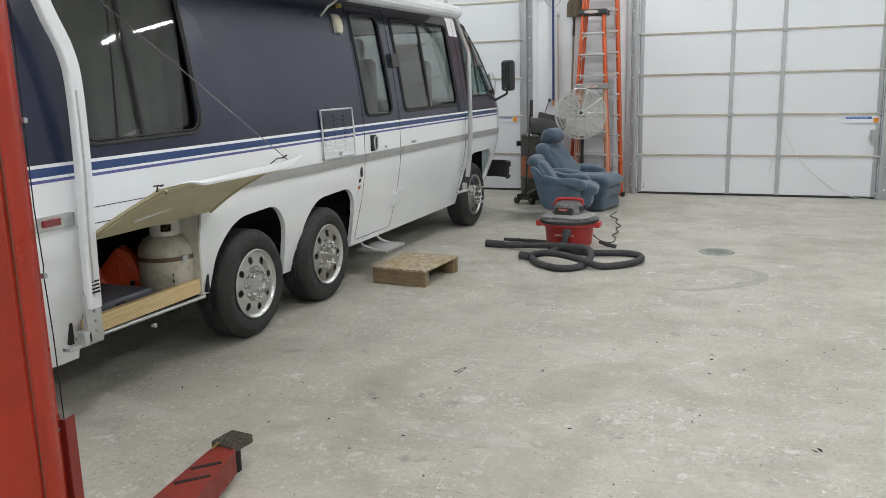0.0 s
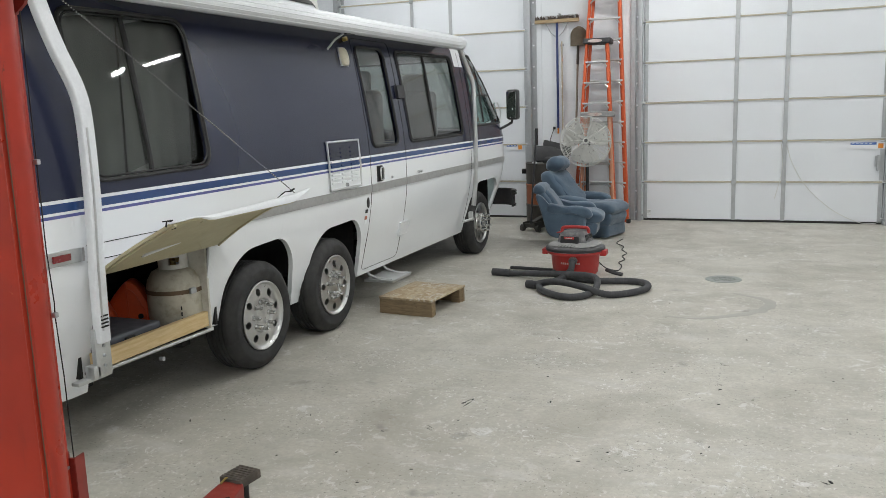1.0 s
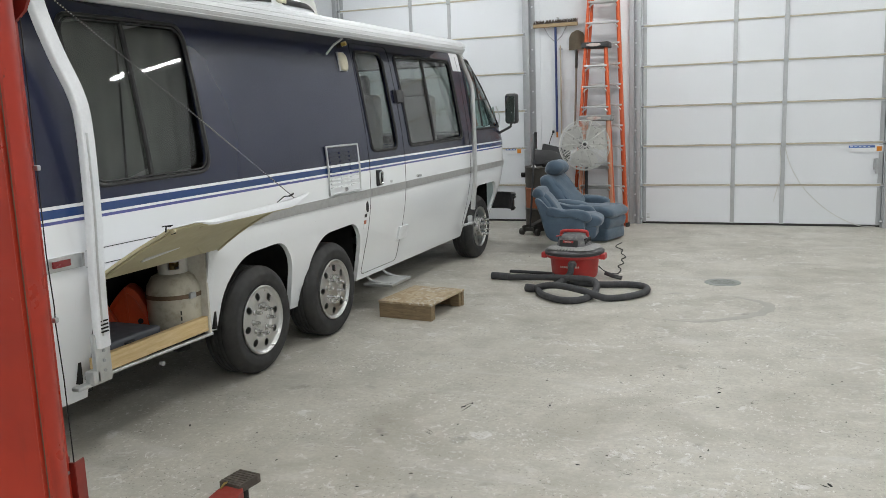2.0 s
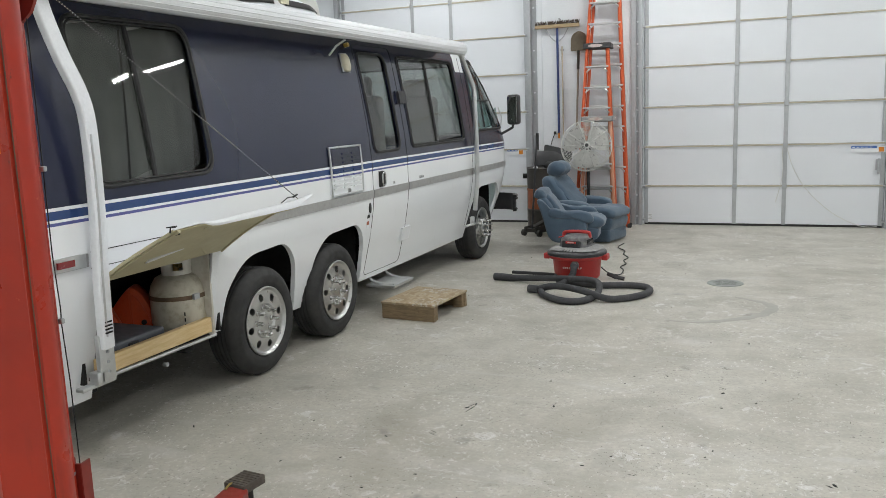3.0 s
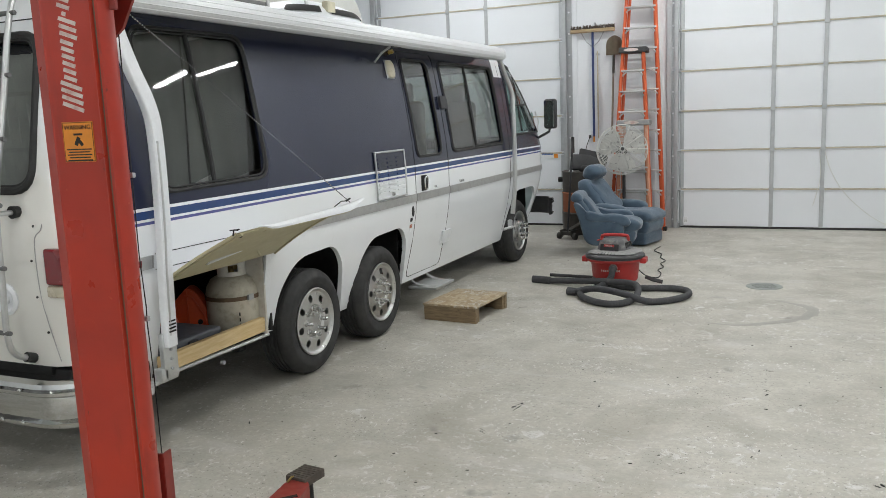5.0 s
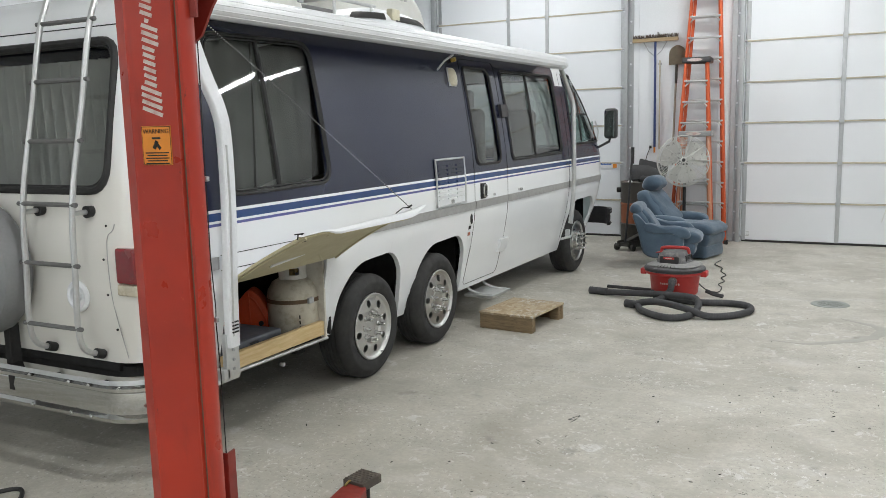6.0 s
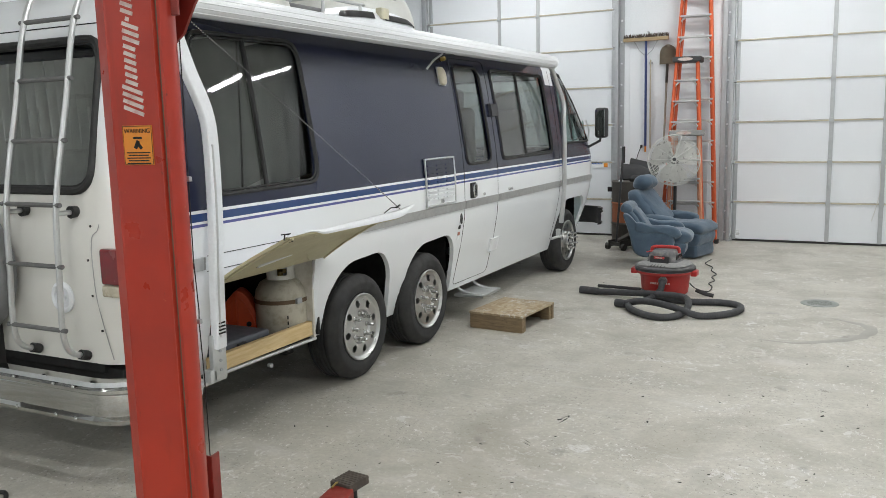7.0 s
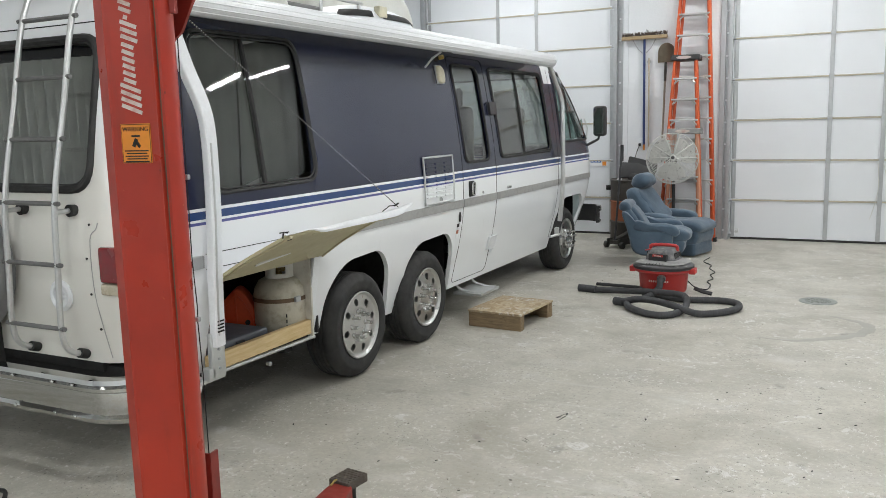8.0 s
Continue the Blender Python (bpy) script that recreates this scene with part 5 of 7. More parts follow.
# ---- the lift: post, arms ----
lift = thing("lift_post", "red painted steel two-post lift column with warning sticker", "car lift", at=(-2.03, 1.78, 0))
LM = Matrix.Translation((-2.176, 1.648, 0)) @ Euler((0, 0, radians(9))).to_matrix().to_4x4()
prof = [(0.0, 0.045), (0.008, 0.026), (0.058, 0.0), (0.064, 0.004), (0.218, 0.004), (0.226, 0.0), (0.229, 0.006), (0.229, 0.03), (0.236, 0.03), (0.236, 0.010), (0.246, 0.009), (0.257, 0.020), (0.262, 0.042), (0.256, 0.07), (0.23, 0.10), (0.19, 0.13), (0.19, 0.16), (0.06, 0.16), (0.06, 0.25), (0.0, 0.25)]
part("column", slab(prof, 3.7, LM), M["red"], lift)
# brown strip, darker than the paint, set in the column's groove
part("groove", slab([(0.2295, 0.012), (0.2355, 0.012), (0.2355, 0.029), (0.2295, 0.029)], 3.69, LM), worn("grimy_groove", (0.13, 0.085, 0.06), 0.7, amount=0.6, scale=9, dirt=(0.05, 0.04, 0.035)), lift)
part("base_plate", box(0.55, 0.5, 0.02, (-2.05, 1.80, 0.01), 0.004), M["darkred"], lift)


def lm(x, y, z):
    return LM @ Vector((x, y, z))


# carriage bracket with gusset
tri = [(0.17, 0.0), (0.30, 0.0), (0.30, 0.03), (0.27, 0.07), (0.225, 0.155), (0.17, 0.20)]
bm = slab([(x, -z) for x, z in tri], 0.012, LM @ Matrix.Translation((0, 0.07, 2.16)) @ Euler((radians(90), 0, 0)).to_matrix().to_4x4())
bm = slab([(x, -z) for x, z in tri], 0.012, LM @ Matrix.Translation((0, 0.16, 2.16)) @ Euler((radians(90), 0, 0)).to_matrix().to_4x4(), bm=bm)
bm = box(0.16, 0.14, 0.25, bm=bm, m=LM @ Matrix.Translation((0.225, 0.11, 2.28)), bevel=0.008)
bm = box(0.10, 0.012, 0.06, bm=bm, m=LM @ Matrix.Translation((0.235, 0.048, 2.075)), bevel=0.004)
part("carriage", bm, M["darkred"], lift, "dark red lift carriage bracket")
bm = box(0.07, 0.004, 0.02, m=LM @ Matrix.Translation((0.245, 0.036, 2.19)))
part("caution_strip", bm, M["dark"], lift)
# guard for the cable and the cable
bm = None
for cx, cy, sx, sy in ((0.180, 0.165, 0.055, 0.006), (0.207, 0.186, 0.006, 0.045), (0.153, 0.186, 0.006, 0.045)):
    bm = box(sx, sy, 0.40, bm=bm, m=LM @ Matrix.Translation((cx, cy, 0.43)))
guard = part("cable_guard", bm, M["darkred"], lift, "folded red cable guard")
for z in (0.60, 0.30):
    p = lm(0.182, 0.158, z)
    part("guard_bolt", rod(p, p + Vector((0.004, -0.012, 0)), 0.010, 10), M["galv"], guard)
pts = [lm(0.205, 0.155, 2.05), lm(0.200, 0.158, 1.56), lm(0.196, 0.16, 1.30), lm(0.205, 0.158, 1.13), lm(0.203, 0.157, 1.09), lm(0.200, 0.17, 0.9), lm(0.190, 0.185, 0.45)]
cable = part("cable", tube(pts, 0.0019, 6), M["dark"], lift, "thin black release cable")
for z, dx in ((1.095, 0.205), (1.558, 0.203)):
    p = lm(dx, 0.155, z)
    part("cable_clip", box(0.018, 0.014, 0.016, p, 0.003), M["galv"], cable)
# sticker with its heading, pale maker's mark as plain shapes
M["stick"] = worn("orange_sticker", (0.68, 0.24, 0.02), 0.4, amount=0.25, scale=20, dirt=(0.35, 0.15, 0.05))
st = part("warning_sticker", box(0.106, 0.002, 0.118, m=LM @ Matrix.Translation((0.142, 0.0025, 1.67)), bevel=0.0005), M["stick"], lift, "orange warning sticker")
part("symbol", box(0.03, 0.002, 0.006, m=LM @ Matrix.Translation((0.142, 0.0012, 1.692)), bevel=0.0004), M["dark"], st)
part("symbol", box(0.012, 0.002, 0.026, m=LM @ Matrix.Translation((0.138, 0.0012, 1.672)) @ Euler((0, radians(28), 0)).to_matrix().to_4x4(), bevel=0.0004), M["dark"], st)
part("symbol", box(0.010, 0.002, 0.022, m=LM @ Matrix.Translation((0.148, 0.0012, 1.668)) @ Euler((0, radians(-40), 0)).to_matrix().to_4x4(), bevel=0.0004), M["dark"], st)
for k in range(5):
    part("text_bar", box(0.084 - 0.012 * (k % 2), 0.002, 0.0035, m=LM @ Matrix.Translation((0.142, 0.0012, 1.648 - 0.008 * k))), M["dark"], st)
part("sticker_edge", tube([lm(x, 0.001, z) for x, z in ((0.0915, 1.6135), (0.1925, 1.6135), (0.1925, 1.7265), (0.0915, 1.7265))], 0.0012, 4, True), M["dark"], st)


def words(text, size, m, material, name, parent, depth=0.001):
    cu = bpy.data.curves.new("words", "FONT")
    cu.body, cu.size, cu.extrude, cu.align_x, cu.align_y = text, size, depth, "CENTER", "CENTER"
    tmp = new("words", cu)
    bpy.context.view_layer.update()
    me = bpy.data.meshes.new_from_object(tmp.evaluated_get(bpy.context.evaluated_depsgraph_get()))
    bpy.data.objects.remove(tmp)
    bpy.data.curves.remove(cu)
    me.transform(Matrix.Translation(-root_of(parent).location) @ m)
    me.materials.clear()
    me.materials.append(material)
    ob = new(name, me)
    ob.parent = parent
    return ob


UPRIGHT = Matrix(((1, 0, 0, 0), (0, 0, -1, 0), (0, 1, 0, 0), (0, 0, 0, 1)))
words("WARNING", 0.019, LM @ Matrix.Translation((0.142, 0.0010, 1.712)) @ UPRIGHT, M["dark"], "heading", st)
M["mark"] = worn("worn_white_decal", (0.56, 0.50, 0.46), 0.5, amount=0.75, scale=26, dirt=(0.34, 0.06, 0.04))
# the maker's mark: a ladder of slanting pale stripes, worn through in places
for k in range(20):
    tall = 0.074 if k < 4 else 0.060 if k in (10, 11, 12) else 0.044
    if k == 13:
        tall = 0.014
    shift = 0.008 if k in (10, 11, 12) else 0.0
    c = LM @ Matrix.Translation((0.136 + shift, 0.0032, 1.772 + 0.0205 * k)) @ Euler((0, radians(20), 0)).to_matrix().to_4x4()
    part("mark_bar", box(tall, 0.0015, 0.0115, m=c), M["mark"], lift)


def lift_arm(a, b, w0, w1):
    a, b = Vector(a), Vector(b)
    d = (b - a)
    L = d.length
    m = Matrix.Translation(a) @ d.to_track_quat("X", "Z").to_matrix().to_4x4()
    out = [(0, -w0 / 2), (L, -w1 / 2), (L + 0.03, -w1 / 3), (L + 0.03, w1 / 3), (L, w1 / 2), (0, w0 / 2)]
    bar = part("arm", slab(out, 0.11, m, bevel=0.006), M["darkred"], lift, "low red lift arm with black bands")
    for s in (0.14, 0.44, 0.56):
        part("black_band", box(0.020, w0 + (w1 - w0) * s / L - 0.012, 0.004, m=m @ Matrix.Translation((s, 0, 0.111)) @ Euler((0, 0, 0.62)).to_matrix().to_4x4(), bevel=0.001), M["dark"], bar)
    pm = m @ Matrix.Translation((L + 0.085, -0.005, 0.105)) @ Euler((0, 0, radians(-18))).to_matrix().to_4x4()
    rub = worn("worn_brown_rubber", (0.075, 0.062, 0.052), 0.85, amount=0.6, scale=30, dirt=(0.18, 0.15, 0.12), bump=0.3)
    part("pad", box(0.135, 0.115, 0.04, m=pm, bevel=0.005), rub, bar, "worn ribbed rubber pad")
    for k in range(7):
        part("pad_rib", box(0.008, 0.105, 0.004, m=pm @ Matrix.Translation((-0.054 + 0.018 * k, 0, 0.021))), rub, bar)
    part("pad_stem", rod(pm @ Vector((0, 0, -0.022)), Vector((*(pm @ Vector((0, 0, 0))).xy, 0.0)), 0.032, 14), M["dark"], bar)
    part("spring", tube([m @ Vector((L - 0.01, w1 * 0.35, 0.116)), m @ Vector((L + 0.02, w1 * 0.3, 0.125)), m @ Vector((L + 0.05, w1 * 0.2, 0.118))], 0.005, 6), worn("brass_wire", (0.4, 0.3, 0.1), 0.4, 0.8), bar)
    part("arm_foot", box(0.06, w0 * 0.8, 0.03, m=m @ Matrix.Translation((0.05, 0, -0.012))), M["darkred"], bar)


lift_arm((-1.935, 2.00, 0.027), (-2.075, 2.70, 0.027), 0.21, 0.115)

# ---- wooden step platform ----
M["osb"] = make_chipboard()
M["plank"] = make_wood("weathered_plank", (0.27, 0.195, 0.11), (0.15, 0.105, 0.06), along=(1.2, 12, 12))
pal = thing("step_platform", "low wooden step platform with a chipboard top", "step", at=(-2.745, 6.335, 0))
PM = Matrix.Translation((-2.745, 6.335, 0)) @ Euler((0, 0, radians(-5))).to_matrix().to_4x4()
part("top_board", box(0.50, 0.63, 0.018, m=PM @ Matrix.Translation((0, 0, 0.134)), bevel=0.003), M["osb"], pal, "chipboard top")
for y in (-0.292, 0.292):
    part("end_board", box(0.49, 0.04, 0.125, m=PM @ Matrix.Translation((0, y, 0.0625)), bevel=0.003), M["plank"], pal)
part("rail", box(0.04, 0.54, 0.125, m=PM @ Matrix.Translation((-0.22, 0, 0.0625)), bevel=0.003), M["plank"], pal)
for y in (-0.25, 0.25):
    part("corner_block", box(0.085, 0.045, 0.12, m=PM @ Matrix.Translation((0.195, y, 0.061)), bevel=0.003), M["plank"], pal)

# ---- vacuum cleaner ----
M["vred"] = worn("red_vacuum_plastic", (0.44, 0.030, 0.028), 0.42, amount=0.3, scale=9, dirt=(0.22, 0.05, 0.045))
M["vgrey"] = worn("dusty_grey_plastic", (0.115, 0.115, 0.12), 0.6, amount=0.8, scale=14, dirt=(0.36, 0.355, 0.335))
M["vdust"] = worn("pale_dusty_plastic", (0.26, 0.26, 0.255), 0.7, amount=0.7, scale=18, dirt=(0.44, 0.435, 0.41))
M["hose"] = worn("dusty_black_hose", (0.045, 0.046, 0.05), 0.75, amount=0.5, scale=15, dirt=(0.11, 0.11, 0.11))
vx, vy = -1.785, 7.93
VM = Matrix.Translation((vx, vy, 0))
vac = thing("shop_vacuum", "red shop vacuum with grey lid and coiled black hose", "vacuum cleaner", at=(vx, vy, 0))
part("drum", spin([(0.0, 0.03), (0.208, 0.03), (0.220, 0.045), (0.238, 0.225), (0.245, 0.236), (0.252, 0.242), (0.252, 0.255), (0.0, 0.256)], 48, VM), M["vred"], vac)
part("drum_rim", spin([(0.240, 0.226), (0.272, 0.230), (0.282, 0.240), (0.282, 0.258), (0.27, 0.264), (0.245, 0.264)], 48, VM), M["vred"], vac)
part("lid", spin([(0.0, 0.325), (0.15, 0.322), (0.20, 0.316), (0.262, 0.304), (0.284, 0.290), (0.288, 0.262), (0.0, 0.261)], 48, VM), M["vgrey"], vac, "dusty grey lid")
part("lid_rim", spin([(0.262, 0.300), (0.282, 0.296), (0.291, 0.288), (0.292, 0.266), (0.262, 0.266)], 48, VM), M["plastic"], vac)
for s in (-1, 1):
    part("lid_latch", box(0.06, 0.12, 0.055, (vx + s * 0.286, vy - 0.03, 0.242), 0.010, 3), M["vred"], vac)
def loft(rings, m, p=4.0, seg=40):
    """Rounded-square rings of (z, half width, half depth), capped."""
    out = bmesh.new()
    rows = []
    for z, ax, ay in rings:
        row = []
        for k in range(seg):
            t = k * math.tau / seg
            c, sn = math.cos(t), math.sin(t)
            row.append(out.verts.new((ax * math.copysign(abs(c) ** (2 / p), c), ay * math.copysign(abs(sn) ** (2 / p), sn), z)))
        rows.append(row)
    for P, Q in zip(rows, rows[1:]):
        for k in range(seg):
            out.faces.new((P[k], P[(k + 1) % seg], Q[(k + 1) % seg], Q[k]))
    out.faces.new(rows[0][::-1])
    out.faces.new(rows[-1])
    bmesh.ops.recalc_face_normals(out, faces=out.faces[:])
    out.transform(m)
    return out


VT = VM @ Euler((0, 0, radians(-10))).to_matrix().to_4x4()
part("lid_skirt", loft([(0.318, 0.245, 0.235), (0.325, 0.235, 0.225), (0.340, 0.190, 0.180), (0.346, 0.165, 0.155)], VT, 3.0), M["vdust"], vac, "dusty pale grey lid top")
for k in range(16):
    t = radians(-150 + 8 * k)
    part("lid_rib", box(0.040, 0.005, 0.008, m=VT @ Euler((0, 0, t)).to_matrix().to_4x4() @ Matrix.Translation((0.222, 0, 0.325)) @ Euler((0, radians(14), 0)).to_matrix().to_4x4()), M["plastic"], vac)
head = part("motor_head", loft([(0.335, 0.160, 0.150), (0.350, 0.152, 0.146), (0.385, 0.140, 0.140), (0.420, 0.132, 0.130), (0.440, 0.120, 0.115), (0.450, 0.095, 0.09), (0.452, 0.04, 0.04)], VT), M["vgrey"], vac, "grey motor head with vents")
for s in (-1, 1):
    for k in range(6):
        part("vent_slot", box(0.006, 0.012, 0.055, m=VT @ Matrix.Translation((s * 0.140, -0.07 + 0.028 * k, 0.388)) @ Euler((0, radians(-10 * s), 0)).to_matrix().to_4x4()), M["dark"], head)
part("handle", tube(smooth_line([(vx - 0.128, vy, 0.425), (vx - 0.128, vy, 0.455), (vx - 0.108, vy - 0.003, 0.475), (vx, vy - 0.006, 0.481), (vx + 0.108, vy - 0.003, 0.475), (vx + 0.128, vy, 0.455), (vx + 0.128, vy, 0.425)], 5), 0.019, 10, flat=0.85), M["vred"], vac, "red carrying handle")
part("front_panel", box(0.19, 0.03, 0.075, m=VM @ Euler((0, 0, radians(-10))).to_matrix().to_4x4() @ Matrix.Translation((0, -0.142, 0.372)) @ Euler((radians(-14), 0, 0)).to_matrix().to_4x4(), bevel=0.012), M["plastic"], head)
part("badge", box(0.105, 0.012, 0.022, m=VM @ Euler((0, 0, radians(-10))).to_matrix().to_4x4() @ Matrix.Translation((0, -0.156, 0.392)), bevel=0.004), M["vred"], head)
part("name_bar", box(0.07, 0.004, 0.008, m=VM @ Euler((0, 0, radians(-10))).to_matrix().to_4x4() @ Matrix.Translation((0, -0.1625, 0.392))), M["mark"], head)
part("switch", box(0.06, 0.03, 0.012, m=VM @ Euler((0, radians(-14), radians(-10))).to_matrix().to_4x4() @ Matrix.Translation((-0.01, -0.10, 0.455)), bevel=0.004), M["vred"], head)
for k in range(9):
    if k in (4, 5):
        continue
    t = radians(-90 - 22 + 5.4 * k)
    r = 0.2325
    part("letter_bar", box(0.003, 0.013, 0.018, m=VM @ Euler((0, 0, t)).to_matrix().to_4x4() @ Matrix.Translation((r, 0, 0.155)) @ Euler((0, radians(9), 0)).to_matrix().to_4x4()), M["mark"], vac)
for k in range(4):
    t = k * math.tau / 4 + 0.6
    c = VM @ Matrix.Translation((0.205 * math.cos(t), 0.205 * math.sin(t), 0))
    caster = part("caster", rod(c @ Vector((-0.012, 0, 0.026)), c @ Vector((0.012, 0, 0.026)), 0.026, 16), M["plastic"], vac)
    part("caster_fork", box(0.06, 0.07, 0.03, m=c @ Matrix.Translation((0, 0, 0.055)), bevel=0.008), M["plastic"], caster)


def ribbed(pts, r, n=7, pitch=0.022):
    line = smooth_line(pts, n)
    dist = [0.0]
    for a, b in zip(line, line[1:]):
        dist.append(dist[-1] + (b - a).length)
    steps = int(dist[-1] / (pitch / 3))
    path = []
    for k in range(steps + 1):
        s = dist[-1] * k / steps
        i = min(max(j for j in range(len(dist)) if dist[j] <= s), len(line) - 2)
        u = (s - dist[i]) / max(dist[i + 1] - dist[i], 1e-6)
        path.append(line[i].lerp(line[i + 1], u))
    out = bmesh.new()
    up, rings = Vector((0, 0, 1)), []
    for k, p in enumerate(path):
        d = (path[min(k + 1, steps)] - path[max(k - 1, 0)]).normalized()
        u = (up - d * up.dot(d))
        if u.length < 0.05:
            u = d.orthogonal()
        u.normalize()
        s = d.cross(u)
        rr = r * (1.0 if k % 3 else 0.93)
        rings.append([out.verts.new(p + (u * math.cos(t) + s * math.sin(t)) * rr) for t in [j * math.tau / 12 for j in range(12)]])
    for A, B in zip(rings, rings[1:]):
        for j in range(12):
            out.faces.new((A[j], A[(j + 1) % 12], B[(j + 1) % 12], B[j]))
    out.faces.new(rings[0][::-1])
    out.faces.new(rings[-1])
    bmesh.ops.recalc_face_normals(out, faces=out.faces[:])
    return out


R = 0.031
part("hose", ribbed([(vx + 0.03, vy - 0.235, 0.185), (vx + 0.035, vy - 0.30, 0.165), (vx + 0.02, vy - 0.34, 0.10), (-1.86, 7.50, R), (-1.97, 7.36, R), (-1.93, 7.12, R), (-1.78, 6.93, R), (-1.61, 6.85, R), (-1.48, 6.95, R), (-1.43, 7.18, R + 0.02), (-1.50, 7.43, R + 0.062), (-1.80, 7.56, R + 0.05), (-2.15, 7.66, R + 0.02), (-2.42, 7.72, R)], R), M["hose"], vac, "dusty black ribbed hose")
part("hose_cuff", tube([(-2.40, 7.715, R + 0.003), (-2.50, 7.735, R + 0.004), (-2.585, 7.745, R + 0.004)], 0.037, 14), M["hose"], vac)
part("hose", ribbed([(-2.02, 7.24, R + 0.004), (-1.86, 7.20, R + 0.05), (-1.70, 7.13, R + 0.062), (-1.50, 7.03, R + 0.05), (-1.30, 7.02, R), (-1.10, 7.16, R), (-1.01, 7.38, R), (-1.06, 7.56, R), (-1.22, 7.62, R), (-1.50, 7.56, R), (-1.74, 7.62, R), (-1.92, 7.66, R)], R), M["hose"], vac, "dusty black ribbed hose")
part("hose_cuff", tube([(-2.0, 7.235, R + 0.006), (-2.09, 7.262, R + 0.006)], 0.037, 14), M["hose"], vac)
part("hose_port", rod((vx + 0.03, vy - 0.20, 0.19), (vx + 0.03, vy - 0.262, 0.186), 0.040, 18), M["vgrey"], vac)
part("wand", tube([(-2.50, 8.08, 0.018), (-2.25, 8.04, 0.022), (-2.02, 7.98, 0.03)], 0.018, 8, flat=0.8), M["plastic"], vac)
cord = [(-1.58, 8.10, 0.10), (-1.54, 8.24, 0.02), (-1.42, 8.20, 0.008), (-1.42, 8.45, 0.008), (-1.48, 8.62, 0.008), (-1.45, 8.80, 0.008), (-1.51, 9.00, 0.008), (-1.49, 9.18, 0.008), (-1.58, 9.40, 0.008), (-1.60, 9.62, 0.008), (-1.72, 9.85, 0.008), (-1.70, 10.15, 0.008)]
part("power_cord", tube(smooth_line(cord, 6), 0.0055, 6), M["black"], vac, "black power cord trailing on the floor")
part("floor_tool", tube([(-1.50, 8.02, 0.05), (-1.42, 7.98, 0.03), (-1.33, 7.97, 0.016)], 0.022, 8, flat=0.6), M["plastic"], vac)

# ---- two armchairs ----
def closed_line(pts, n=5):
    """Catmull-Rom round a ring of (x, z)."""
    pts = [Vector(p) for p in pts]
    c = len(pts)
    out = []
    for i in range(c):
        p0, p1, p2, p3 = pts[i - 1], pts[i], pts[(i + 1) % c], pts[(i + 2) % c]
        for k in range(n):
            t = k / n
            out.append(0.5 * ((2 * p1) + (p2 - p0) * t + (2 * p0 - 5 * p1 + 4 * p2 - p3) * t * t + (3 * p1 - p0 - 3 * p2 + p3) * t ** 3))
    return out


def bolster(outline, width, m, edge=0.05, crown=0.0, lump=0.010):
    """Upholstery: a side view of (x, z) across a width, its ends rounded off and its cover uneven."""
    ring = closed_line(outline)
    mid = sum(ring, Vector((0, 0))) / len(ring)
    out = bmesh.new()
    ys = [-width / 2 + edge * (1 - math.cos(math.pi / 2 * k / 4)) for k in range(4)]
    ys += [-width / 2 + edge + (width - 2 * edge) * k / 8 for k in range(9)]
    ys += [-y for y in ys[:4]][::-1]
    rows = []
    for y in ys:
        q = max(0.0, (abs(y) - (width / 2 - edge)) / edge)
        inset = edge * (1 - math.sqrt(max(0.0, 1 - q * q)))
        swell = 1 + crown * (1 - (2 * y / width) ** 2)
        row = []
        for p in ring:
            v = p - mid
            v = v * swell - v.normalized() * min(inset, v.length * 0.8)
            w = Vector((mid.x + v.x, y, mid.y + v.y))
            s0 = Vector(m.translation) + w
            w += noise.noise_vector(s0 * 6.0) * lump + noise.noise_vector(s0 * 17.0) * lump * 0.35
            row.append(out.verts.new(w))
        rows.append(row)
    n = len(ring)
    for P, Q in zip(rows, rows[1:]):
        for k in range(n):
            out.faces.new((P[k], P[(k + 1) % n], Q[(k + 1) % n], Q[k]))
    out.faces.new(rows[0])
    out.faces.new(rows[-1][::-1])
    bmesh.ops.recalc_face_normals(out, faces=out.faces[:])
    out.transform(m)
    return out


def T(x, y, z, rx=0, ry=0, rz=0):
    return pose(x, y, z, rx, ry, rz)


# the low chair stands in front on a swivel foot; both face +x in their own space
A = T(-2.19, 9.72, 0.09, rz=6)
low_chair = thing("armchair", "worn blue velour swivel armchair beside the vacuum", "armchair", "blue armchairs", at=(-2.19, 9.72, 0))
part("back", bolster([(-0.27, 0.06), (-0.37, 0.36), (-0.44, 0.55), (-0.385, 0.60), (-0.29, 0.50), (-0.20, 0.34), (-0.14, 0.20), (-0.17, 0.08)], 0.46, A, 0.07, 0.05), M["cloth"], low_chair)
part("back_roll", bolster([(-0.46, 0.55), (-0.475, 0.60), (-0.44, 0.645), (-0.37, 0.635), (-0.33, 0.57), (-0.38, 0.53)], 0.48, A, 0.05, 0.1), M["cloth"], low_chair)
part("back_cushion", bolster([(-0.37, 0.54), (-0.31, 0.57), (-0.24, 0.49), (-0.14, 0.34), (-0.12, 0.26), (-0.22, 0.30)], 0.36, A, 0.05, 0.1), M["cloth"], low_chair)
part("seat", bolster([(-0.18, 0.20), (-0.17, 0.31), (0.05, 0.335), (0.22, 0.33), (0.32, 0.28), (0.31, 0.21), (0.20, 0.18), (0.0, 0.17)], 0.42, A, 0.06, 0.08), M["cloth"], low_chair)
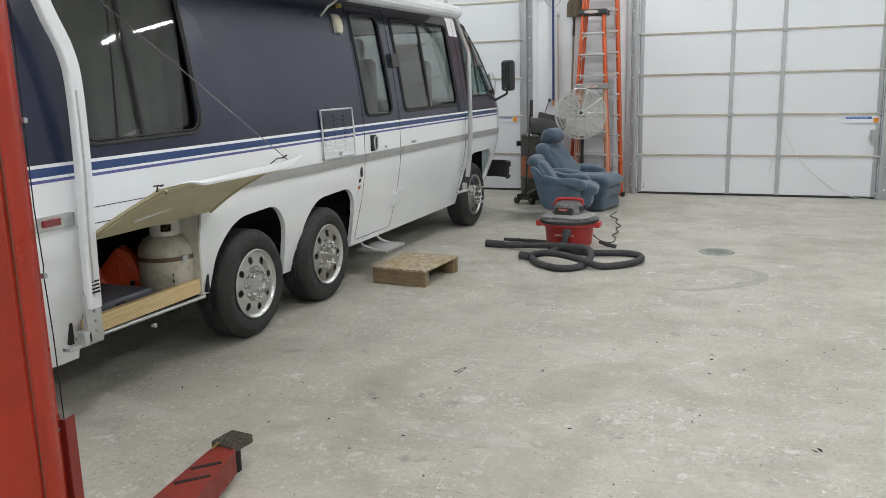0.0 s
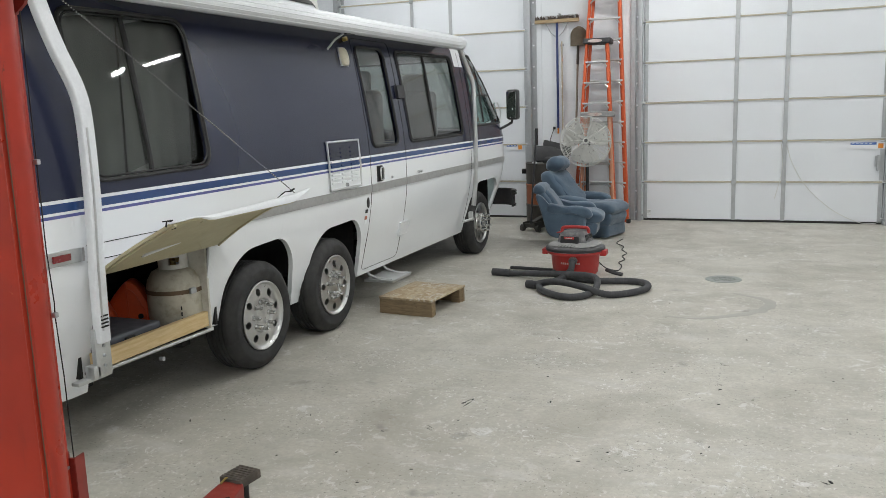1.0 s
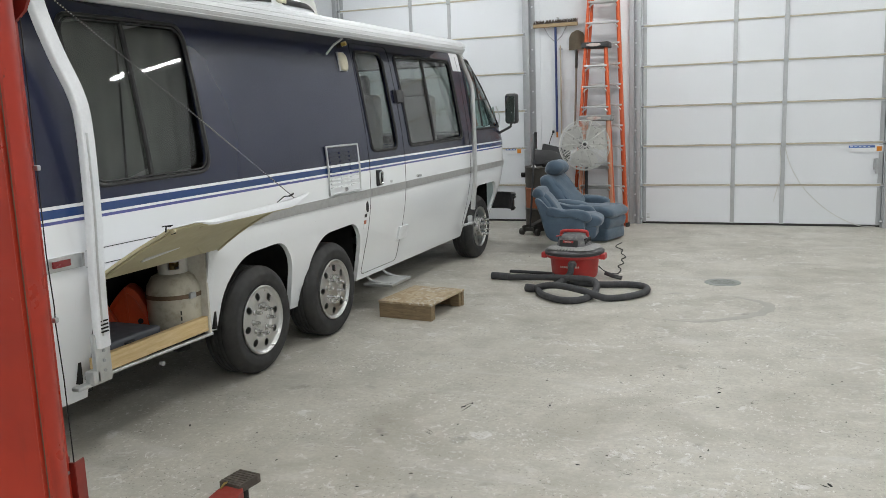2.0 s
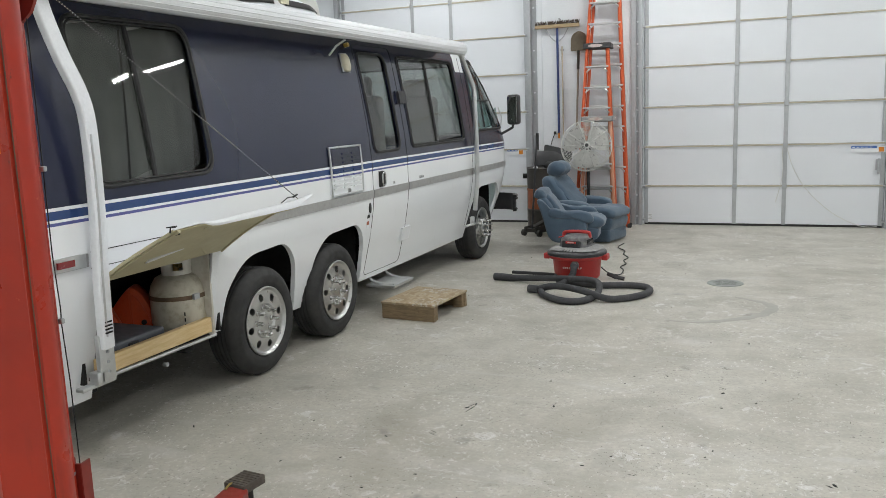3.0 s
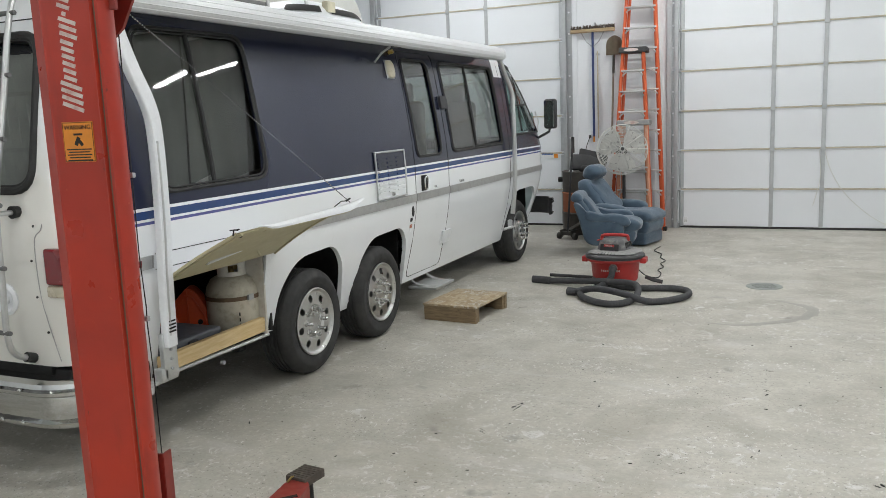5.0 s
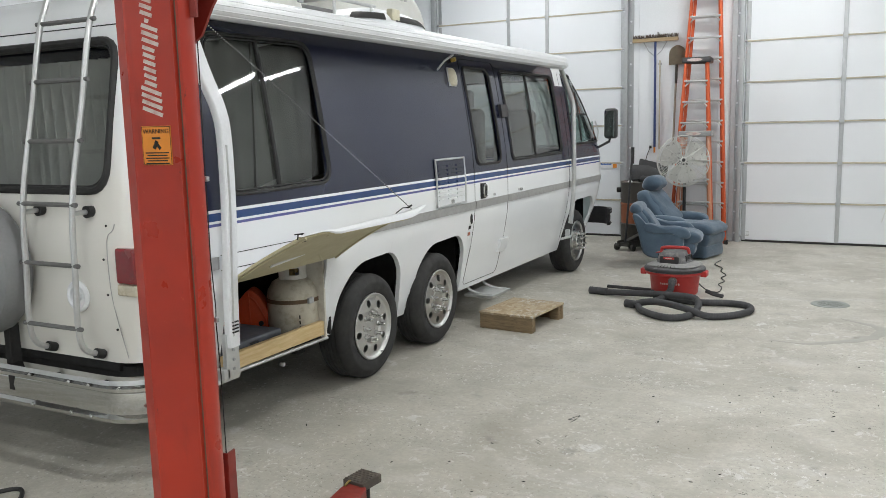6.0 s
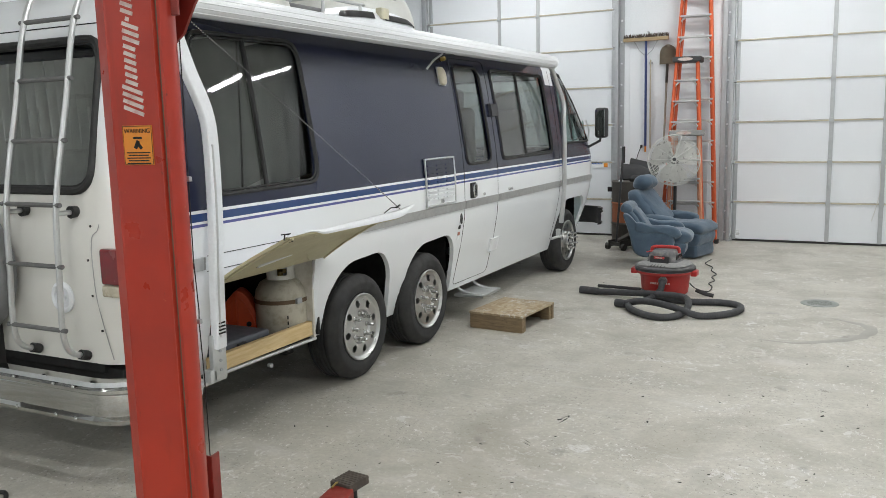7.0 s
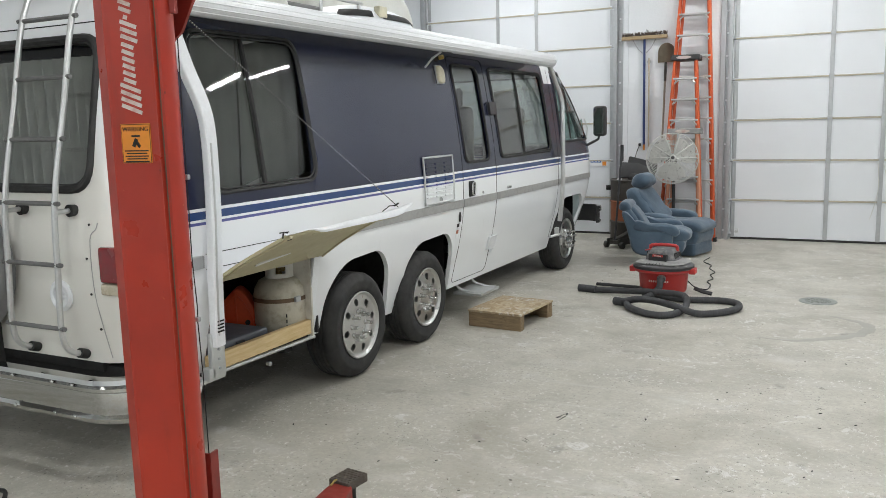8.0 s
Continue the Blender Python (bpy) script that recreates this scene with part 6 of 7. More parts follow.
part("front_panel", bolster([(-0.10, 0.18), (0.24, 0.20), (0.27, 0.12), (0.22, 0.05), (-0.10, 0.04)], 0.42, A, 0.03), M["cloth"], low_chair)
for s in (-1, 1):
    S = A @ T(0, s * 0.255, 0)
    part("armrest", bolster([(-0.30, 0.40), (-0.24, 0.43), (-0.10, 0.405), (0.08, 0.40), (0.18, 0.37), (0.22, 0.30), (0.17, 0.26), (0.08, 0.30), (-0.10, 0.31), (-0.28, 0.33)], 0.13, S, 0.05, 0.05, 0.007), M["cloth"], low_chair)
    part("side_panel", bolster([(-0.26, 0.05), (-0.37, 0.34), (-0.43, 0.52), (-0.36, 0.52), (-0.22, 0.38), (0.06, 0.33), (0.15, 0.27), (0.14, 0.14), (0.10, 0.05)], 0.10, S, 0.035, 0.0, 0.007), M["cloth"], low_chair)
part("pedestal", rod((-2.19, 9.72, 0.02), (-2.19, 9.72, 0.16), 0.07, 16), M["plastic"], low_chair)
part("foot", box(0.42, 0.42, 0.025, m=T(-2.19, 9.72, 0.0125, rz=6), bevel=0.008), M["plastic"], low_chair, "black steel swivel foot")

B = T(-2.26, 10.50, 0, rz=-14)
big_chair = thing("armchair", "worn blue velour recliner with headrest beside the ladders", "armchair", "blue armchairs", at=(-2.26, 10.50, 0))
part("back", bolster([(-0.28, 0.14), (-0.38, 0.46), (-0.49, 0.74), (-0.45, 0.81), (-0.36, 0.80), (-0.25, 0.68), (-0.10, 0.48), (-0.08, 0.25)], 0.54, B, 0.07, 0.04), M["cloth"], big_chair)
part("back_cushion", bolster([(-0.42, 0.76), (-0.36, 0.80), (-0.28, 0.74), (-0.16, 0.60), (-0.05, 0.47), (-0.16, 0.46), (-0.30, 0.60)], 0.44, B, 0.06, 0.1), M["cloth"], big_chair)
part("headrest", bolster([(-0.48, 0.86), (-0.46, 0.95), (-0.38, 1.00), (-0.28, 0.975), (-0.24, 0.90), (-0.29, 0.84), (-0.40, 0.81)], 0.34, B, 0.09, 0.08), M["cloth"], big_chair)
part("seat", bolster([(-0.12, 0.26), (-0.10, 0.41), (0.08, 0.43), (0.22, 0.41), (0.24, 0.30), (0.10, 0.25)], 0.48, B, 0.05, 0.06), M["cloth"], big_chair)
part("leg_rest", bolster([(0.17, 0.33), (0.19, 0.425), (0.32, 0.445), (0.45, 0.43), (0.52, 0.37), (0.49, 0.31), (0.34, 0.29)], 0.54, B, 0.06, 0.05), M["cloth"], big_chair)
part("leg_rest_panel", bolster([(0.16, 0.31), (0.44, 0.32), (0.49, 0.27), (0.47, 0.19), (0.42, 0.16), (0.16, 0.17)], 0.53, B, 0.04), M["cloth"], big_chair)
part("skirt", bolster([(0.10, 0.18), (0.42, 0.18), (0.46, 0.12), (0.46, 0.03), (0.38, 0.012), (0.10, 0.012)], 0.52, B, 0.03), M["cloth"], big_chair)
for s in (-1, 1):
    S = B @ T(0, s * 0.315, 0)
    part("armrest", bolster([(-0.34, 0.42), (-0.30, 0.50), (-0.10, 0.525), (0.10, 0.515), (0.20, 0.48), (0.21, 0.41), (0.14, 0.38), (-0.10, 0.38), (-0.30, 0.36)], 0.15, S, 0.055, 0.04, 0.008), M["cloth"], big_chair)
    part("side_panel", bolster([(-0.32, 0.02), (-0.38, 0.25), (-0.36, 0.42), (-0.10, 0.43), (0.16, 0.42), (0.19, 0.25), (0.17, 0.02), (-0.10, 0.012)], 0.11, S, 0.03, 0.0, 0.008), M["cloth"], big_chair)
part("recline_lever", tube([B @ Vector((0.08, -0.38, 0.24)), B @ Vector((0.14, -0.40, 0.20))], 0.012, 6), M["plastic"], big_chair)

# ---- fan on a pedestal ----
M["blade"] = worn("pale_blade_aluminium", (0.66, 0.66, 0.63), 0.3, 0.5, amount=0.25, scale=10)
M["wire"] = worn("grey_wire", (0.62, 0.62, 0.59), 0.5, 0.3, amount=0.2)
FX, FY, FZ = -2.345, 11.02, 1.17
fan = thing("pedestal_fan", "large grey wire-guarded pedestal fan behind the armchairs", "fan", at=(FX, FY, 0))
FMx = Matrix.Translation((FX, FY, FZ)) @ Euler((radians(80), 0, radians(16))).to_matrix().to_4x4()     # local z looks at the hall
guard = part("guard", tube([FMx @ Vector((0.335 * math.cos(t), 0.335 * math.sin(t), 0)) for t in [k * math.tau / 56 for k in range(56)]], 0.007, 6, True), M["wire"], fan, "round wire guard")
def dome(r, sign):
    return sign * (0.085 * (1 - (r / 0.335) ** 2) ** 0.6)
for sign in (1, -1):
    rr = [0.05 + 0.0155 * k for k in range(19)] if sign > 0 else [0.08 + 0.04 * k for k in range(7)]
    for r in rr:
        part("guard_ring", tube([FMx @ Vector((r * math.cos(t), r * math.sin(t), dome(r, sign))) for t in [k * math.tau / 40 for k in range(40)]], 0.0030, 4, True), M["wire"], guard)
    for k in range(10):
        t = k * math.tau / 10
        part("guard_spoke", tube([FMx @ Vector((r * math.cos(t), r * math.sin(t), dome(r, sign) + 0.003 * sign)) for r in (0.035, 0.1, 0.18, 0.26, 0.31, 0.335)], 0.0042, 5), M["wire"], guard)
part("hub_badge", spin([(0.042, 0.080), (0.042, 0.090), (0.030, 0.094), (0.028, 0.088), (0.0, 0.088)], 24, FMx), M["wire"], guard)
part("hub_centre", spin([(0.024, 0.088), (0.022, 0.097), (0.0, 0.099)], 16, FMx), M["plastic"], guard)
for k in range(3):
    out = bmesh.new()
    rows = []
    for i in range(8):
        r = 0.05 + 0.25 * i / 7
        half = 0.46 + 0.42 * math.sin(math.pi * min(1, 0.25 + 0.6 * i / 7))
        rows.append([out.verts.new(FMx @ Vector((r * math.cos(a), r * math.sin(a), 0.05 * (j / 6 - 0.5) * -1.4 + 0.0))) for j, a in enumerate([k * math.tau / 3 + 0.5 + half * (j / 6 * 2 - 1) for j in range(7)])])
    for P, Q in zip(rows, rows[1:]):
        for j in range(6):
            out.faces.new((P[j], P[j + 1], Q[j + 1], Q[j]))
    bmesh.ops.solidify(out, geom=out.faces[:], thickness=0.003)
    part("blade", out, M["blade"], fan, "pale aluminium blade")
part("motor", spin([(0.0, -0.20), (0.06, -0.195), (0.075, -0.17), (0.075, -0.05), (0.05, -0.03), (0.0, -0.03)], 24, FMx), M["plastic"], fan)
part("pole", rod((FX, FY + 0.12, 0.05), (FX, FY + 0.12, FZ), 0.022, 14), M["plastic"], fan)
part("base", spin([(0.0, 0.0), (0.155, 0.0), (0.155, 0.02), (0.10, 0.05), (0.03, 0.07), (0.0, 0.07)], 32, Matrix.Translation((FX, FY + 0.12, 0))), M["plastic"], fan)

# ---- step ladders leaning at the wall ----
M["faded"] = worn("faded_orange_fibreglass", (0.60, 0.26, 0.15), 0.6, amount=0.5, scale=9, dirt=(0.5, 0.4, 0.33))
M["cap"] = worn("black_cap_plastic", (0.035, 0.035, 0.037), 0.55, amount=0.4, scale=12, dirt=(0.12, 0.12, 0.115))
def step_ladder(h, w0, w1, n, m, label, cap=True, faded=False):
    """A folded step ladder, drawn upright with its foot at the origin, front towards -y."""
    lad_ob = thing("step_ladder", label, "ladder", "orange step ladders", at=tuple(m.translation))
    paint = M["faded"] if faded else M["orange"]
    def rail(xb, xt, y, t=0.028, wd=0.075):
        out = None
        for dx, sx, sy, dy in ((0, 0.008, wd, 0), (0.012, 0.03, 0.010, -wd / 2), (0.012, 0.03, 0.010, wd / 2)):
            s = -1 if xb > 0 else 1
            b = box(sx, sy, 1.0, (s * dx, dy, 0.5), 0.002)
            sh = Matrix.Identity(4)
            sh[0][2] = (xt - xb)
            sh[2][2] = h
            b.transform(m @ Matrix.Translation((xb, y, 0)) @ sh)
            out = join(out, b)
        return out
    for s in (-1, 1):
        part("front_rail", rail(s * w0 / 2, s * w1 / 2, 0), paint, lad_ob)
        part("rear_rail", rail(s * (w0 / 2 - 0.04), s * (w1 / 2 - 0.03), 0.085, wd=0.05), paint, lad_ob)
        bm = box(0.05, 0.10, 0.06, m=m @ Matrix.Translation((s * w0 / 2, 0, 0.03)), bevel=0.008)
        part("rubber_foot", bm, M["black"], lad_ob)
    for k in range(1, n + 1):
        z = h * k / (n + (1 if cap else 0.4))
        if z > h - 0.1:
            break
        w = w0 + (w1 - w0) * z / h
        tread = part("tread", box(w - 0.02, 0.085, 0.022, m=m @ Matrix.Translation((0, -0.005, z)), bevel=0.004), M["alu"], lad_ob)
        for s in (-1, 1):
            part("tread_brace", tube([m @ Vector((s * (w / 2 - 0.085), -0.03, z - 0.012)), m @ Vector((s * (w / 2 - 0.012), -0.03, z - 0.075))], 0.011, 6), M["alu"], tread)
        if k % 2:
            part("rear_bar", rod(m @ Vector((-w / 2 + 0.05, 0.085, z)), m @ Vector((w / 2 - 0.05, 0.085, z)), 0.012, 8), M["alu"], lad_ob)
    if cap:
        c = part("top_cap", box(w1 + 0.08, 0.22, 0.075, m=m @ Matrix.Translation((0, 0.04, h)), bevel=0.016, seg=3), M["vdust"] if faded else M["cap"], lad_ob, "spattered grey top" if faded else "dark grey plastic top cap")
        part("cap_badge", slab([(0.10 * math.cos(t * 0.4), 0.022 * math.sin(t * 0.4)) for t in range(16)], 0.004, m @ Matrix.Translation((-0.02, -0.070, h)) @ UPRIGHT), M["mark"], c)
    return lad_ob


step_ladder(3.66, 0.78, 0.37, 12, T(-2.255, 11.60, 0, rx=-3.2, ry=0.5), "tall orange fibreglass step ladder folded against the wall")
step_ladder(2.50, 0.60, 0.30, 8, T(-2.30, 11.40, 0, rx=-2.6, ry=0.4), "orange fibreglass step ladder with dark grey top cap")
step_ladder(1.52, 0.50, 0.36, 4, T(-2.24, 11.235, 0, rx=-2.0), "small faded orange step ladder with a paint-spattered grey top", faded=True)

# ---- drum with odds and ends, trolley jack ----
M["rust"] = worn("rusty_brown_steel", (0.075, 0.068, 0.060), 0.6, 0.3, amount=0.6, scale=5, dirt=(0.06, 0.045, 0.035))
M["rustband"] = worn("rusty_orange_steel", (0.30, 0.10, 0.045), 0.7, 0.2, amount=0.6, scale=6, dirt=(0.12, 0.06, 0.035))
dx, dy = -2.955, 11.28
DMx = Matrix.Translation((dx, dy, 0))
drum = thing("oil_drum", "rusty brown steel oil drum with an orange middle band", "oil drum", at=(dx, dy, 0))
part("lower_shell", spin([(0.0, 0.0), (0.28, 0.0), (0.288, 0.01), (0.28, 0.02), (0.278, 0.28), (0.288, 0.295), (0.278, 0.31)], 40, DMx), M["rust"], drum)
part("middle_shell", spin([(0.278, 0.312), (0.278, 0.56), (0.288, 0.575), (0.278, 0.59)], 40, DMx), M["rustband"], drum)
part("upper_shell", spin([(0.278, 0.592), (0.28, 0.86), (0.288, 0.87), (0.28, 0.88), (0.265, 0.868), (0.0, 0.865)], 40, DMx), M["rust"], drum)
tyre_small = thing("rubber_bundle", "black rubber odds and ends on the drum", "rubber parts", at=(dx + 0.08, dy, 0.87))
part("ring", tube([(dx + 0.14 + 0.13 * math.cos(t), dy - 0.02 + 0.14 * math.sin(t), 0.93 + 0.03 * math.sin(t)) for t in [k * math.tau / 28 for k in range(28)]], 0.06, 12, True), M["black"], tyre_small)
part("flap", slab(rounded([(-0.20, 0.0), (0.20, -0.05), (0.22, 0.10), (-0.18, 0.20)], 0.03), 0.02, T(dx + 0.12, dy + 0.1, 0.99, rx=75, rz=4)), M["plastic"], tyre_small)
part("hood", slab(rounded([(-0.20, 0.0), (0.16, 0.02), (0.20, 0.14), (0.05, 0.22), (-0.20, 0.24)], 0.04), 0.05, T(dx + 0.08, dy - 0.12, 0.885, rx=62, rz=8), bevel=0.012), M["plastic"], tyre_small)
part("white_knob", spin([(0.0, 0.0), (0.03, 0.0), (0.034, 0.02), (0.02, 0.035), (0.0, 0.037)], 14, Matrix.Translation((dx - 0.11, dy - 0.2, 0.868))), M["awning"], tyre_small)
part("bung", rod((dx - 0.27, dy - 0.06, 0.76), (dx - 0.33, dy - 0.08, 0.76), 0.035, 14), M["dark"], drum)
jack = thing("trolley_jack", "greasy grey trolley jack with its handle upright", "trolley jack", at=(-2.93, 10.80, 0))
JM = T(-2.93, 10.80, 0, rz=70)
M["grease"] = worn("greasy_grey_steel", (0.07, 0.068, 0.062), 0.5, 0.4, amount=0.5, scale=12, dirt=(0.03, 0.028, 0.025))
for s in (-1, 1):
    part("side_plate", box(0.50, 0.014, 0.09, m=JM @ T(0, s * 0.09, 0.085), bevel=0.004), M["grease"], jack)
    for x, r in ((-0.21, 0.045), (0.22, 0.04)):
        part("roller", rod(JM @ Vector((x, s * 0.105, r)), JM @ Vector((x, s * 0.145, r)), r, 16), M["grease"], jack)
part("lift_beam", box(0.42, 0.08, 0.05, m=JM @ T(0.02, 0, 0.145, ry=-12), bevel=0.008), M["grease"], jack)
part("saddle", spin([(0.0, 0.0), (0.045, 0.0), (0.05, 0.02), (0.0, 0.018)], 16, JM @ T(0.2, 0, 0.19)), M["grease"], jack)
part("crossbar", box(0.05, 0.2, 0.05, m=JM @ T(-0.2, 0, 0.08), bevel=0.006), M["grease"], jack)
part("jack_handle", tube([JM @ Vector((-0.2, 0, 0.10)), Vector((-2.985, 10.90, 1.34))], 0.014, 10), M["plastic"], jack)
part("grip", rod((-2.985, 10.893, 1.14), (-2.985, 10.90, 1.36), 0.022, 10), M["black"], jack)

# ---- tools on the wall ----
WY = WALL_Y - 0.02
br = thing("push_broom", "wide push broom with a blue handle hung on the wall", "broom", at=(-2.93, WY - 0.04, 2.05))
part("head", box(0.64, 0.055, 0.05, (-2.93, WY - 0.05, 2.835), 0.008), make_wood("broom_wood", (0.42, 0.32, 0.19), (0.3, 0.21, 0.11), along=(1, 10, 10)), br)
bm = bmesh.new()
rnd = random.Random(5)
for k in range(260):
    x, y = -2.93 + rnd.uniform(-0.315, 0.315), WY - 0.05 + rnd.uniform(-0.02, 0.02)
    tip = Vector((x + rnd.uniform(-0.012, 0.012), y + rnd.uniform(-0.01, 0.01), 2.905 + rnd.uniform(-0.012, 0.012)))
    rod((x, y, 2.858), tip, 0.004, 4, 0.002, bm=bm)
part("bristles", bm, worn("brown_bristle", (0.08, 0.06, 0.045), 0.9), br, kind="stuff")
part("handle", rod((-2.93, WY - 0.045, 2.83), (-2.925, WY - 0.035, 1.33), 0.017, 12), worn("blue_handle_paint", (0.022, 0.045, 0.16), 0.45, amount=0.3), br, "blue handle")
part("handle_tip", rod((-2.925, WY - 0.035, 1.33), (-2.925, WY - 0.035, 1.25), 0.014, 12), M["stick"], br)
for s in (-1, 1):
    part("brace", tube([(-2.93 + s * 0.17, WY - 0.05, 2.82), (-2.93 + s * 0.09, WY - 0.05, 2.68), (-2.93, WY - 0.047, 2.60)], 0.007, 6), M["galv"], br)
part("hook", rod((-2.90, WY + 0.02, 2.93), (-2.90, WY - 0.05, 2.935), 0.012, 8), M["galv"], br)
pole = thing("wooden_pole", "pale wooden pole hung on the wall", "pole", at=(-2.86, WY - 0.02, 1.9))
part("shaft", rod((-2.868, WY - 0.022, 2.55), (-2.862, WY - 0.022, 1.30), 0.011, 10), make_wood("bleached_wood", (0.55, 0.5, 0.4), (0.4, 0.34, 0.25)), pole)
part("clip", box(0.05, 0.03, 0.03, (-2.866, WY - 0.012, 2.5), 0.004), M["galv"], pole)
sh = thing("shovel", "rusty round-point shovel hung blade up on the wall", "shovel", at=(-2.62, WY - 0.03, 2.0))
bl = bmesh.new()
rows = []
for i in range(11):
    t = i / 10
    z = 2.475 + 0.27 * t
    half = 0.115 if t < 0.55 else 0.115 * math.sqrt(max(0.0, 1 - ((t - 0.55) / 0.46) ** 2))
    rows.append([bl.verts.new((-2.625 + half * (j / 6 * 2 - 1), WY - 0.03 - 0.03 * (1 - (j / 3 - 1) ** 2) + 0.02 * t, z)) for j in range(7)])
for P, Q in zip(rows, rows[1:]):
    for j in range(6):
        bl.faces.new((P[j], P[j + 1], Q[j + 1], Q[j]))
bmesh.ops.solidify(bl, geom=bl.faces[:], thickness=0.003)
part("blade", bl, worn("rusty_blade", (0.24, 0.195, 0.14), 0.55, 0.5, amount=0.5), sh, "rusty steel blade")
part("socket", rod((-2.625, WY - 0.05, 2.48), (-2.635, WY - 0.04, 2.22), 0.019, 10), worn("dark_steel", (0.06, 0.055, 0.05), 0.5, 0.6), sh)
part("handle", rod((-2.635, WY - 0.04, 2.24), (-2.665, WY - 0.03, 1.32), 0.0145, 10), make_wood("grey_handle_wood", (0.34, 0.30, 0.25), (0.24, 0.2, 0.16)), sh)
part("hook", rod((-2.625, WY + 0.02, 2.46), (-2.625, WY - 0.055, 2.465), 0.008, 8), M["galv"], sh)
outlet = thing("wall_socket", "white wall socket with a black plug", "socket", at=(-2.99, WALL_Y, 1.33))
part("plate", box(0.075, 0.012, 0.12, (-2.99, WALL_Y - 0.006, 1.36), 0.004), M["awning"], outlet)
part("plug", box(0.03, 0.04, 0.04, (-2.99, WALL_Y - 0.03, 1.33), 0.006), M["black"], outlet)
part("plug_cord", tube(smooth_line([(-2.99, WALL_Y - 0.045, 1.32), (-3.03, WALL_Y - 0.07, 1.20), (-3.05, WALL_Y - 0.09, 1.05), (-2.97, WALL_Y - 0.1, 0.95)], 5), 0.006, 6), M["black"], outlet)
for k, x in enumerate((-3.18, -2.06)):
    tagged(part("trim_%d" % (k + 1), box(0.012, 0.010, ZC, (x, WALL_Y - 0.005, ZC / 2)), M["wall"], smooth=False), "thin white wall seam cover", "trim", kind="structure")
tagged(part("trim_3", box(0.07, 0.05, dh, (-1.86, WALL_Y - 0.025, dh / 2), 0.004), M["galv"], smooth=False), "galvanised angle beside the door", "trim", kind="structure")

# ---- details of the right door ----
DY = WALL_Y - 0.012
M["sblue"] = worn("blue_sticker", (0.05, 0.14, 0.42), 0.4)
for x, w in ((0.91, 0.30), (-3.73, 0.16)):
    zz = 1.045 if x > 0 else 1.085
    lab = thing("door_label", "white and blue printed label on the overhead door", "label", "door labels", at=(x, DY, zz))
    part("paper", box(w + 0.1, 0.002, 0.085, (x + w / 2 + 0.05, DY + 0.008, zz - 0.025), 0.0004), M["awning"], lab)
    part("heading_bar", box(w, 0.003, 0.03, (x + w / 2, DY + 0.0065, zz), 0.0004), M["sblue"], lab)
    part("orange_patch", box(0.06, 0.003, 0.06, (x + w + 0.05, DY + 0.0065, zz - 0.03), 0.0004), M["stick"], lab)
    for k in range(int(w / 0.05)):
        part("text_bar", box(0.03, 0.003, 0.008, (x + 0.03 + 0.05 * k, DY + 0.0055, zz), 0.0003), M["awning"], lab)
tag = thing("door_tag", "small white tag at the foot of the overhead door", "label", at=(-1.63, DY, 0.1))
part("paper", box(0.06, 0.002, 0.10, (-1.63, DY + 0.008, 0.11), 0.0004), M["awning"], tag)
for k in range(4):
    part("text_bar", box(0.045, 0.003, 0.006, (-1.63, DY + 0.0065, 0.14 - 0.018 * k), 0.0003), M["band"], tag)
rope = thing("pull_rope", "thin white pull rope hanging on the overhead door", "rope", at=(0.13, WALL_Y - 0.05, 1.06))
part("strand", tube(smooth_line([(0.145, 11.885, 1.06), (0.225, 11.885, 0.80), (0.40, 11.885, 0.50), (0.71, 11.885, 0.20), (1.04, 11.885, 0.03), (1.25, 11.885, 0.02)], 6), 0.0045, 6), M["wire"], rope)
part("strand", tube(smooth_line([(0.085, 11.885, 1.06), (0.10, 11.885, 0.70), (0.02, 11.885, 0.33)], 6), 0.0045, 6), M["wire"], rope)
part("eye", rod((0.115, 11.93, 1.065), (0.115, 11.87, 1.065), 0.012, 8), M["galv"], rope)
lock = thing("door_lock", "galvanised slide lock on the overhead door", "lock", at=(1.26, WALL_Y - 0.03, 0.82))
part("plate", box(0.07, 0.02, 0.14, (1.235, WALL_Y - 0.022, 0.82), 0.004), M["galv"], lock)
part("bolt", box(0.03, 0.03, 0.20, (1.235, WALL_Y - 0.04, 0.80), 0.006), M["galv"], lock)

# ---- floor drain and wet patches ----
drain = thing("floor_drain", "round dark iron floor drain with a wet rim", "drain", at=(-0.40, 8.03, 0))
part("cover", spin([(0.165, 0.0), (0.16, 0.005), (0.13, 0.005), (0.125, 0.004), (0.001, 0.004)], 40, Matrix.Translation((-0.40, 8.03, 0))), worn("wet_iron", (0.24, 0.26, 0.24), 0.45, 0.0, amount=0.4), drain)
for k in range(7):
    w = 0.11 * math.sqrt(1 - ((k - 3) / 4) ** 2)
    part("slot", box(2 * w, 0.004, 0.002, (-0.40, 8.03 + 0.03 * (k - 3), 0.0036)), M["dark"], drain)


def make_wet():
    a = Mat("wet_concrete", rough=0.42)
    c = a.mix(a.ramp(a.noise(3, 5), 0.35, 0.7), (0.30, 0.288, 0.25), (0.355, 0.34, 0.30))
    a.colour(a.mix(a.ramp(a.noise(30, 4), 0.35, 0.7, 0, 0.35), c, (0.24, 0.23, 0.205)))
    return a.m


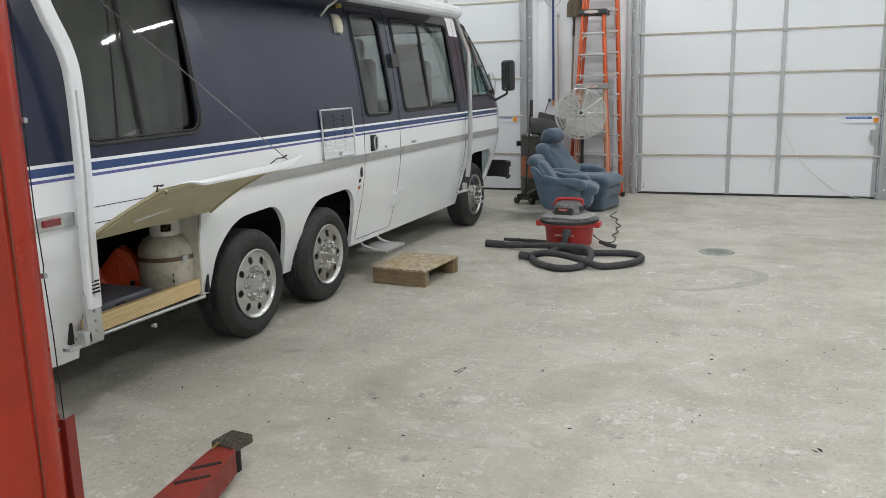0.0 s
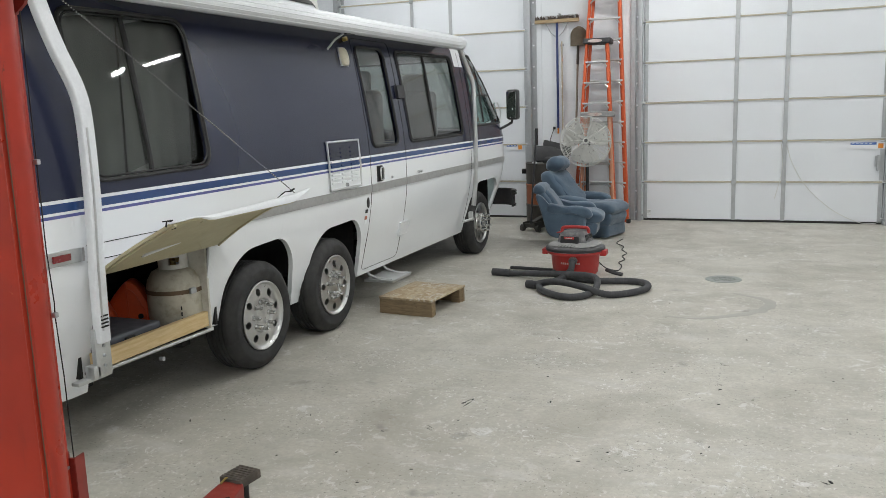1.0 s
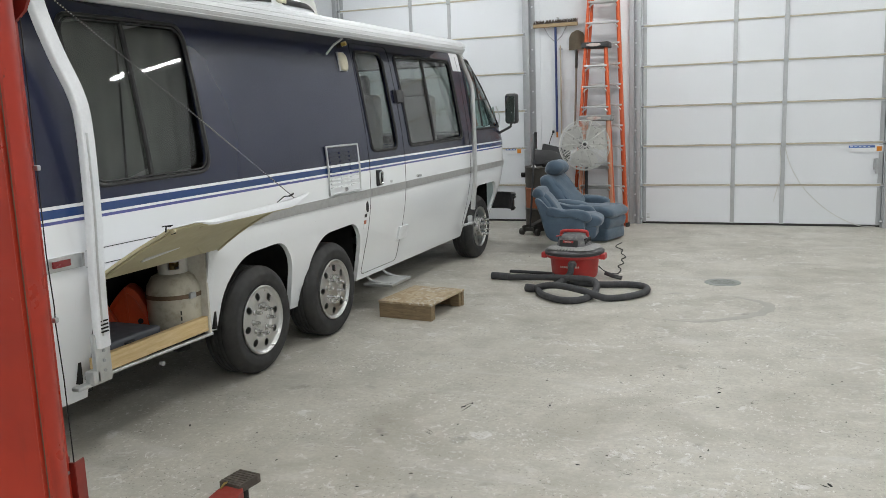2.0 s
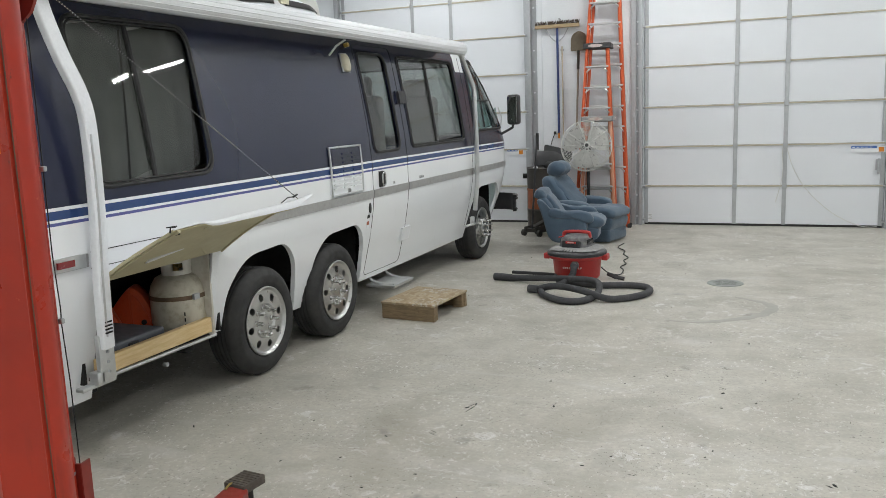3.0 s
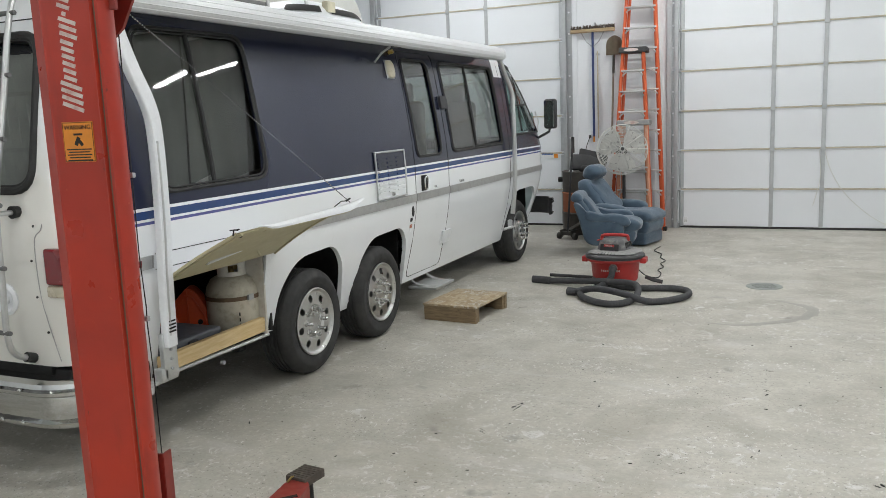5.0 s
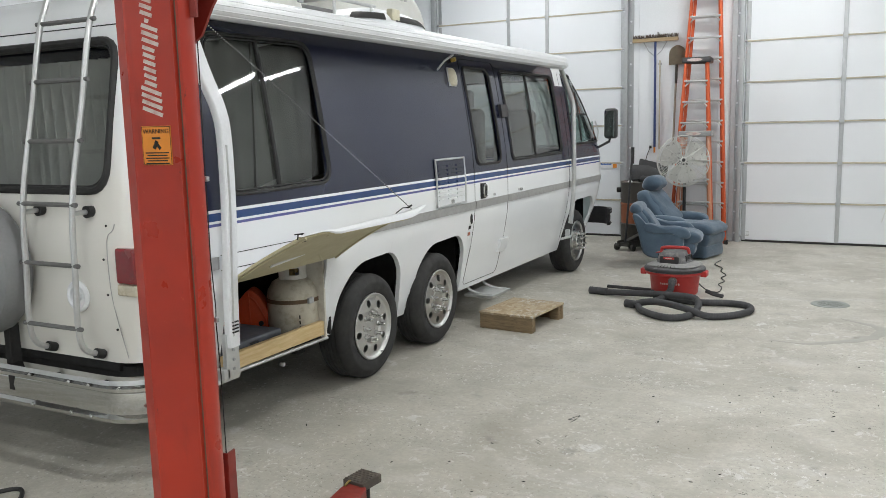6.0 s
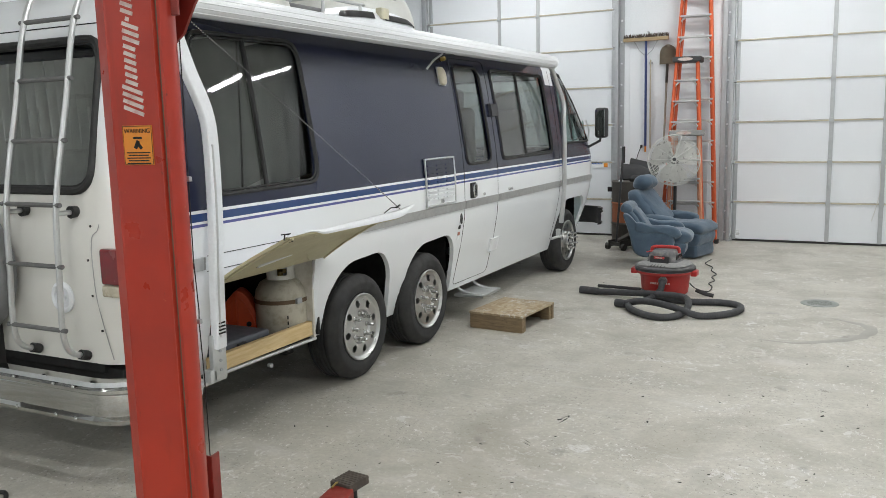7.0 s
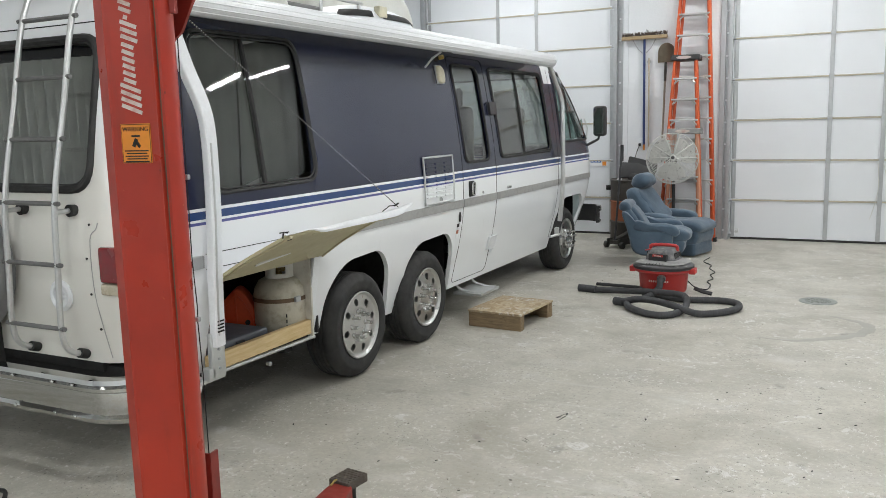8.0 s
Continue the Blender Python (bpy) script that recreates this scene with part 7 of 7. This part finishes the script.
def puddle(line, wmin, wmax, seed):
    rnd = random.Random(seed)
    pts = smooth_line([(x, y, 0) for x, y in line], 8)
    out = bmesh.new()
    prev = None
    for i, p in enumerate(pts):
        d = (pts[min(i + 1, len(pts) - 1)] - pts[max(i - 1, 0)]).normalized()
        s = Vector((-d.y, d.x, 0))
        t = i / (len(pts) - 1)
        w = (wmin + (wmax - wmin) * math.sin(math.pi * t)) * (0.8 + 0.5 * noise.noise((i * 0.35, seed, 0)))
        row = [out.verts.new(p + s * w * q + Vector((0, 0, h))) for q, h in ((-1, 0.0004), (-0.7, 0.0016), (0.7, 0.0016), (1, 0.0004))]
        if prev:
            for k in range(3):
                out.faces.new((prev[k], row[k], row[k + 1], prev[k + 1]))
        prev = row
    bmesh.ops.recalc_face_normals(out, faces=out.faces[:])
    return out


wetm = make_wet()
wet = thing("wet_patch", "dark wet trail across the concrete by the drain", "puddle", at=(-0.1, 6.9, 0))
part("trail", puddle([(-0.28, 7.45), (-0.17, 7.38), (-0.04, 7.28), (0.02, 7.14), (-0.02, 6.95), (-0.14, 6.76), (-0.34, 6.60), (-0.52, 6.50), (-0.76, 6.52)], 0.015, 0.062, 2), wetm, wet)

# ---- grit on the floor ----
rnd = random.Random(11)
grit = bmesh.new()
SPOTS = [(-1.53, 3.34, 0.016), (-1.60, 4.24, 0.028), (-1.57, 4.31, 0.02), (-0.24, 4.88, 0.03), (0.41, 4.59, 0.016), (0.29, 3.78, 0.03), (-1.13, 4.40, 0.024), (-0.81, 4.90, 0.016), (-2.97, 3.54, 0.03)]
for k in range(150):
    SPOTS.append((rnd.uniform(-3.0, 2.0), rnd.uniform(2.6, 9.5), rnd.choice((0.004, 0.005, 0.007, 0.010))))
for k in range(45):
    SPOTS.append((rnd.uniform(-2.4, 1.6), rnd.uniform(2.6, 6.0), rnd.choice((0.012, 0.015, 0.02))))
for x, y, r in SPOTS:
    r *= 0.62
    n = rnd.randint(5, 7)
    sx, a0 = rnd.uniform(0.4, 1.0), rnd.uniform(0, 6)
    ring = [(x + r * (math.cos(a) * math.cos(a0) - sx * 0.5 * math.sin(a) * math.sin(a0)) * rnd.uniform(0.7, 1.2), y + r * (math.cos(a) * math.sin(a0) + sx * 0.5 * math.sin(a) * math.cos(a0)) * rnd.uniform(0.7, 1.2)) for a in [i * math.tau / n for i in range(n)]]
    base = [grit.verts.new((px, py, 0.0002)) for px, py in ring]
    top = [grit.verts.new((x + (px - x) * 0.7, y + (py - y) * 0.7, 0.002 + r * 0.12)) for px, py in ring]
    for i in range(n):
        grit.faces.new((base[i], base[(i + 1) % n], top[(i + 1) % n], top[i]))
    grit.faces.new(top)
# black scuffs: bundles of thin drag marks
for xa, ya, xb, yb in [(-1.59, 4.16, -1.56, 4.31), (-1.69, 3.87, -1.6, 3.81), (-0.29, 4.98, -0.21, 4.94), (-0.6, 3.64, -0.54, 3.63), (-0.3, 5.39, -0.2, 5.35), (0.24, 3.77, 0.29, 3.74), (-1.62, 4.18, -1.56, 4.35)]:
    for k in range(5):
        o = rnd.uniform(-0.02, 0.02)
        f0, f1 = rnd.uniform(0, 0.4), rnd.uniform(0.6, 1.0)
        p, q = Vector((xa + (xb - xa) * f0, ya + (yb - ya) * f0 + o, 0)), Vector((xa + (xb - xa) * f1, ya + (yb - ya) * f1 + o, 0))
        sd = Vector((-(q - p).y, (q - p).x, 0)).normalized() * rnd.uniform(0.0010, 0.0026)
        vs = [grit.verts.new(v + Vector((0, 0, h))) for v, h in ((p, 0.0005), ((p + q) / 2 + sd, 0.001), (q, 0.0005), ((p + q) / 2 - sd, 0.001))]
        grit.faces.new(vs)
bmesh.ops.recalc_face_normals(grit, faces=grit.faces[:])
tagged(part("floor_grit", grit, M["dark"], smooth=False), "dark crumbs and flakes scattered on the concrete", "debris", kind="stuff")

# a loop of black hose at the foot of the tail
loop = thing("rubber_hose", "short loop of black rubber hose on the floor", "hose", at=(-3.66, 2.1, 0))
part("tube", tube(smooth_line([(-3.84, 1.95, 0.012), (-3.78, 2.16, 0.012), (-3.72, 2.23, 0.012), (-3.65, 2.20, 0.012), (-3.58, 2.12, 0.012), (-3.46, 1.92, 0.012)], 6), 0.011, 8), M["black"], loop)
